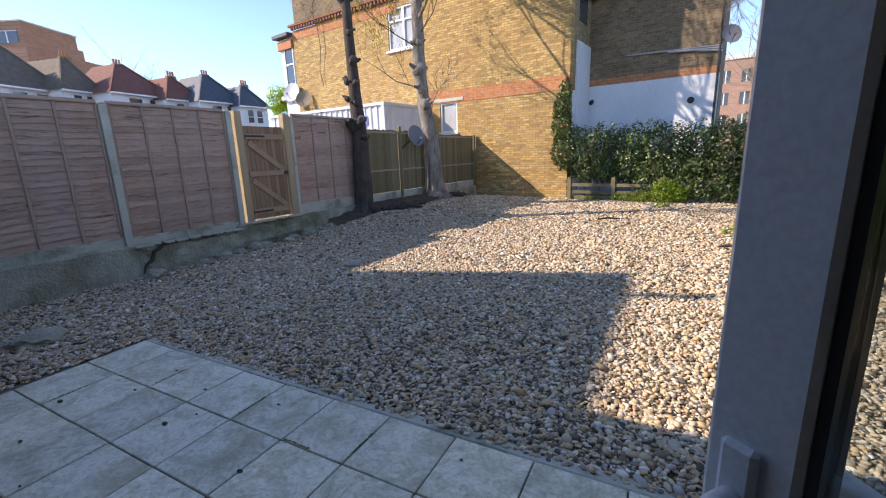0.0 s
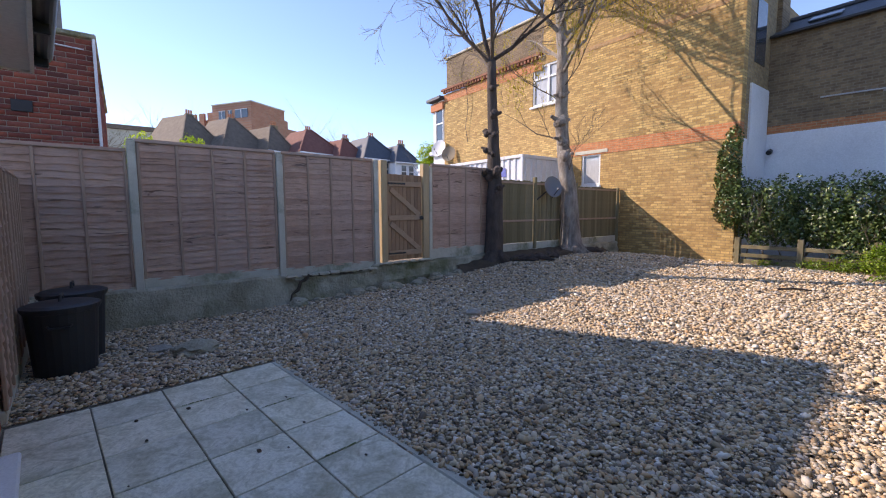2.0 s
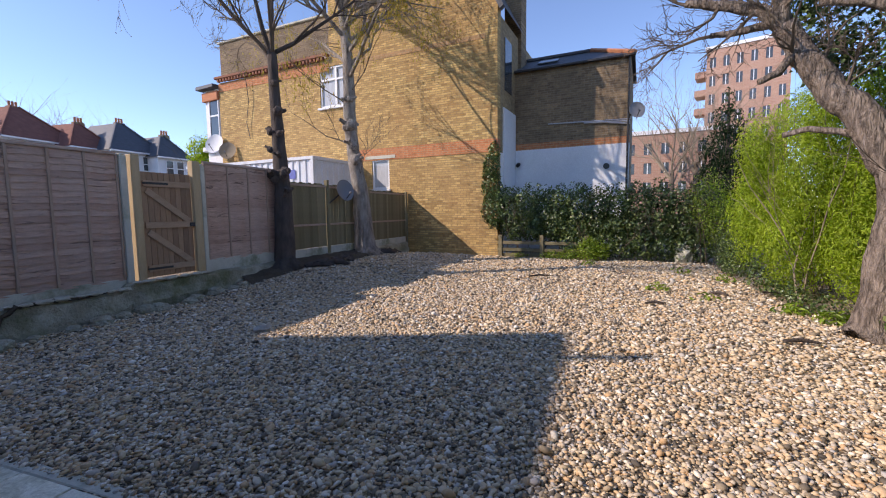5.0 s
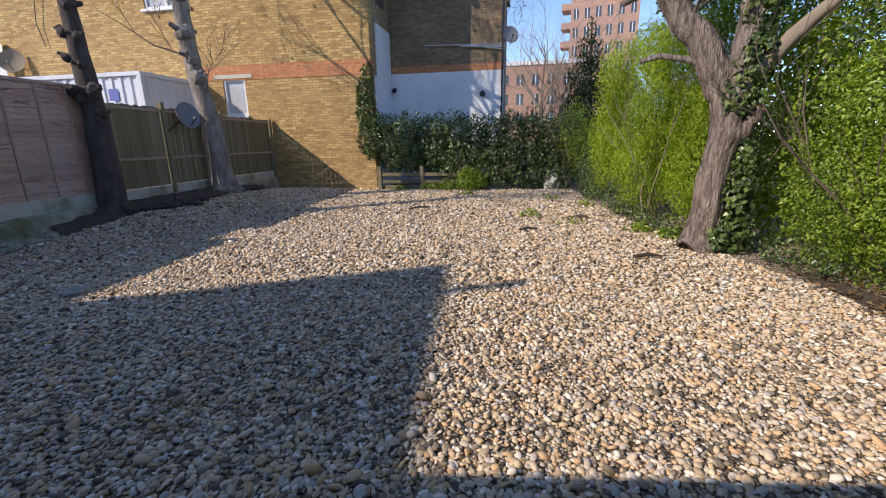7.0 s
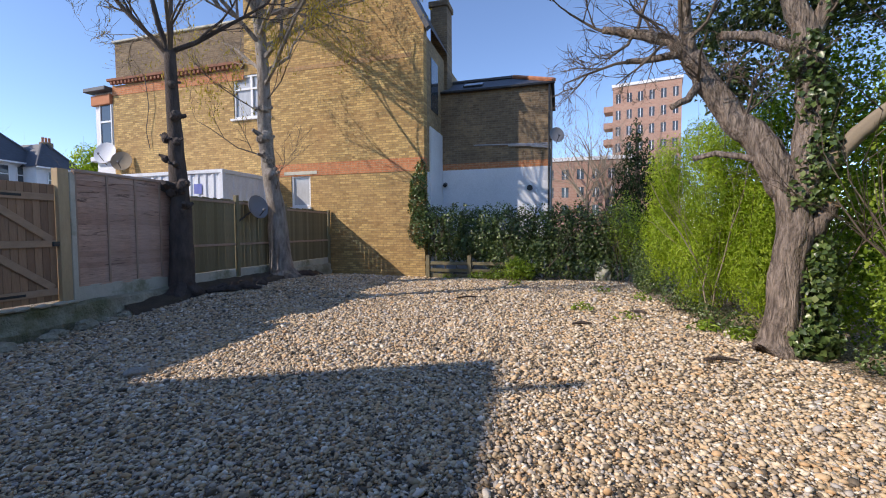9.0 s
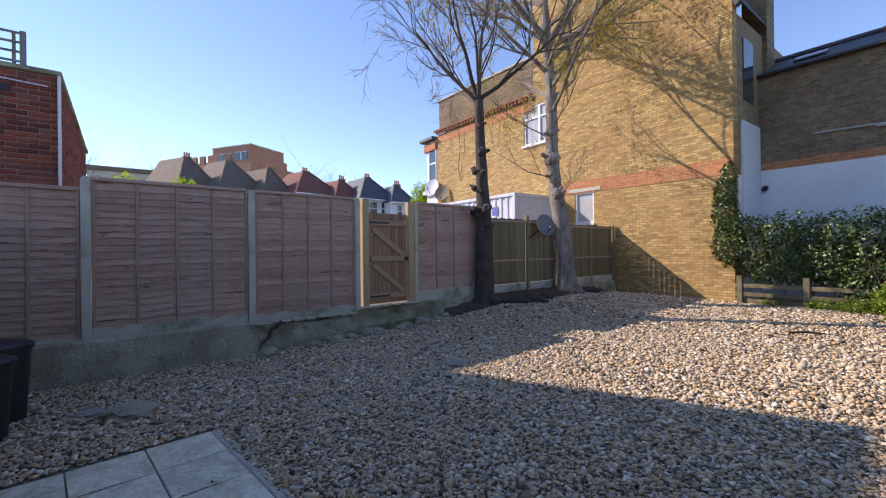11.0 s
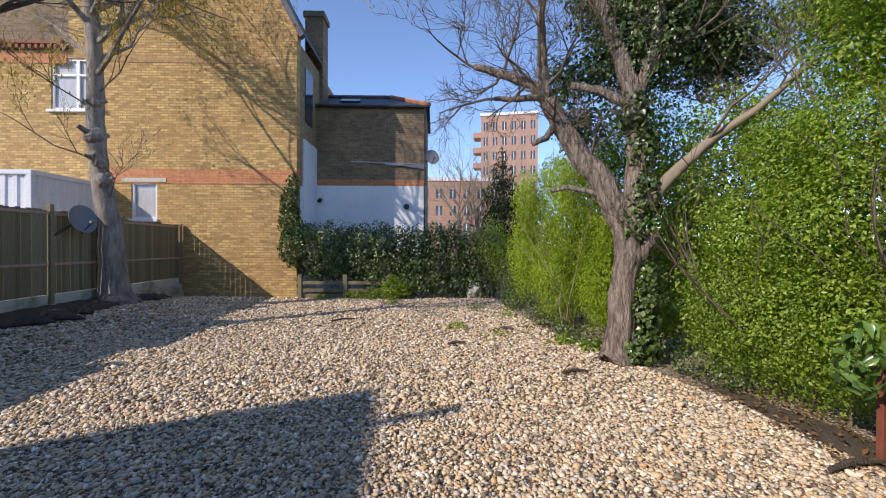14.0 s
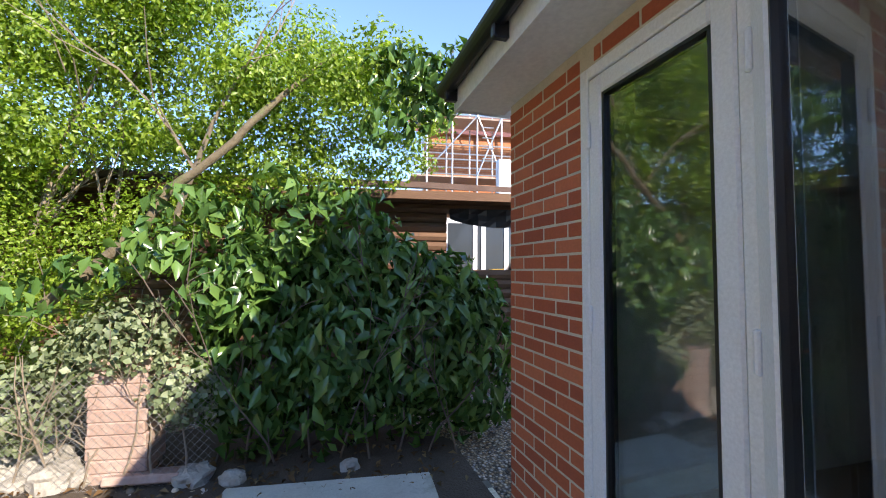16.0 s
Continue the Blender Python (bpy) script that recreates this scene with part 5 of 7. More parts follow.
t1, tips1 = fence_tree("dark_tree", [(-7.08, 7.72, 0.15), (-7.14, 7.75, 0.45), (-7.13, 7.78, 1.6), (-7.14, 7.78, 2.25), (-7.2, 7.73, 3.7), (-7.21, 7.71, 4.95)], [0.34, 0.225, 0.19, 0.165, 0.115, 0.10],
    "bare pollarded tree with a black wet trunk beside the fence", M_BARK_DARK,
    [((-7.21, 7.71, 4.9), (-1.0, -0.5, 0.75), 2.6, 0.052), ((-7.21, 7.71, 4.9), (-0.35, 0.2, 1.0), 3.0, 0.055), ((-7.21, 7.71, 4.9), (1.0, 0.5, 0.55), 2.6, 0.051), ((-7.21, 7.71, 4.85), (0.15, -0.6, 1.0), 2.6, 0.051), ((-7.21, 7.71, 4.7), (-0.9, 0.3, 0.6), 2.0, 0.04), ((-7.21, 7.71, 4.8), (-0.6, -0.7, 0.9), 2.0, 0.035), ((-7.21, 7.71, 4.85), (0.7, -0.6, 0.9), 2.4, 0.04)],
    [(-7.24, 7.64, 2.3, 0.17), (-7.04, 7.68, 2.33, 0.13), (-6.98, 7.70, 1.95, 0.10), (-7.30, 7.66, 3.3, 0.09), (-7.09, 7.66, 3.65, 0.11), (-7.07, 7.68, 3.2, 0.08), (-7.27, 7.67, 2.9, 0.09), (-7.12, 7.66, 4.3, 0.08), (-7.08, 7.67, 2.75, 0.08)], 5, leaf=True, depth=4)
t2, tips2 = fence_tree("grey_tree", [(-7.12, 10.84, 0.15), (-7.2, 10.84, 0.5), (-7.25, 10.81, 1.9), (-7.40, 10.70, 3.2), (-7.45, 10.66, 3.9), (-7.46, 10.65, 5.7), (-7.54, 10.59, 7.2), (-7.6, 10.5, 9.2)], [0.48, 0.31, 0.225, 0.175, 0.175, 0.15, 0.13, 0.08],
    "leaning grey-barked tree with hanging yellow young leaves", M_BARK_GREY,
    [((-7.47, 10.65, 5.9), (1.1, -0.2, 0.7), 4.4, 0.075), ((-7.5, 10.6, 6.6), (1.0, 0.5, 0.9), 4.2, 0.075), ((-7.54, 10.59, 7.1), (1.2, -0.5, 0.5), 4.4, 0.07), ((-7.5, 10.6, 6.3), (-0.5, -1.0, 1.0), 3.6, 0.06), ((-7.54, 10.59, 7.3), (-0.2, -1.0, 0.7), 3.8, 0.08), ((-7.5, 10.6, 6.5), (1.2, -0.9, 0.3), 3.6, 0.06), ((-7.54, 10.59, 7.2), (-1.0, -0.2, 0.9), 3.2, 0.06), ((-7.6, 10.5, 8.6), (0.7, 0.2, 0.9), 3.6, 0.06), ((-7.6, 10.5, 9.1), (-0.2, -0.4, 1), 2.8, 0.05), ((-7.46, 10.65, 5.2), (1.3, -0.6, 0.9), 3.6, 0.06), ((-7.46, 10.65, 5.6), (-1.0, 0.3, 0.8), 2.8, 0.055), ((-7.5, 10.6, 6.9), (0.2, -1.0, 0.8), 3.2, 0.06), ((-7.54, 10.59, 7.6), (1.3, 0.1, 0.3), 3.8, 0.06),
     ((-7.5, 10.6, 6.2), (0.45, 0.9, 0.45), 3.8, 0.062), ((-7.46, 10.65, 5.6), (-0.3, 1.0, 0.5), 3.4, 0.055), ((-7.54, 10.59, 7.1), (0.1, 1.0, 0.35), 3.4, 0.06), ((-7.54, 10.59, 7.6), (-0.9, 0.6, 0.45), 4.4, 0.065), ((-7.6, 10.5, 8.6), (-0.9, 0.5, 0.35), 5.0, 0.09), ((-7.6, 10.5, 8.2), (-0.6, -0.1, 0.6), 4.0, 0.08),
     ((-7.42, 10.7, 3.4), (-1.0, -0.4, 0.35), 2.0, 0.022), ((-7.3, 10.75, 2.4), (0.5, -0.4, 0.8), 1.0, 0.018), ((-7.4, 10.7, 4.4), (-0.9, -0.6, 0.6), 2.2, 0.02), ((-7.45, 10.66, 4.8), (0.9, -0.3, 0.5), 2.0, 0.02)],
    [(-7.3, 10.6, 2.95, 0.14), (-7.42, 10.55, 3.9, 0.17), (-7.4, 10.55, 4.6, 0.13), (-7.36, 10.58, 3.4, 0.13)], 8, leaf=True)
cat_c, cat_n = [], []
rg = random.Random(77)
for p, d in tips2:
    if p.z < 4.6 or (p.x < -7.6 and rg.random() < 0.5):
        continue
    for k in range(rg.randint(4, 10)):
        cat_c.append(tuple(p + Vector((rg.gauss(0, 0.07), rg.gauss(0, 0.07), -0.05 * k + rg.gauss(0, 0.04)))))
        cat_n.append((rg.gauss(0, 1), rg.gauss(0, 1), rg.gauss(0, 0.3)))
cc = leaf_cloud("crown", np.array(cat_c), np.array(cat_n), np.random.default_rng(3).uniform(0.06, 0.13, len(cat_c)), M_CATKIN, 0.26, 1.2, 5, t2)
cat_c = [tuple(p) for p, d in tips1 if rg.random() < 0.7]
leaf_cloud("crown", np.array(cat_c), np.random.default_rng(4).normal(size=(len(cat_c), 3)), np.full(len(cat_c), 0.05), M_CATKIN, 0.35, 0.6, 6, t1)

# old ivy-clad tree on the other side
big = empty("old_apple_tree", Matrix.Translation((0, 0, 0)), "gnarled old tree with ridged bark, sawn limbs and ivy", "tree")
rng = random.Random(31)


def limb(spec, mat=M_BARK_BIG, name="limb", sides=12, wob=0.10, parent=big):
    pts, rr = [], []
    for (p, r), (q, s) in zip(spec, spec[1:]):
        for k in range(4):
            f = k / 4
            w = r * 0.12
            pts.append(Vector(p).lerp(Vector(q), f) + Vector((rng.uniform(-w, w), rng.uniform(-w, w), rng.uniform(-w, w))))
            rr.append((r + (s - r) * f) * 0.88)
    pts.append(Vector(spec[-1][0]))
    rr.append(spec[-1][1])
    bm = tube(pts, rr, sides * 2, wob * 0.3, rng)
    for v in bm.verts:
        k = min(range(len(pts)), key=lambda i: (pts[i] - v.co).length_squared)
        d = v.co - pts[k]
        a = math.atan2(d.y, d.x) * 4.0
        v.co += d * (0.16 * noise.noise(Vector((a, v.co.z * 1.8, 3))) + 0.14 * noise.noise(v.co * 9))
    return part(name, bm, mat, parent, smooth=True)


limb([((2.40, 7.00, -0.05), 0.29), ((2.44, 7.05, 0.25), 0.215), ((2.52, 7.1, 0.9), 0.185), ((2.60, 7.12, 1.5), 0.205), ((2.60, 7.15, 1.95), 0.215)], name="trunk", sides=16, wob=0.12)
limb([((2.58, 7.15, 1.85), 0.21), ((2.32, 7.25, 2.45), 0.19), ((2.05, 7.34, 2.8), 0.175), ((1.75, 7.45, 3.35), 0.155), ((1.58, 7.5, 3.7), 0.14)])
limb([((1.6, 7.5, 3.65), 0.11), ((1.35, 7.52, 3.95), 0.09), ((0.95, 7.6, 4.12), 0.075), ((0.52, 7.65, 4.25), 0.05)])
limb([((1.58, 7.5, 3.7), 0.10), ((1.5, 7.5, 4.2), 0.085), ((1.45, 7.45, 4.9), 0.06), ((1.6, 7.4, 5.8), 0.04)])
limb([((1.5, 7.48, 3.75), 0.06), ((1.1, 7.55, 3.74), 0.05), ((0.82, 7.6, 3.76), 0.035)])
limb([((1.7, 7.45, 3.4), 0.06), ((1.5, 7.3, 3.1), 0.05), ((1.3, 7.2, 3.0), 0.04)])
limb([((2.62, 7.12, 1.9), 0.17), ((2.72, 7.1, 2.6), 0.16), ((2.68, 7.08, 3.3), 0.15), ((2.62, 7.1, 3.8), 0.14), ((2.42, 7.18, 4.4), 0.12), ((2.2, 7.25, 5.2), 0.09)])
limb([((2.66, 7.1, 3.55), 0.10), ((2.9, 7.0, 4.3), 0.09), ((3.0, 6.9, 5.4), 0.07)])
limb([((2.62, 7.1, 3.5), 0.08), ((2.2, 7.2, 3.75), 0.07), ((1.85, 7.3, 3.85), 0.05)])
limb([((2.66, 7.08, 1.95), 0.13), ((2.95, 6.95, 2.35), 0.10), ((3.15, 6.82, 2.62), 0.085), ((3.41, 6.69, 2.90), 0.075), ((3.81, 6.41, 3.22), 0.05), ((4.2, 6.0, 3.7), 0.03)], M_TWIG_PALE)
limb([((2.35, 7.2, 2.25), 0.06), ((2.1, 7.3, 2.36), 0.042), ((1.85, 7.38, 2.43), 0.038), ((1.62, 7.47, 2.38), 0.034)], M_BARK_BIG, "sawn_stub")
st = limb([((2.66, 7.1, 1.25), 0.10), ((2.80, 7.02, 1.55), 0.095), ((2.86, 6.96, 1.75), 0.095)], name="sawn_stub")
part("cut_face", cylinder((2.862, 6.957, 1.752), (2.866, 6.952, 1.76), 0.088, 14), M_CUT, st, "pale sawn end grain")
bm = bmesh.new()
tips = []
for p, d, L in (((0.6, 7.65, 4.2), (-0.8, 0, 0.3), 1.0), ((0.95, 7.6, 4.1), (-0.3, -0.2, 1), 1.2), ((1.45, 7.45, 4.9), (-0.4, 0.1, 1), 1.4), ((1.6, 7.4, 5.6), (0.4, 0, 1), 1.5), ((0.85, 7.6, 3.76), (-0.9, -0.1, -0.1), 0.9),
                ((2.2, 7.25, 5.1), (-0.3, 0, 1), 1.5), ((3.0, 6.9, 5.2), (0.6, -0.4, 1), 1.8), ((3.8, 6.4, 3.2), (0.4, -0.6, 0.6), 1.5), ((3.4, 6.7, 2.9), (0.1, -0.7, 0.7), 1.3), ((3.6, 6.5, 3.05), (0.3, -0.3, 1.0), 1.6), ((2.4, 7.18, 4.4), (0.5, -0.7, 0.6), 1.6),
                ((3.0, 6.9, 4.6), (0.9, -0.8, 0.5), 2.2), ((2.9, 7.0, 4.2), (1.0, -0.2, 0.3), 2.0), ((1.5, 7.5, 4.1), (0.3, -0.6, 0.6), 1.1), ((1.2, 7.5, 4.0), (-0.2, 0.5, 0.8), 1.1), ((1.7, 7.45, 3.3), (-0.3, -0.5, 0.3), 0.8), ((1.9, 7.4, 3.1), (0.2, -0.3, 0.9), 0.9), ((1.6, 7.5, 3.7), (-0.9, -0.3, 0.5), 1.2), ((1.58, 7.5, 3.7), (-0.4, -0.2, 1.0), 1.6), ((1.55, 7.45, 3.9), (0.6, -0.2, 0.8), 1.3), ((1.3, 7.52, 3.95), (-0.6, 0.1, -0.6), 0.8), ((0.9, 7.6, 4.12), (-0.3, 0.1, -0.9), 0.8), ((2.5, 7.15, 4.2), (-0.8, 0.2, 0.6), 1.4), ((2.65, 7.1, 3.5), (0.5, -0.3, 0.6), 1.2), ((2.1, 7.3, 2.7), (0.3, -0.3, 0.8), 0.7)):
    grow(bm, rng, p, d, L, 0.024, 3, 0.2, 0.02, 0.9, tips, 5, (4, 6))
tagged(part("twig_tangle", bm, M_TWIG, big), kind="stuff")


def cloud(centres, radii, n, seed, hollow=0.5, lumps=1.2, flat=1.0):
    """Leaf places in lumpy ellipsoids, denser towards the skin, with the way out of them."""
    r = np.random.default_rng(seed)
    c = np.array(centres, float)
    rad = np.array(radii, float)
    vol = rad.prod(1)
    which = r.choice(len(c), n, p=vol / vol.sum())
    d = r.normal(size=(n, 3))
    d /= np.linalg.norm(d, axis=1)[:, None]
    k = r.uniform(hollow, 1.0, n) ** 0.6
    wob = np.array([noise.noise(Vector(v) * 2.3 + Vector((w * 7.1, seed, 0))) for v, w in zip(d, which)])
    k = k * (1 + 0.22 * lumps * wob)
    pts = c[which] + d * rad[which] * k[:, None]
    nv = d + r.normal(size=(n, 3)) * 0.55 + np.array([0, 0, 0.35])
    keep = pts[:, 2] > 0.02
    return pts[keep], nv[keep]


def shrub(name, label, category, centres, radii, n, size, mat, seed, slim=0.5, droop=0.25, hollow=0.45, stems=(), stem_mat=None, lumps=1.2):
    s = empty(name, Matrix.Translation((0, 0, 0)), label, category)
    pts, nv = cloud(centres, radii, n, seed, hollow, lumps)
    sz = np.random.default_rng(seed + 1).uniform(size * 0.6, size * 1.25, len(pts))
    leaf_cloud("foliage", pts, nv, sz, mat, slim, droop, seed, s)
    if stems:
        r = random.Random(seed)
        for p, d, L, w in stems:
            bm = bmesh.new()
            grow(bm, r, p, d, L, w, 2, 0.15, 0.05, 0.6, None, 5, (2, 4))
            part("stem", bm, stem_mat or M_TWIG, s)
    return s


# ivy on the old tree, dark evergreen crown behind it
pts, nv = cloud([(2.78, 7.0, 2.3), (2.74, 7.0, 2.9), (2.64, 7.04, 3.4), (2.75, 7.0, 0.5), (2.8, 6.95, 1.0), (2.65, 7.02, 1.9), (2.7, 6.95, 0.2)], [(0.2, 0.2, 0.35), (0.2, 0.2, 0.4), (0.2, 0.2, 0.3), (0.22, 0.2, 0.5), (0.18, 0.2, 0.4), (0.22, 0.2, 0.25), (0.3, 0.25, 0.25)], 2600, 40, 0.6)
leaf_cloud("ivy", pts, nv, np.random.default_rng(41).uniform(0.05, 0.10, len(pts)), M_IVY, 0.85, 0.5, 42, big)
pts, nv = cloud([(2.3, 8.1, 3.5), (2.0, 8.2, 4.2), (2.5, 8.0, 4.4), (3.0, 7.3, 4.5), (3.4, 7.4, 5.3), (2.5, 7.7, 5.4), (4.2, 7.6, 4.6), (3.0, 7.5, 6.6), (4.2, 7.2, 6.4)], [(0.5, 0.4, 0.5), (0.4, 0.4, 0.5), (0.5, 0.4, 0.5), (0.8, 0.7, 0.8), (1.0, 0.8, 0.9), (0.7, 0.6, 0.8), (0.8, 0.8, 0.8), (1.0, 0.8, 0.8), (0.9, 0.8, 0.8)], 46000, 43, 0.1)
leaf_cloud("crown", pts, nv, np.random.default_rng(44).uniform(0.045, 0.085, len(pts)), M_IVY, 0.7, 0.4, 45, big)

shrub("lime_shrub", "tall yellow-green feathery shrub in full sun", "shrub", [(1.95, 10.9, 1.4), (2.0, 10.6, 2.6), (2.35, 9.6, 0.9), (2.5, 9.4, 1.9), (2.75, 9.6, 2.7), (2.2, 10.6, 1.2), (2.3, 10.9, 2.1), (3.0, 9.2, 1.2), (3.2, 9.4, 3.2), (2.6, 10.4, 3.0), (2.9, 8.6, 0.9), (2.95, 8.7, 1.7)], [(0.4, 0.5, 1.0), (0.4, 0.5, 0.7), (0.5, 0.6, 0.9), (0.55, 0.6, 0.9), (0.55, 0.6, 0.7), (0.45, 0.6, 0.9), (0.5, 0.6, 0.7), (0.6, 0.6, 1.1), (0.5, 0.5, 0.6), (0.5, 0.6, 0.6), (0.45, 0.5, 0.9), (0.45, 0.5, 0.8)], 72000, 0.058, M_BAMBOO, 60, 0.3, 0.7, 0.2,
      [((2.3 + 0.12 * k, 9.0 + 0.25 * k, 0), (0.15 * math.sin(k * 2.3), 0.2 * math.cos(k * 1.7), 1), 2.6, 0.016) for k in range(9)], M_TWIG_PALE, lumps=2.4)
shrub("privet_hedge", "overgrown bright green small-leaved hedge along the boundary", "hedge", [(3.5, 6.3, 0.8), (3.55, 5.6, 0.75), (3.65, 5.0, 0.8), (3.8, 4.5, 1.3), (3.6, 6.2, 1.7), (3.65, 5.5, 1.7), (3.75, 5.0, 1.9), (3.9, 6.0, 2.5), (3.9, 5.3, 2.6), (4.1, 4.6, 2.3), (4.3, 6.6, 3.0), (4.0, 3.9, 1.5), (4.0, 3.4, 1.75), (4.1, 2.9, 2.0), (4.0, 4.0, 0.9)], [(0.55, 0.6, 0.85), (0.55, 0.6, 0.8), (0.5, 0.55, 0.8), (0.5, 0.5, 0.8), (0.5, 0.6, 0.7), (0.5, 0.6, 0.7), (0.5, 0.55, 0.65), (0.55, 0.6, 0.6), (0.55, 0.6, 0.6), (0.55, 0.5, 0.6), (0.6, 0.6, 0.6), (0.35, 0.45, 0.5), (0.35, 0.4, 0.45), (0.35, 0.45, 0.35), (0.35, 0.45, 0.5)], 84000, 0.041, M_PRIVET, 61, 0.6, 0.2, 0.3,
      [((3.6, 4.3 + 0.35 * k, 0), (0.1 * math.sin(k), 0.1 * math.cos(k * 2), 1), 2.2, 0.02) for k in range(8)])
shrub("privet_tree", "spreading small-leaved tree above the hedge with sky showing through", "tree", [(4.3, 5.4, 3.4), (4.2, 4.4, 3.3), (4.1, 3.6, 3.2), (4.6, 5.2, 4.4), (4.4, 4.2, 4.3), (4.2, 3.2, 4.2), (4.0, 2.7, 3.1), (4.6, 2.3, 3.6), (4.9, 1.7, 3.5), (4.6, 6.3, 4.4), (4.2, 3.6, 2.6), (4.0, 2.9, 2.55), (3.9, 4.3, 2.5), (3.9, 3.4, 3.7), (3.7, 2.5, 2.9), (4.0, 4.9, 3.9), (3.6, 1.9, 2.95), (3.6, 1.5, 3.15), (3.9, 2.2, 2.6), (4.25, 1.7, 2.75), (4.3, 1.25, 2.7), (4.2, 2.1, 2.55), (4.25, 1.3, 3.1), (4.3, 0.95, 2.95), (4.2, 1.8, 3.3), (4.35, 2.3, 2.35), (4.35, 1.7, 2.45), (4.35, 1.15, 2.5), (3.8, 2.35, 2.22), (3.85, 1.9, 2.2), (3.9, 2.75, 2.25), (3.95, 1.5, 2.3)], [(0.7, 0.7, 0.5), (0.6, 0.65, 0.5), (0.55, 0.6, 0.45), (0.7, 0.7, 0.6), (0.7, 0.7, 0.6), (0.6, 0.6, 0.6), (0.5, 0.5, 0.4), (0.5, 0.5, 0.5), (0.5, 0.5, 0.4), (0.7, 0.6, 0.6), (0.5, 0.5, 0.35), (0.5, 0.6, 0.35), (0.5, 0.6, 0.5), (0.6, 0.7, 0.5), (0.4, 0.5, 0.4), (0.6, 0.7, 0.5), (0.35, 0.45, 0.4), (0.3, 0.4, 0.35), (0.4, 0.4, 0.3), (0.3, 0.35, 0.22), (0.3, 0.3, 0.2), (0.3, 0.35, 0.2), (0.3, 0.3, 0.3), (0.25, 0.25, 0.25), (0.3, 0.35, 0.35), (0.25, 0.4, 0.16), (0.25, 0.35, 0.14), (0.2, 0.3, 0.14), (0.3, 0.35, 0.25), (0.28, 0.32, 0.22), (0.3, 0.35, 0.25), (0.25, 0.3, 0.2)], 80000, 0.052, M_PRIVET, 62, 0.55, 0.3, 0.1,
      [((3.9, 4.6, 0.5), (0.1, -0.1, 1), 3.4, 0.035), ((4.1, 3.9, 0.4), (0, -0.1, 1), 3.2, 0.03), ((4.4, 5.2, 0.5), (0.1, 0.1, 1), 3.6, 0.035), ((4.0, 3.2, 1.5), (0.1, -0.1, 1), 2.0, 0.03)], M_TWIG_PALE, lumps=2.0)
M_BRANCH = mottled("mossy_branch", (0.10, 0.075, 0.045), (0.22, 0.18, 0.11), 14, 60, 0.95, 0.8, dist=0.01, stain=(0.12, 0.14, 0.05))
lau = shrub("laurel_bush", "dense dark laurel with large glossy leaves", "shrub", [(3.55, 2.4, 0.75), (3.6, 1.8, 0.8), (3.65, 1.2, 0.75), (3.75, 0.7, 0.6), (3.6, 2.0, 1.3), (3.7, 1.5, 1.4), (3.75, 1.0, 1.25), (3.6, 1.7, 1.65), (3.55, 2.5, 1.35), (3.8, 0.75, 1.1)], [(0.42, 0.5, 0.75), (0.45, 0.5, 0.8), (0.45, 0.5, 0.75), (0.4, 0.4, 0.65), (0.4, 0.45, 0.4), (0.4, 0.45, 0.4), (0.4, 0.4, 0.35), (0.3, 0.3, 0.32), (0.35, 0.4, 0.35), (0.35, 0.35, 0.35)], 6400, 0.165, M_LAUREL, 63, 0.42, 0.9, 0.35,
      [((3.35 + 0.05 * (k % 3), 0.9 + 0.22 * k, 0), (0.1 * math.sin(k * 3), 0.25 * math.cos(k * 2), 1), 1.0, 0.009) for k in range(9)], M_TWIG)
pts, nv = cloud([(3.15, 3.35, 1.35), (3.1, 2.95, 1.55), (3.2, 2.55, 1.75), (3.15, 2.6, 1.25), (3.05, 4.35, 0.75), (3.1, 4.0, 0.6), (3.1, 3.65, 1.25), (3.35, 2.9, 1.9), (3.3, 2.2, 1.6), (3.45, 1.3, 3.0), (3.4, 1.0, 2.95), (3.5, 1.1, 2.75), (3.5, 1.45, 2.6), (3.45, 0.85, 3.15), (3.2, 2.05, 1.75), (3.25, 1.85, 1.92), (3.12, 2.4, 1.45), (3.2, 2.25, 1.98), (3.3, 1.62, 1.9)], [(0.16, 0.22, 0.16), (0.18, 0.25, 0.2), (0.16, 0.25, 0.22), (0.15, 0.25, 0.25), (0.15, 0.22, 0.3), (0.1, 0.15, 0.2), (0.15, 0.2, 0.15), (0.15, 0.3, 0.15), (0.15, 0.25, 0.2), (0.2, 0.35, 0.25), (0.2, 0.3, 0.25), (0.2, 0.25, 0.2), (0.15, 0.25, 0.2), (0.15, 0.2, 0.2), (0.14, 0.2, 0.18), (0.14, 0.2, 0.15), (0.12, 0.2, 0.2), (0.14, 0.22, 0.15), (0.12, 0.2, 0.15)], 1250, 64, 0.3)
leaf_cloud("sunlit_sprays", pts, nv, np.random.default_rng(65).uniform(0.10, 0.155, len(pts)), M_LAUREL, 0.48, 0.8, 66, lau)
limb([((3.30, 3.75, 1.12), 0.042), ((3.33, 3.48, 1.36), 0.043), ((3.34, 3.12, 1.72), 0.042), ((3.39, 3.0, 1.98), 0.038), ((3.42, 2.62, 2.32), 0.036), ((3.44, 2.48, 2.52), 0.033), ((3.6, 2.15, 2.95), 0.024), ((3.8, 1.9, 3.3), 0.012)], M_BRANCH, "leaning_branch", 8, 0.06, lau)
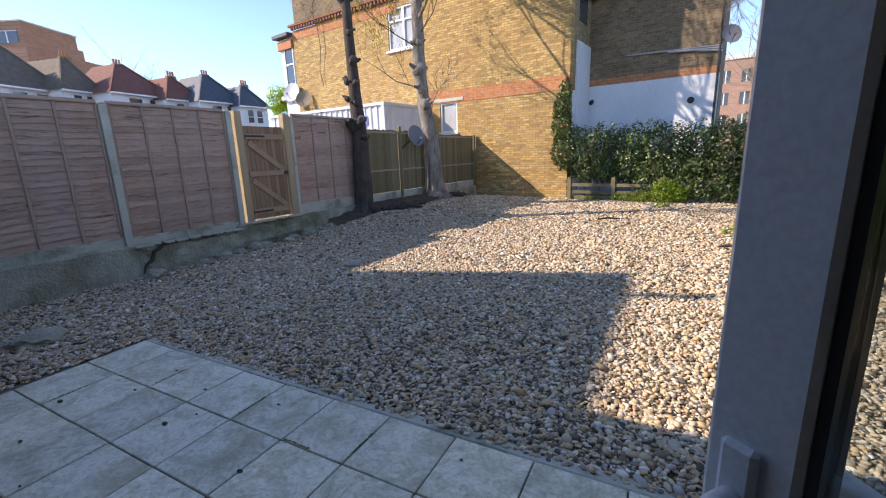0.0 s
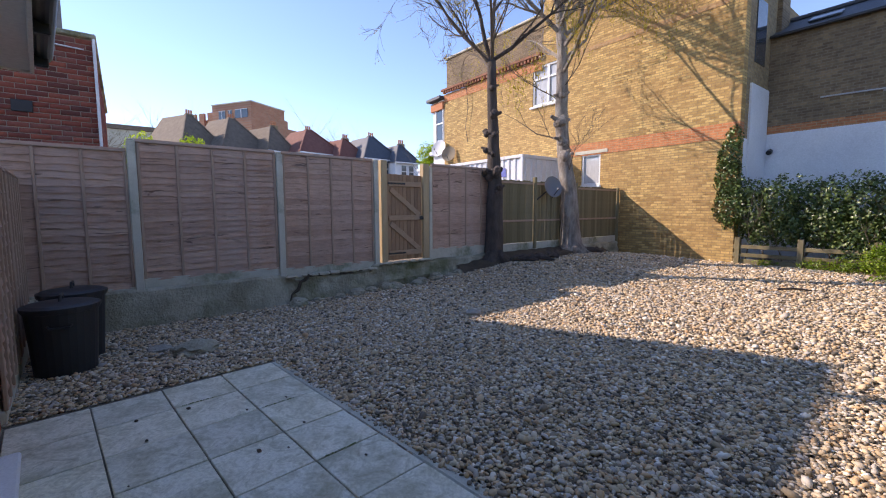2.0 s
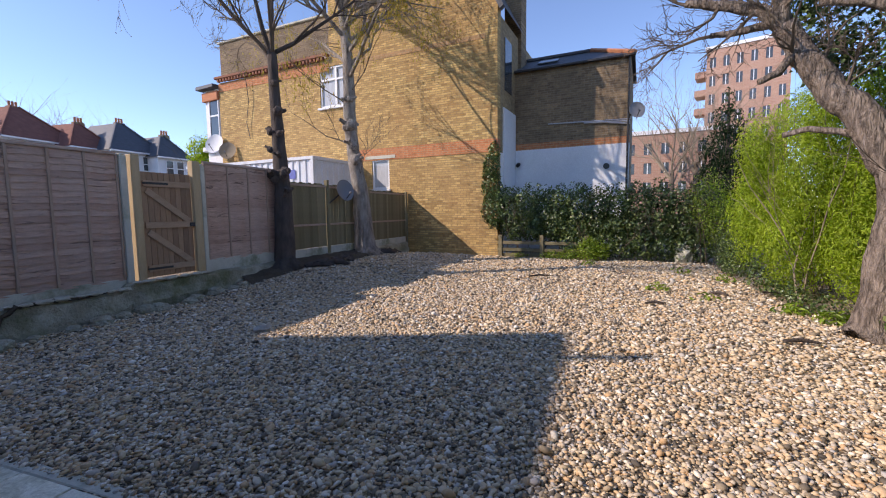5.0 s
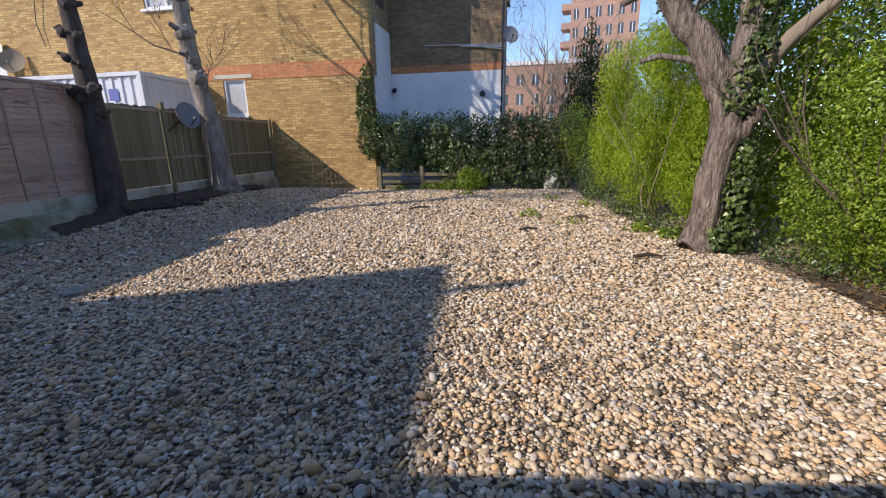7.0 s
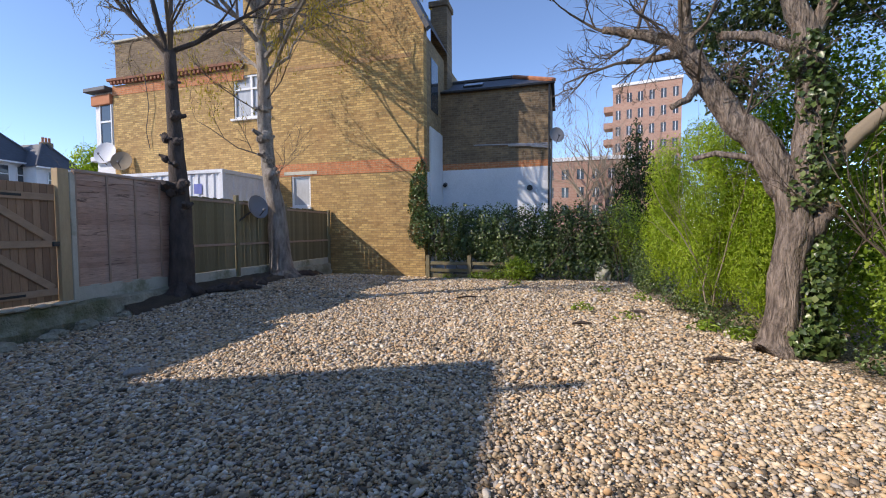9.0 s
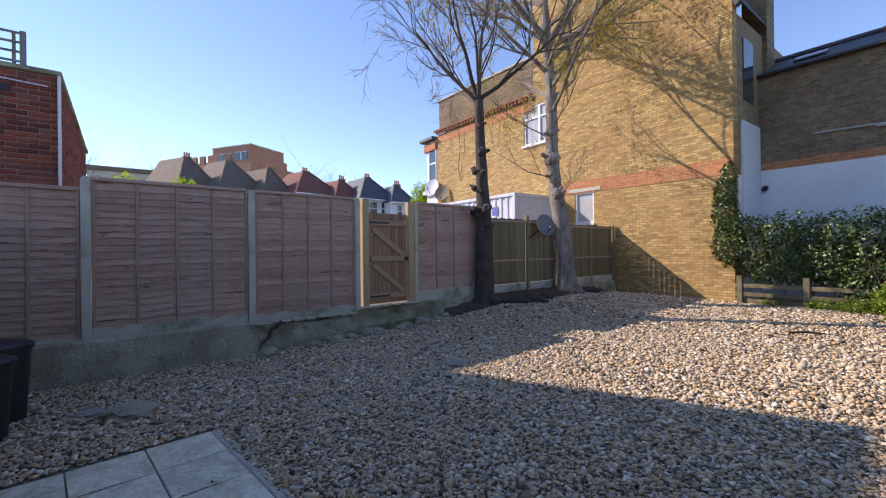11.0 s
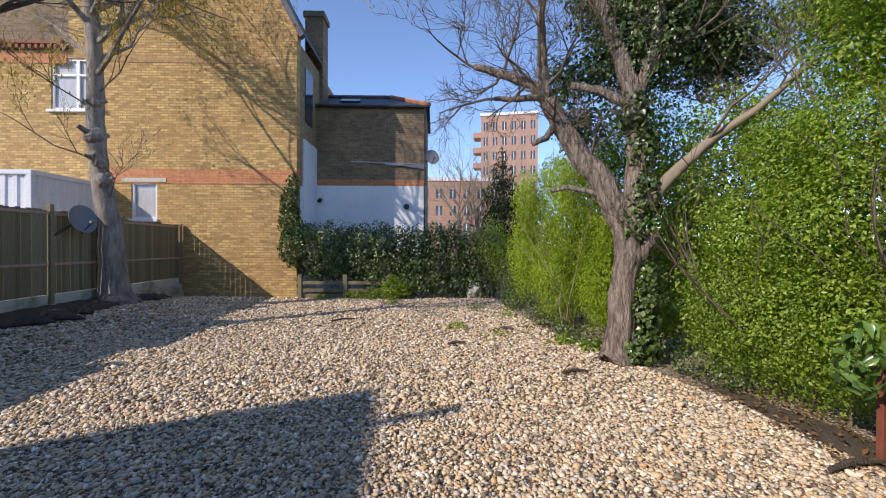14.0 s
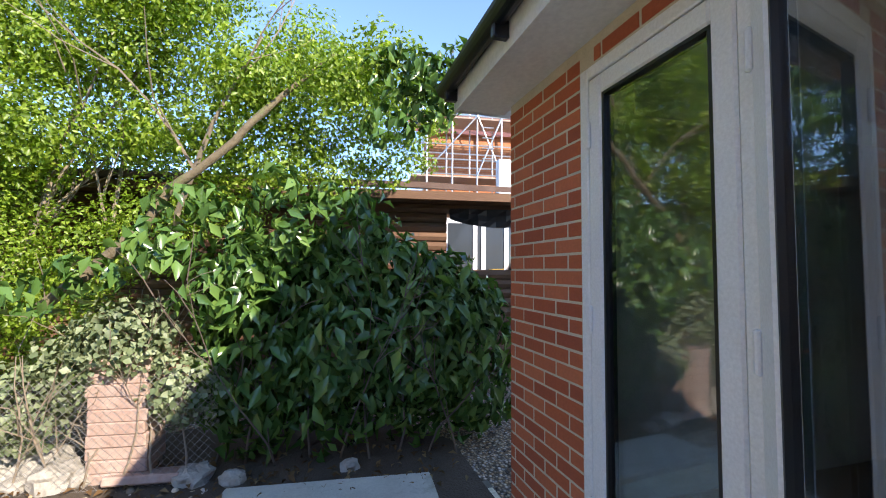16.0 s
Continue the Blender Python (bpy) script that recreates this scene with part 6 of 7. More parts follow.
shrub("ivy_clump", "grey-green ivy over the old pillar and wire fence", "ivy", [(3.3, 3.2, 0.95), (3.35, 3.5, 0.75), (3.35, 3.8, 0.5), (3.3, 2.8, 0.6)], [(0.25, 0.35, 0.3), (0.2, 0.3, 0.3), (0.2, 0.3, 0.35), (0.2, 0.3, 0.3)], 3400, 0.052, M_IVYPALE, 67, 0.85, 0.4, 0.4, [((3.2, 2.75 + 0.2 * k, 0), (0.05, 0.2 * math.sin(k * 2), 1), 0.9, 0.008) for k in range(6)], M_TWIG_PALE)
shrub("dark_boundary_hedge", "dark green overgrown hedge behind the old tree", "hedge", [(3.6, 7.6, 0.9), (3.7, 7.4, 2.0), (3.7, 8.2, 1.2), (3.8, 8.1, 2.4), (3.3, 8.3, 0.8), (4.0, 7.2, 3.2), (4.0, 8.6, 3.2), (3.5, 9.6, 2.0), (3.4, 10.6, 1.5), (3.2, 11.6, 1.2), (3.4, 9.0, 3.4), (3.3, 8.3, 3.9)], [(0.6, 0.7, 0.95), (0.6, 0.7, 0.9), (0.6, 0.7, 1.1), (0.6, 0.7, 0.9), (0.4, 0.5, 0.8), (0.6, 0.7, 0.7), (0.6, 0.8, 0.8), (0.6, 0.8, 1.6), (0.6, 0.8, 1.4), (0.7, 0.8, 1.2), (0.6, 0.6, 0.6), (0.7, 0.6, 0.6)], 34000, 0.06, M_PRIVET, 69, 0.7, 0.3, 0.3, [((3.1 + 0.12 * (k % 3), 7.3 + 0.5 * k, 0), (0.1 * math.sin(k), 0.15 * math.cos(k * 2), 1), 2.2, 0.018) for k in range(8)], M_TWIG)
shrub("low_ivy", "trailing ivy and weeds at the foot of the boundary", "ivy", [(3.05, 6.4, 0.15), (3.2, 5.9, 0.15), (2.75, 7.5, 0.15), (2.4, 8.2, 0.12), (2.2, 8.8, 0.15), (2.15, 9.6, 0.12), (2.1, 10.6, 0.2), (1.9, 11.8, 0.35), (2.0, 12.4, 0.5), (2.0, 13.0, 0.6)], [(0.3, 0.3, 0.25), (0.25, 0.3, 0.2), (0.3, 0.3, 0.3), (0.35, 0.3, 0.18), (0.25, 0.3, 0.25), (0.25, 0.4, 0.25), (0.3, 0.4, 0.35), (0.3, 0.5, 0.5), (0.4, 0.5, 0.6), (0.4, 0.4, 0.6)], 7000, 0.05, M_IVY, 68, 0.7, 0.4, 0.2)

# ivy hedge across the end, on a post and rail fence
hedge_c = [(-3.9 + 0.55 * k, 14.35, 1.45 + 0.06 * math.sin(k * 1.9)) for k in range(11)] + [(-3.6 + 0.6 * k, 14.25, 0.95) for k in range(10)] + [(-1.9 + 0.5 * k, 14.15, 0.45) for k in range(8)] + [(-4.05, 14.1, 1.9)]
hedge_r = [(0.5, 0.55, 0.85)] * 11 + [(0.5, 0.5, 0.5)] * 10 + [(0.45, 0.45, 0.5)] * 8 + [(0.3, 0.3, 0.4)]
shrub("ivy_hedge", "thick dark glossy ivy hedge smothering the end fence", "hedge", hedge_c, hedge_r, 36000, 0.08, M_IVY, 70, 0.8, 0.5, 0.35, [((-3.9 + 0.42 * k, 13.98 + 0.05 * math.sin(k * 2.1), 0), (0.25 * math.sin(k * 1.7), 0.05, 1), 1.3, 0.016) for k in range(15)], M_TWIG, lumps=1.3)
shrub("house_ivy", "column of ivy climbing the house corner", "ivy", [(-4.35, 14.0, 1.6), (-4.4, 14.0, 2.3), (-4.4, 13.98, 2.9), (-4.3, 14.0, 3.4)], [(0.38, 0.14, 0.7), (0.36, 0.13, 0.6), (0.3, 0.12, 0.5), (0.22, 0.1, 0.35)], 4200, 0.07, M_IVY, 71, 0.85, 0.5, 0.5)
shrub("low_plants", "low leafy green plants under the ivy hedge", "plants", [(-2.4, 13.75, 0.12), (-1.8, 13.7, 0.15), (-1.3, 13.6, 0.35), (-0.95, 13.7, 0.3), (-3.4, 13.8, 0.08)], [(0.4, 0.2, 0.15), (0.4, 0.25, 0.2), (0.35, 0.3, 0.4), (0.25, 0.3, 0.3), (0.3, 0.2, 0.1)], 2600, 0.06, M_PRIVET, 72, 0.55, 0.2, 0.2)
shrub("twiggy_shrub", "thin twiggy shrub at the corner of the hedge", "shrub", [(1.7, 13.9, 1.6), (1.9, 13.6, 1.1)], [(0.6, 0.5, 0.9), (0.5, 0.5, 0.8)], 3200, 0.06, M_PRIVET, 73, 0.5, 0.3, 0.2, [((1.5 + 0.12 * k, 13.6, 0), (0.3 * math.sin(k), 0.2, 1), 2.2, 0.014) for k in range(6)])
con = shrub("conifer", "dark conifer behind the hedge", "tree", [(2.7, 17.0, 1.2), (2.6, 17.0, 2.3), (2.5, 17.0, 3.3), (2.45, 17.0, 4.2), (2.43, 17.0, 4.8)], [(1.2, 1.0, 1.2), (1.1, 1.0, 1.0), (0.85, 0.8, 0.8), (0.5, 0.5, 0.6), (0.22, 0.22, 0.5)], 9000, 0.14, M_CONIFER, 74, 0.3, 0.6, 0.3)
part("trunk", tube([(2.6, 17, 0), (2.5, 17, 3), (2.43, 17, 5.2)], [0.12, 0.08, 0.02], 8), M_BARK_DARK, con)
pl = empty("post_and_rail_fence", Matrix.Translation((0, 0, 0)), "low weathered timber post and rail fence under the hedge", "fence")
for x in (-4.05, -2.72, -1.4):
    part("post", box(x - 0.06, x + 0.06, 13.80, 13.92, 0, 0.72, None, 0.008), M_OLDBOARD, pl)
for z in (0.20, 0.42):
    part("rail", box(-4.15, -1.35, 13.83, 13.87, z, z + 0.10, None, 0.006), M_OLDBOARD, pl)
part("gravel_plank", box(-4.15, -1.35, 13.872, 13.90, 0, 0.14, None, 0.006), M_OLDBOARD, pl)

# ---- boundary corner: wire fence, pillar, rubble, shed ----
wf = empty("wire_fence", Matrix.Translation((0, 0, 0)), "rusty chain-link fence on a red-brown steel post", "fence")
part("post", box(3.13, 3.18, 4.30, 4.35, 0, 0.71, None, 0.004), M_RUST, wf, "red-brown steel angle post")
bm = bmesh.new()
P0, P1 = Vector((3.16, 4.33, 0)), Vector((3.16, 2.55, 0))
L = (P1 - P0).length
dirw = (P1 - P0).normalized()
s = 0.055
for k in range(-14, int(L / s) + 1):
    for sg in (1, -1):
        a0 = k * s if sg > 0 else k * s + 0.75
        pts = []
        for j in range(16):
            h = 0.05 * j
            a = a0 + sg * h
            if 0 <= a <= L:
                zz = 0.02 + h - 0.06 * math.sin(a / L * 3.1)
                pts.append(P0 + dirw * a + Vector((0.006 * ((j + k) % 2), 0, max(0.02, zz))))
        if len(pts) > 1:
            add_tube(bm, pts, 0.0013, 3, cap=False)
part("mesh", bm, plain("weathered_wire", (0.22, 0.21, 0.2), 0.6), wf, "galvanised diamond wire mesh")
pil = empty("brick_pillar", Matrix.Translation((3.24, 3.02, 0)), "broken pinkish rendered brick pillar with ivy on top", "pillar")
rng = random.Random(8)
bm = bmesh.new()
n = 10
for i in range(n):
    z0, z1 = i * 0.082, i * 0.082 + 0.0815
    add_box(bm, rng.uniform(-0.01, 0.01), 0.28, rng.uniform(-0.01, 0.01), 0.36 + rng.uniform(-0.015, 0.01), z0, z1, None, 0.008)
M_PINK = mottled("flaking_render", (0.34, 0.20, 0.15), (0.56, 0.44, 0.37), 4, 40, 0.92, 0.6, dist=0.01, stain=(0.40, 0.22, 0.15))
part("shaft", bm, M_PINK, pil)
part("fallen_slab", box(-0.12, 0.16, -0.25, 0.2, 0.02, 0.075, Matrix.Rotation(radians(14), 4, "Y"), 0.01), M_PINK, pil)


def rock(x, y, r, seed, label, cat, mat, squash=0.7, group=""):
    rr = random.Random(seed)
    bm = bmesh.new()
    bmesh.ops.create_icosphere(bm, subdivisions=3, radius=r)
    o = Vector((seed * 3.7, seed * 1.3, 0))
    for v in bm.verts:
        d = v.co.normalized()
        k = 1 + 0.32 * noise.noise(d * 1.6 + o) + 0.12 * noise.noise(d * 4.5 + o)
        q = Vector((round(d.x * 2.2) / 2.2, round(d.y * 2.2) / 2.2, round(d.z * 2.2) / 2.2))
        v.co = (d * 0.65 + q * 0.35) * r * k
        v.co.z *= squash
    ob = thing("rock", bm, mat, label, cat, group)
    ob.location = (x, y, ground_z(x, y) + r * squash * 0.55)
    ob.rotation_euler = (0, 0, rr.uniform(0, 6))
    return ob


for k, (x, y, r) in enumerate(((3.36, 4.15, 0.13), (3.3, 3.95, 0.12), (3.42, 3.72, 0.17), (3.28, 3.55, 0.15), (3.45, 3.98, 0.14), (3.25, 3.75, 0.09), (3.3, 3.4, 0.10), (3.2, 2.7, 0.11), (3.15, 2.45, 0.08), (3.22, 1.7, 0.07))):
    rock(x, y, r, k + 1, "pale broken lump of rubble stone", "stone", M_STONE, 0.75, "rubble stones by the wire fence")
rock(-5.0, 1.25, 0.22, 30, "flat yellowish rock lying in the gravel", "stone", M_OLDWALL, 0.32)
rock(-5.35, 0.95, 0.11, 31, "small pale flat stone in the gravel", "stone", M_STONE, 0.35)
rock(1.12, 14.05, 0.22, 32, "grey upright stone beside the hedge", "stone", M_CONCRETE, 1.5)
rock(-4.25, 4.55, 0.10, 33, "small pale stone lying in the gravel", "stone", M_STONE, 0.5)
for k in range(12):
    y = 2.95 + 0.33 * k + rng.uniform(-0.1, 0.1)
    rock(fence_x(y) + 0.32 + rng.uniform(-0.05, 0.08), y, rng.uniform(0.07, 0.16), 60 + k, "crumbled lump fallen from the old wall", "stone", M_OLDWALL, 0.6, "lumps fallen from the wall")

# rough concrete pad at the end of the paving
bm = box(2.56, 3.02, 1.15, 2.46, -0.05, 0.052, None, 0.012)
for v in bm.verts:
    v.co.x += 0.05 * noise.noise(v.co * 2.1)
    v.co.y += 0.06 * noise.noise(v.co * 1.7 + Vector((4, 0, 0)))
thing("concrete_pad", bm, M_CONCRETE, "worn grey concrete pad beside the earth bed", "concrete pad", kind="structure")
# bare earth in front of the laurel
bm = bmesh.new()
ring = [(2.65, 0.80), (3.6, 0.9), (4.2, 1.5), (4.2, 3.0), (3.5, 4.6), (3.25, 5.6), (3.0, 6.2), (3.0, 5.2), (3.05, 4.4), (3.0, 3.4), (2.95, 2.7)]
vs = [bm.verts.new((x, y, ground_z(x, y) + 0.022)) for x, y in ring]
bm.faces.new(vs)
bmesh.ops.triangulate(bm, faces=bm.faces)
bmesh.ops.subdivide_edges(bm, edges=bm.edges, cuts=3)
for v in bm.verts:
    v.co.z += 0.012 * noise.noise(v.co * 5)
thing("earth_bed", bm, M_EARTH, "bare dark earth under the boundary shrubs", "soil", kind="structure")
fallen_c = np.stack([np.random.default_rng(5).uniform(2.85, 3.5, 500), np.random.default_rng(6).uniform(0.9, 6.0, 500), np.full(500, 0.045)], 1)
M_DEAD = leaf_material("dead_leaf", [(0.0, (0.09, 0.05, 0.025)), (0.6, (0.17, 0.10, 0.05)), (1.0, (0.28, 0.2, 0.11))], 0.9, 0.1, 0.1)
tagged(leaf_cloud("fallen_leaves", fallen_c, np.random.default_rng(7).normal(size=(500, 3)) * 0.35 + np.array([0, 0, 1.0]), np.random.default_rng(8).uniform(0.03, 0.08, 500), M_DEAD, 0.5, 0, 9), "scattered brown dead leaves on the earth", "leaves", kind="stuff")

for k, (x, y, a, L) in enumerate(((1.66, 6.42, 0.15, 0.34), (0.3, 7.9, 0.3, 0.3), (-1.9, 9.9, 0.6, 0.5), (2.2, 8.5, -0.2, 0.45), (2.1, 9.5, 0.1, 0.3), (2.9, 4.2, 0.2, 0.5), (1.3, 9.2, -0.5, 0.25))):
    ob = thing("fallen_stick", tube([(0, 0, 0.03), (L * 0.5, 0.03, 0.045), (L, 0, 0.03)], [0.018, 0.024, 0.012], 7, 0.2, rng), M_BARK_DARK, "short dark stick lying on the gravel", "stick", "fallen sticks")
    ob.matrix_world = Matrix.Translation((x - L / 2, y, ground_z(x, y) + 0.02)) @ Matrix.Rotation(a, 4, "Z")
for k, (x, y, n) in enumerate(((0.35, 9.3, 60), (2.0, 8.1, 120), (2.3, 7.7, 120), (1.6, 10.8, 60), (-1.2, 12.6, 50), (0.9, 11.7, 40), (1.0, 8.6, 25))):
    pts, nv = cloud([(x, y, 0.05)], [(0.22, 0.2, 0.12)], n, 300 + k, 0.1)
    tagged(leaf_cloud("weed_clump", pts, nv, np.random.default_rng(k).uniform(0.06, 0.14, len(pts)), M_PRIVET, 0.28, -0.3, k), "small green weed growing through the gravel", "weed", "weeds in the gravel", "stuff")

# log-boarded shed with a sagging felt roof
shed = empty("garden_shed", Matrix.Translation((5.6, 0, 0)), "brown log-boarded shed with a mossy sagging felt roof", "shed")
for k in range(19):
    z = 0.05 + k * 0.125
    hole = 1.32 < z < 2.1
    for y0, y1 in (((0.58, 6.0),) if hole else ((-0.9, 6.0),)):
        part("log_board", cylinder((0.06, y0, z + 0.06), (0.06, y1, z + 0.06), 0.068, 8), M_SHED, shed)
part("roof", solid([[(-0.45, y, 2.40 + 0.02 * math.sin(y * 1.5)) for y in (-1.2, 1, 3, 6.3)] + [(2.6, 6.3, 3.0), (2.6, -1.2, 3.0)],
     [(-0.45, y, 2.47 + 0.02 * math.sin(y * 1.5)) for y in (-1.2, 1, 3, 6.3)] + [(2.6, 6.3, 3.08), (2.6, -1.2, 3.08)]]
     + [[(-0.45, a, 2.40 + 0.02 * math.sin(a * 1.5)), (-0.45, b, 2.40 + 0.02 * math.sin(b * 1.5)), (-0.45, b, 2.47 + 0.02 * math.sin(b * 1.5)), (-0.45, a, 2.47 + 0.02 * math.sin(a * 1.5))] for a, b in ((-1.2, 1), (1, 3), (3, 6.3))]), M_FELT, shed, "brown roofing felt")
part("fascia_board", box(-0.43, -0.40, -1.2, 6.3, 2.28, 2.39, None, 0.004), M_SHED, shed)
part("back_wall", box(2.3, 2.4, 0.9, 6.0, 0, 2.4), M_SHED, shed)
bm = bmesh.new()
rows = []
for i in range(11):
    y = -0.75 + 1.3 * i / 10
    sag = 0.10 * math.sin(math.pi * i / 10)
    rows.append([bm.verts.new((-0.03 - 0.03 * math.sin(i * 1.7 + j), y, 2.24 - 0.05 * j - sag * (j / 3))) for j in range(4)])
for a, b in zip(rows, rows[1:]):
    for j in range(3):
        bm.faces.new((a[j], a[j + 1], b[j + 1], b[j]))
part("tarpaulin", bm, M_BLACK, shed, "sagging dark tarpaulin")
# white doors of the house seen beyond the shed opening
fh = empty("far_white_doors", Matrix.Translation((9.5, 0, 0)), "white glazed doors of a house seen past the shed", "door")
for y in (-2.3, -1.75, -1.55, -1.0, -0.8, -0.1, 0.55):
    part("stile", box(0, 0.06, y - 0.05, y + 0.05, 0, 2.6), M_WHITE, fh)
part("glass", box(0.03, 0.04, -2.3, 0.6, 0.2, 2.5), M_DARKGLASS, fh)
part("wall", box(0.07, 0.3, -6, 3, 0, 2.62), M_RENDER, fh)
for y0, y1, z in ((-1.4, -1.1, 1.45), (-1.9, -1.65, 1.6)):
    part("yellow_tub", box(-0.3, -0.05, y0, y1, 0, z, None, 0.02), plain("yellow_plastic", (0.5, 0.28, 0.03), 0.5), fh)

# scaffolded brick house beyond
sc = empty("scaffolded_house", Matrix.Translation((0, 0, 0)), "brick house wrapped in galvanised scaffolding and boards", "house")
part("wall", box(15.4, 17, -9, -0.5, 0, 6.6), M_REDBAND, sc)
part("white_wall", box(11.5, 11.8, -9, -2.0, 0, 4.6), M_RENDER, sc)
part("roof", solid([[(15.2, -9, 6.5), (15.2, 0.2, 6.5), (18, 0.2, 8.3), (18, -9, 8.3)]]), M_TILE_RED, sc)
for k in range(7):
    y = -0.2 - 0.85 * k
    for x in (13.6, 14.7):
        part("standard", cylinder((x, y, 0), (x, y, 8.6 + 0.7 * ((k * 3) % 3)), 0.028, 6), M_STEEL, sc)
for z in (4.6, 5.1, 5.6, 6.6, 7.1, 7.6):
    for x in (13.6, 14.7):
        part("ledger", cylinder((x, 0.2, z), (x, -6, z), 0.026, 6), M_STEEL, sc)
for y0, z0, y1, z1 in ((-1.9, 4.6, -2.75, 6.6), (-2.75, 4.6, -1.9, 6.6), (-0.2, 4.7, -1.9, 6.6), (-3.6, 6.6, -2.75, 8.4)):
    part("brace", cylinder((13.55, y0, z0), (13.55, y1, z1), 0.026, 6), M_STEEL, sc)
for z in (4.5, 6.5):
    part("platform", box(13.6, 14.7, -6, 0.3, z, z + 0.05), M_BATTEN, sc)
for k in range(5):
    part("ladder_rung", cylinder((13.5, -2.05, 4.8 + 0.35 * k), (13.5, -2.45, 4.8 + 0.35 * k), 0.02, 6), M_STEEL, sc)

# ---- distance ----
rng = random.Random(14)
ROOFS = {"red": M_TILE_RED, "grey": M_TILE_GREY, "slate": M_SLATE}


def gable_house(x, y, base_w, depth, eaves, ridge, roof, label, turn=0.0, dormer=True):
    """A small terrace house: rendered wall, steep pyramid-ended roof, chimney with pots, white upper windows."""
    h = empty("terrace_house", Matrix.Translation((x, y, 0)) @ Matrix.Rotation(turn, 4, "Z"), label, "house", "terrace houses beyond the fence")
    w = base_w / 2
    part("wall", box(-depth, 0, -w, w, 0, eaves), M_RENDER, h)
    part("roof", solid([[(0.3, -w - 0.2, eaves - 0.05), (0.3, w + 0.2, eaves - 0.05), (-w * 0.9, w * 0.1, ridge), (-w * 0.9, -w * 0.1, ridge)],
         [(0.3, w + 0.2, eaves - 0.05), (-depth, w + 0.2, eaves - 0.05), (-depth, w * 0.1, ridge), (-w * 0.9, w * 0.1, ridge)],
         [(-depth, -w - 0.2, eaves - 0.05), (0.3, -w - 0.2, eaves - 0.05), (-w * 0.9, -w * 0.1, ridge), (-depth, -w * 0.1, ridge)],
         [(-w * 0.9, w * 0.1, ridge), (-depth, w * 0.1, ridge), (-depth, -w * 0.1, ridge), (-w * 0.9, -w * 0.1, ridge)]]), ROOFS[roof], h)
    c = part("chimney", box(-w * 1.4, -w * 1.4 + 0.45, w * 0.1, w * 0.1 + 0.75, ridge - 1.2, ridge + 0.25), M_STOCK_SHADED, h, "brick chimney stack")
    for k in range(3):
        part("chimney_pot", cylinder((-w * 1.4 + 0.22, w * 0.1 + 0.14 + 0.235 * k, ridge + 0.25), (-w * 1.4 + 0.22, w * 0.1 + 0.14 + 0.235 * k, ridge + 0.65), 0.085, 8), M_TERRACOTTA, c)
    part("hip_tiles", tube([(0.32, w + 0.2, eaves), (-w * 0.9, w * 0.1, ridge + 0.05)], 0.08, 5), ROOFS[roof], h)
    part("hip_tiles", tube([(0.32, -w - 0.2, eaves), (-w * 0.9, -w * 0.1, ridge + 0.05)], 0.08, 5), ROOFS[roof], h)
    part("gutter", box(0.28, 0.42, -w - 0.2, w + 0.2, eaves - 0.14, eaves - 0.02), M_WHITE, h)
    for yy in (-w * 0.5, w * 0.15):
        win = part("window", box(0, 0.05, yy, yy + w * 0.4, eaves - 1.5, eaves - 0.35), M_DARKGLASS, h)
        part("window_frame", box(0.052, 0.07, yy - 0.06, yy, eaves - 1.55, eaves - 0.3), M_WHITE, win)
        part("window_frame", box(0.052, 0.07, yy + w * 0.4, yy + w * 0.4 + 0.06, eaves - 1.55, eaves - 0.3), M_WHITE, win)
        part("window_frame", box(0.052, 0.07, yy, yy + w * 0.4, eaves - 1.0, eaves - 0.94), M_WHITE, win)
    return h


for x, y, w, e, r, roof, lab in ((-44.5, 7.0, 4.2, 7.3, 10.5, "grey", "white terrace house with a steep dark tiled gable"), (-44.0, 10.6, 5.0, 7.4, 10.6, "grey", "white terrace house with a brown hipped roof"), (-43.4, 13.6, 3.0, 7.4, 10.0, "grey", "white terrace house with a slatted gable front"),
                                 (-42.0, 17.4, 5.4, 7.3, 10.0, "red", "white terrace house with a dark red hipped roof"), (-41.0, 20.2, 3.4, 7.0, 9.1, "red", "white terrace house with a small red gable"), (-39.6, 22.9, 4.6, 6.9, 9.5, "slate", "white terrace house with a slate hipped roof"), (-38.4, 25.2, 3.0, 6.6, 8.6, "slate", "white terrace house with a slate gable")):
    gable_house(x, y, w, 5.5, e, r, roof, lab, math.atan2(1 - y, -x) + 0.62)
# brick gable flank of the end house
part("flank_gable", solid([[(-43.9, 5.9, 0), (-43.9, 5.9, 7.4), (-44.1, 6.2, 10.4), (-45.8, 6.3, 7.4), (-45.8, 6.3, 0)], [(-44.0, 6.05, 0), (-44.0, 6.05, 7.4), (-44.2, 6.35, 10.4), (-45.9, 6.45, 7.4), (-45.9, 6.45, 0)]]), M_STOCK_SHADED, bpy.data.objects["terrace_house"])


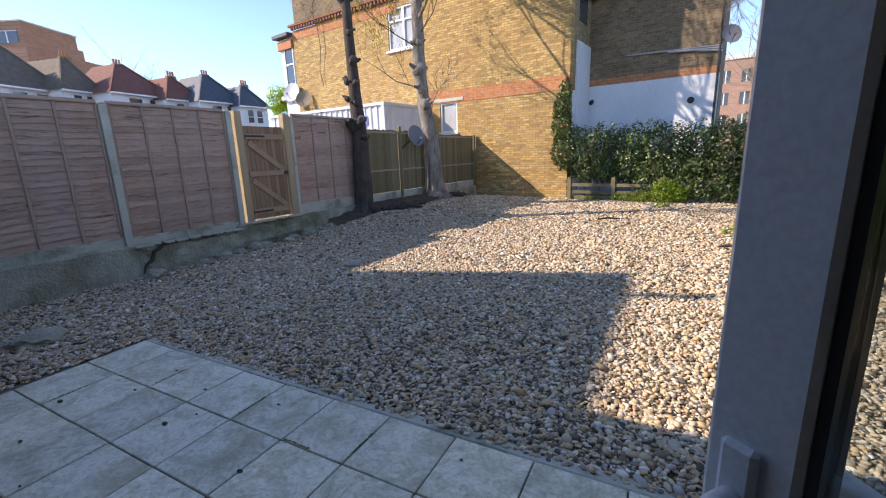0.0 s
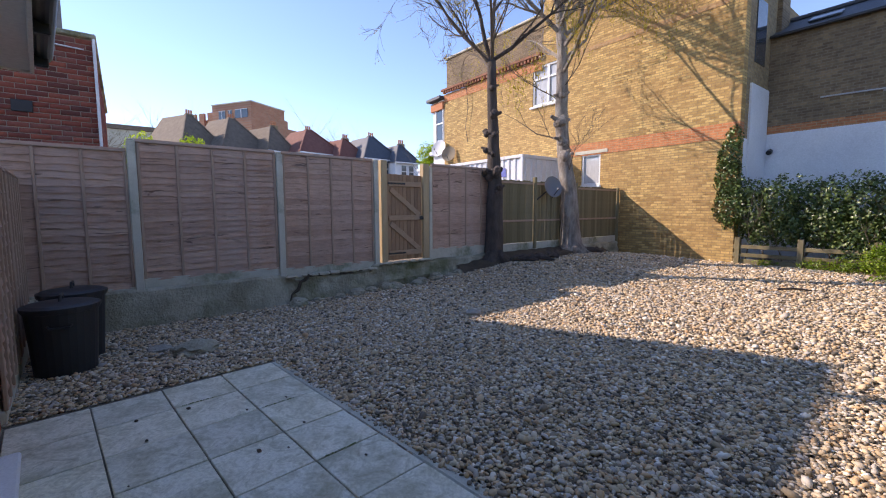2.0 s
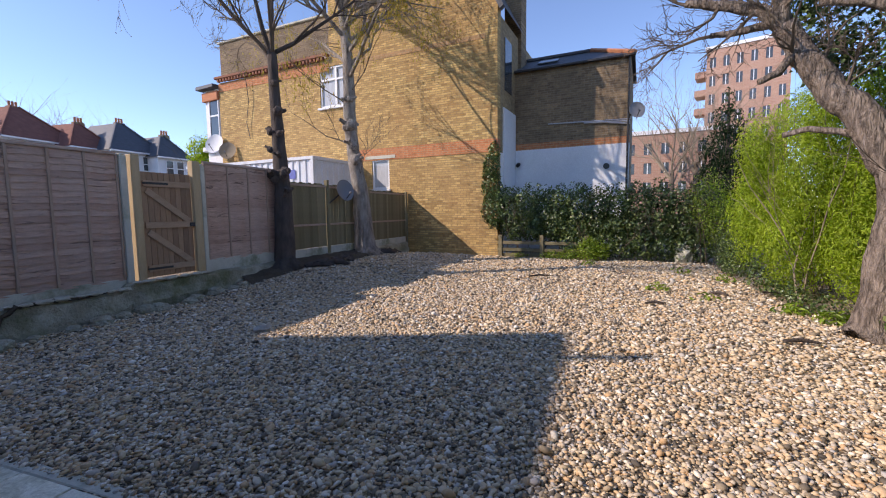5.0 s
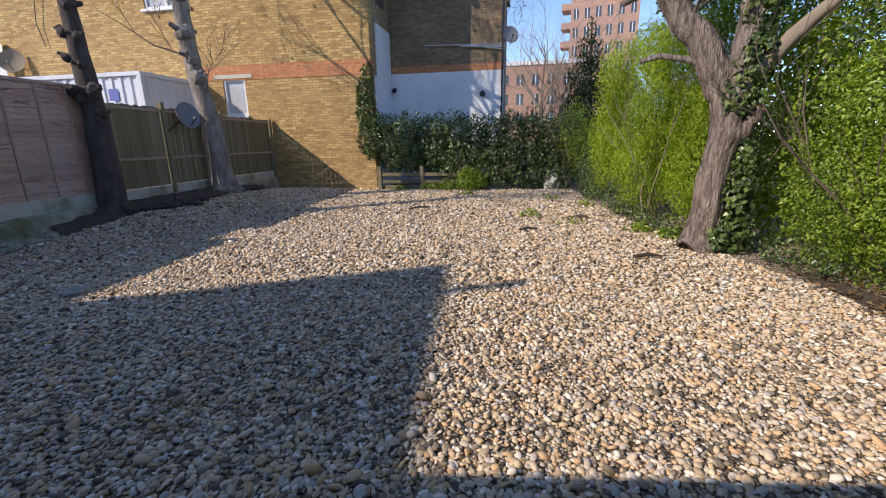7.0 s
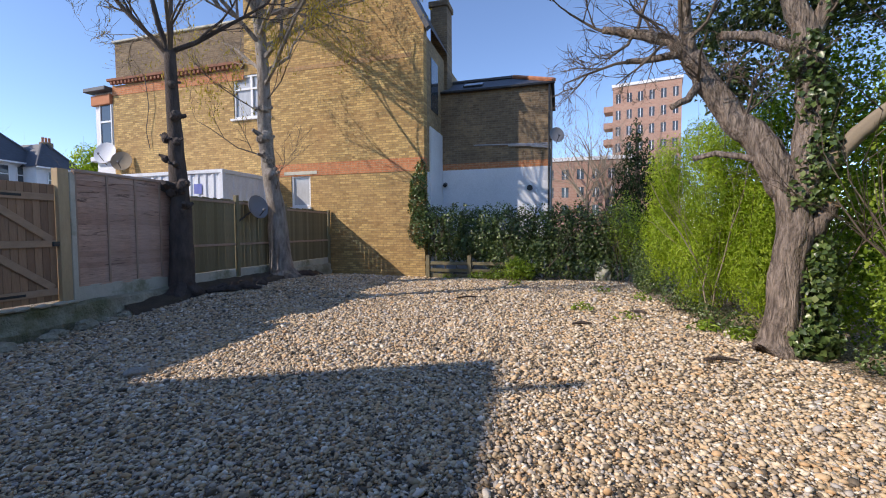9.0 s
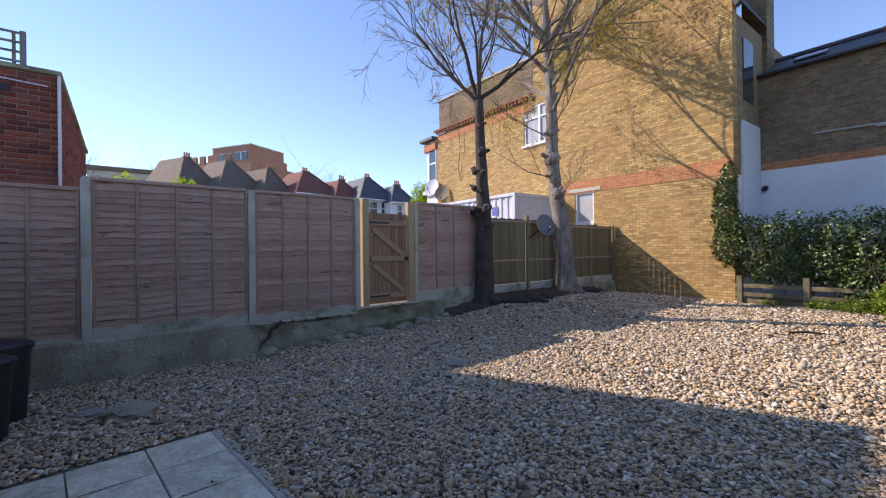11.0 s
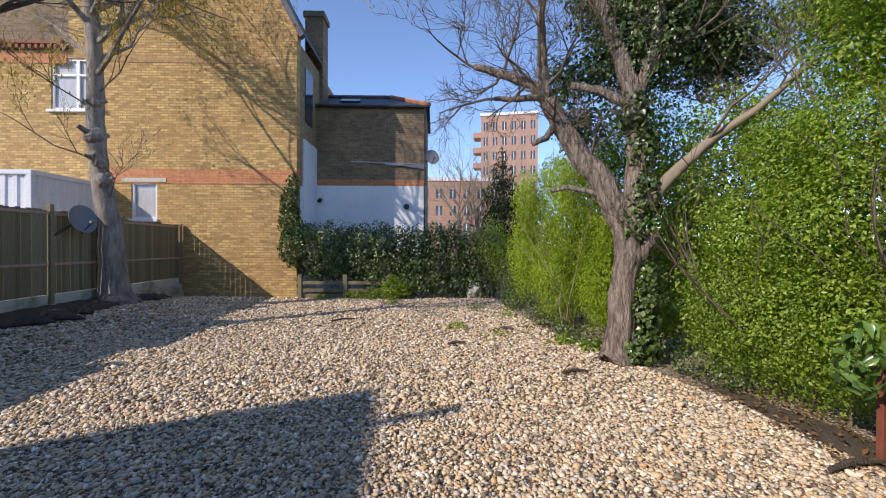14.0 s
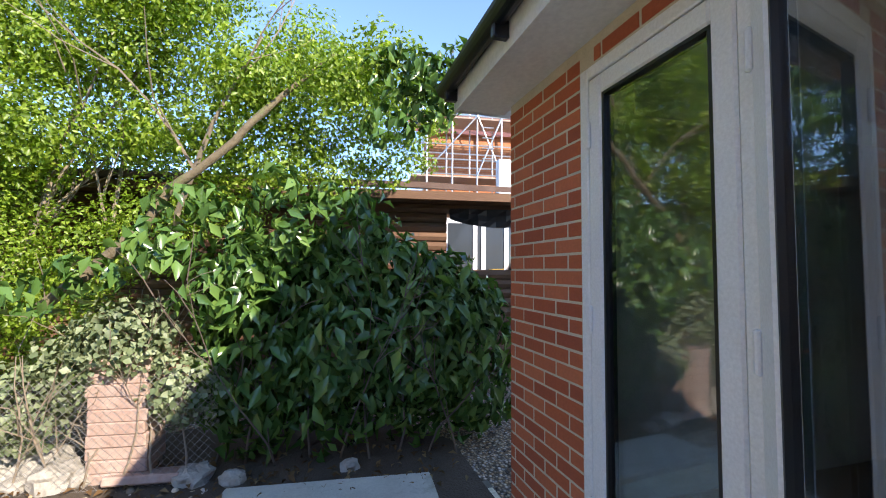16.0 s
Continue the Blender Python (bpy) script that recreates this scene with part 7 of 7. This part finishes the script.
def block(name, cx, cy, half, depth, z1, face, label, rows, cols, z0, mat, zmin=1.0):
    """A block of flats turned towards the garden: brick front with real window openings of frames and glass."""
    b = empty(name, Matrix.Translation((cx, cy, 0)) @ Matrix.Rotation(face, 4, "Z"), label, "apartment block")
    part("wall", box(-half, half, 0.12, depth, 0, z1), mat, b)
    part("coping", box(-half - 0.2, half + 0.2, -0.15, depth, z1, z1 + 0.5), M_RENDER, b)
    fw, fh = 2 * half / cols, (z1 - z0 - 0.6) / rows
    part("front", box(-half, half, 0, 0.12, 0, z0), mat, b)
    for i in range(cols + 1):
        a = -half + i * fw
        part("pier", box(max(-half, a - fw * 0.27), min(half, a + fw * 0.27), 0, 0.12, z0, z1), mat, b)
    for j in range(rows + 1):
        zz = z0 + j * fh
        part("band", box(-half, half, 0.002, 0.118, zz - fh * 0.22, min(z1, zz + fh * 0.22)), mat, b)
    for i in range(cols):
        for j in range(rows):
            a, c = -half + (i + 0.5) * fw, z0 + (j + 0.5) * fh
            w = part("window", box(a - fw * 0.23, a + fw * 0.23, 0.09, 0.119, c - fh * 0.28, c + fh * 0.28), M_DARKGLASS, b)
            part("window_frame", box(a - fw * 0.03, a + fw * 0.03, 0.06, 0.089, c - fh * 0.28, c + fh * 0.28), M_RENDER, w)
    return b


M_FLATS = brick_material("flats_brick", (0.38, 0.21, 0.16), (0.47, 0.29, 0.23), (0.45, 0.34, 0.28), "XZ", stain=(0.32, 0.18, 0.13), stain_amt=0.4, scale=3.0)
M_FLATS_RED = brick_material("red_flats_brick", (0.40, 0.17, 0.10), (0.50, 0.24, 0.15), (0.42, 0.26, 0.19), "XZ", stain=(0.34, 0.15, 0.09), stain_amt=0.5, scale=3.0)
tw = block("tower_block", 13.9, 80.6, 5.3, 12, 26.5, math.atan2(-16.5, 80.0), "tall pink-brown brick tower block", 7, 6, 6.0, M_FLATS)
for j in range(6):
    part("balcony", box(-6.9, -5.3, 0.5, 3.5, 8 + j * 2.9, 9.0 + j * 2.9), M_FLATS, tw)
block("low_flats", 3.5, 62.0, 6.0, 10, 11.0, 0.0, "lower red brick block of flats", 3, 6, 3.0, M_FLATS)
fb = empty("brick_flats", Matrix.Translation((-82.7, 20.2, 0)) @ Matrix.Rotation(radians(121.8), 4, "Z"), "red brick flats with a stepped flat roof", "apartment block")
part("main_block", box(0, 8.5, 0, 9.5, 0, 21.3), M_FLATS_RED, fb)
part("step_block", box(8.5, 9.8, 0.3, 9.5, 0, 19.6), M_FLATS_RED, fb)
part("wing_block", box(9.8, 14.0, 0.6, 9.5, 0, 18.2), M_FLATS_RED, fb)
part("end_block", box(0.5, 8.5, 9.5, 15.5, 0, 19.0), M_FLATS_RED, fb)
for y in (9.6, 11.8, 14.0):
    part("pier", box(0.1, 0.5, y, y + 1.3, 0, 20.2), M_FLATS_RED, fb)
part("coping", box(-0.12, 8.62, -0.12, 9.62, 21.3, 21.5), M_CONCRETE, fb)
for y, w in ((0.8, 3.0), (4.6, 0.9), (6.2, 1.6)):
    win = part("window", box(-0.06, 0.0, y, y + w, 18.6, 20.2), M_DARKGLASS, fb)
    part("window_frame", box(-0.10, -0.062, y + w * 0.48, y + w * 0.54, 18.6, 20.2), M_RENDER, win)
    part("window_frame", box(-0.10, -0.062, y, y + w, 20.1, 20.2), M_RENDER, win)
for x in (1.2, 3.6, 6.0):
    part("window", box(x, x + 1.2, -0.05, 0.0, 15.0, 16.6), M_DARKGLASS, fb)
lowb = empty("long_low_building", Matrix.Translation((-85, 5, 0)), "long pale low building on the hill", "building")
part("wall", box(-4, 0, -8, 5.5, 0, 14.6), M_CONCRETE, lowb)
part("roof", box(-4.5, 0.4, -8.4, 5.9, 14.6, 15.3), M_TILE_GREY, lowb)


def bare_tree(x, y, h, seed, label):
    r = random.Random(seed)
    t = empty("bare_tree", Matrix.Translation((x, y, 0)), label, "tree", "bare trees in the distance")
    part("trunk", tube([(0, 0, 0), (0.1, 0, h * 0.4)], [h * 0.022, h * 0.014], 7), M_TWIG, t)
    bm = bmesh.new()
    for k in range(7):
        a = 6.28 * k / 7
        grow(bm, r, (0.1, 0, h * (0.25 + 0.02 * k)), (math.cos(a) * 0.7, math.sin(a) * 0.7, 1), h * 0.5, h * 0.009, 2, 0.12, 0.06, 0.7, None, 4, (4, 6))
    part("crown", bm, M_TWIG_PALE, t)


for k, (x, y, h) in enumerate(((5.5, 58, 17), (3.0, 57, 15), (8.5, 56, 14), (-80, -6.5, 17.5), (-79, -3.5, 16.8), (-90, 9, 19), (-60, 27, 13.5), (-58, 22, 14), (-70, 33, 15))):
    bare_tree(x, y, h, 200 + k, "pale leafless tree far beyond the gardens")
shrub("street_tree", "bushy yellow-green tree beside the yellow house", "tree", [(-21.3, 16.2, 4.2), (-21.1, 16.4, 5.0), (-21.6, 15.9, 4.9), (-21.3, 16.2, 3.2)], [(0.8, 0.8, 0.9), (0.6, 0.6, 0.8), (0.6, 0.6, 0.8), (0.7, 0.7, 1.0)], 3000, 0.22, M_BAMBOO, 90, 0.25, 0.6, 0.3, [((-21.3, 16.2, 0), (0, 0, 1), 4.0, 0.08)])
shrub("garden_shrub", "green shrub tops showing above the fence", "shrub", [(-24, 3.6, 4.0), (-15.5, 1.3, 3.1)], [(1.0, 0.8, 1.3), (0.7, 0.5, 0.8)], 2200, 0.16, M_BAMBOO, 91, 0.3, 0.4, 0.3, [((-24, 3.6, 0), (0, 0, 1), 3.0, 0.05), ((-15.5, 1.3, 0), (0, 0, 1), 2.6, 0.05)])
shrub("far_trees", "dark evergreen trees beyond the boundary hedge", "tree", [(7.5, 9, 2.2), (8, 12, 2.6), (7, 14.5, 2.5), (8.5, 6, 2.4), (6.3, 11, 1.8)], [(1.5, 1.8, 2.2), (1.6, 1.8, 2.4), (1.5, 1.5, 2.2), (1.4, 1.6, 2.2), (1.0, 1.6, 1.7)], 16000, 0.14, M_CONIFER, 92, 0.5, 0.3, 0.3, [((7.5, 9, 0), (0, 0, 1), 3.0, 0.1)])
wire = thing("overhead_cable", tube([(-15.3, 13.82, 7.46), (-15.22, 13.88, 6.3), (-15.42, 13.9, 5.4), (-15.3, 13.94, 4.7)], 0.014, 5), M_IRON, "thin black cable hanging from the roof", "cable")
wall2 = thing("wall_boundary", box(9.2, 9.4, 3.2, 16, 0, 1.6), M_OLDMORTAR, "plain brick boundary wall behind the shrubs", "wall", kind="structure")

# ---- facade bricks, one by one ----
rng = random.Random(3)
BR = {}


def brick_obj(u0, u1, z, parent, depth=0.10):
    w = round(u1 - u0, 3)
    key = (w, rng.randrange(3))
    if key not in BR:
        e = 0.0008 * key[1]
        BR[key] = mesh_of("brick", box(0, w, -depth, 0.0 + e, 0, 0.0635, None, 0.0025), M_REDBRICK)
    o = new("brick", BR[key])
    o.parent = parent
    o.location = (u0, rng.uniform(-0.0003, 0.0006), z)
    return o


def brick_panel(u0, u1, z0, z1, parent):
    row, z = 0, z0
    while z + 0.066 <= z1 + 0.002:
        u = u0 - (0.1125 if row % 2 else 0.0)
        while u < u1 - 0.02:
            a, b = max(u, u0), min(u + 0.213, u1)
            if b - a > 0.03:
                brick_obj(a, b, z, parent)
            u += 0.225
        z += 0.0745
        row += 1


brick_panel(0.0, OPEN_L - 0.004, 0.012, WALL_TOP, wall)
brick_panel(OPEN_R + 0.004, FAC_LEN, 0.012, WALL_TOP, wall)
brick_panel(OPEN_L + 0.1, OPEN_R - 0.1, 2.33, WALL_TOP, wall)

# ---- loose pebbles ----
def ico(level):
    bm = bmesh.new()
    bmesh.ops.create_icosphere(bm, subdivisions=level, radius=1.0)
    v = np.array([x.co for x in bm.verts])
    f = np.array([[q.index for q in p.verts] for p in bm.faces])
    bm.free()
    return v, f


def front_edge(x):
    return 0.427 + 0.115 * x + 1.90 * 1.0066


RIGHT = [(2.2, 3.05), (3.4, 3.15), (4.4, 3.2), (5.2, 3.1), (6.0, 2.85), (7.0, 2.6), (8.4, 2.2), (9.4, 2.0), (11.8, 1.85), (13.9, 1.7)]


def on_gravel(x, y):
    lx, ly = -(x + 3.86) * math.sin(PHI) + (y + 0.017) * math.cos(PHI), (x + 3.86) * math.cos(PHI) + (y + 0.017) * math.sin(PHI)
    ok = (x > fence_x(y) + 0.14) & (y < 13.95) & (x < np.interp(y, [p[0] for p in RIGHT], [p[1] for p in RIGHT]))
    patio_zone = (ly > -0.03) & (ly < 6.9) & (lx < 1.845)
    house_zone = (lx < 0.02) & (ly > 0)
    return ok & ~patio_zone & ~((x > 2.5) & (y < 2.55)) & ~house_zone & (y > -0.25 + 0.09 * (x + 7) * 0.8)


def pebbles(name, lo, hi, density, size, level, seed, label):
    r = np.random.default_rng(seed)
    n = int((hi[0] - lo[0]) * (hi[1] - lo[1]) * density)
    x, y = r.uniform(lo[0], hi[0], n), r.uniform(lo[1], hi[1], n)
    k = on_gravel(x, y)
    x, y = x[k], y[k]
    n = len(x)
    z = np.array([ground_z(a, b) for a, b in zip(x, y)])
    tv, tf = ico(level)
    s = size * np.exp(r.normal(0, 0.30, n))
    ax = np.stack([s * r.uniform(0.95, 1.5, n), s * r.uniform(0.68, 0.98, n), s * r.uniform(0.38, 0.62, n)], 1)
    yaw, tx, ty = r.uniform(0, 6.283, n), r.normal(0, 0.3, n), r.normal(0, 0.3, n)
    v = tv[None, :, :] * ax[:, None, :]
    v = v * (1 + 0.10 * np.sin(3.1 * tv[None, :, :] + r.uniform(0, 6, (n, 1, 3))))
    c, sn = np.cos(tx)[:, None], np.sin(tx)[:, None]
    v = np.stack([v[..., 0], v[..., 1] * c - v[..., 2] * sn, v[..., 1] * sn + v[..., 2] * c], -1)
    c, sn = np.cos(ty)[:, None], np.sin(ty)[:, None]
    v = np.stack([v[..., 0] * c + v[..., 2] * sn, v[..., 1], -v[..., 0] * sn + v[..., 2] * c], -1)
    c, sn = np.cos(yaw)[:, None], np.sin(yaw)[:, None]
    v = np.stack([v[..., 0] * c - v[..., 1] * sn, v[..., 0] * sn + v[..., 1] * c, v[..., 2]], -1)
    v += np.stack([x, y, z + ax[:, 2] * r.uniform(0.3, 1.3, n)], 1)[:, None, :]
    loops = (tf.ravel()[None, :] + (np.arange(n) * len(tv))[:, None]).ravel()
    ob = new(name, raw_mesh(name, v.reshape(-1, 3), loops, 3, M_PEBBLE, True))
    return tagged(ob, label, "gravel", "loose gravel", "stuff")


pebbles("gravel", (-1.6, 1.9), (2.6, 3.0), 2300, 0.0135, 2, 1, "mixed tan and grey rounded pebbles beside the patio")
pebbles("gravel", (-4.8, 1.2), (-1.6, 3.0), 2500, 0.0137, 1, 5, "mixed grey rounded pebbles beside the patio corner")
pebbles("gravel", (-4.8, -0.4), (-3.8, 1.2), 2300, 0.0145, 1, 9, "mixed grey pebbles between the patio and the side fence")
pebbles("gravel", (2.6, 2.0), (3.3, 3.0), 2000, 0.014, 1, 6, "mixed pebbles at the patio end")
pebbles("gravel", (-4.8, 3.0), (3.3, 5.4), 2100, 0.0142, 1, 7, "mixed tan and grey rounded pebbles across the garden")
pebbles("gravel", (-7.2, -0.3), (-4.8, 5.4), 1400, 0.016, 1, 2, "mixed grey pebbles in the shade of the fence")
pebbles("gravel", (-7.4, 5.4), (3.3, 8.6), 1100, 0.0170, 1, 3, "mixed tan pebbles in the middle of the garden")
pebbles("gravel", (-7.7, 8.6), (3.0, 14.0), 520, 0.0200, 1, 4, "sunlit tan pebbles at the far end of the garden")
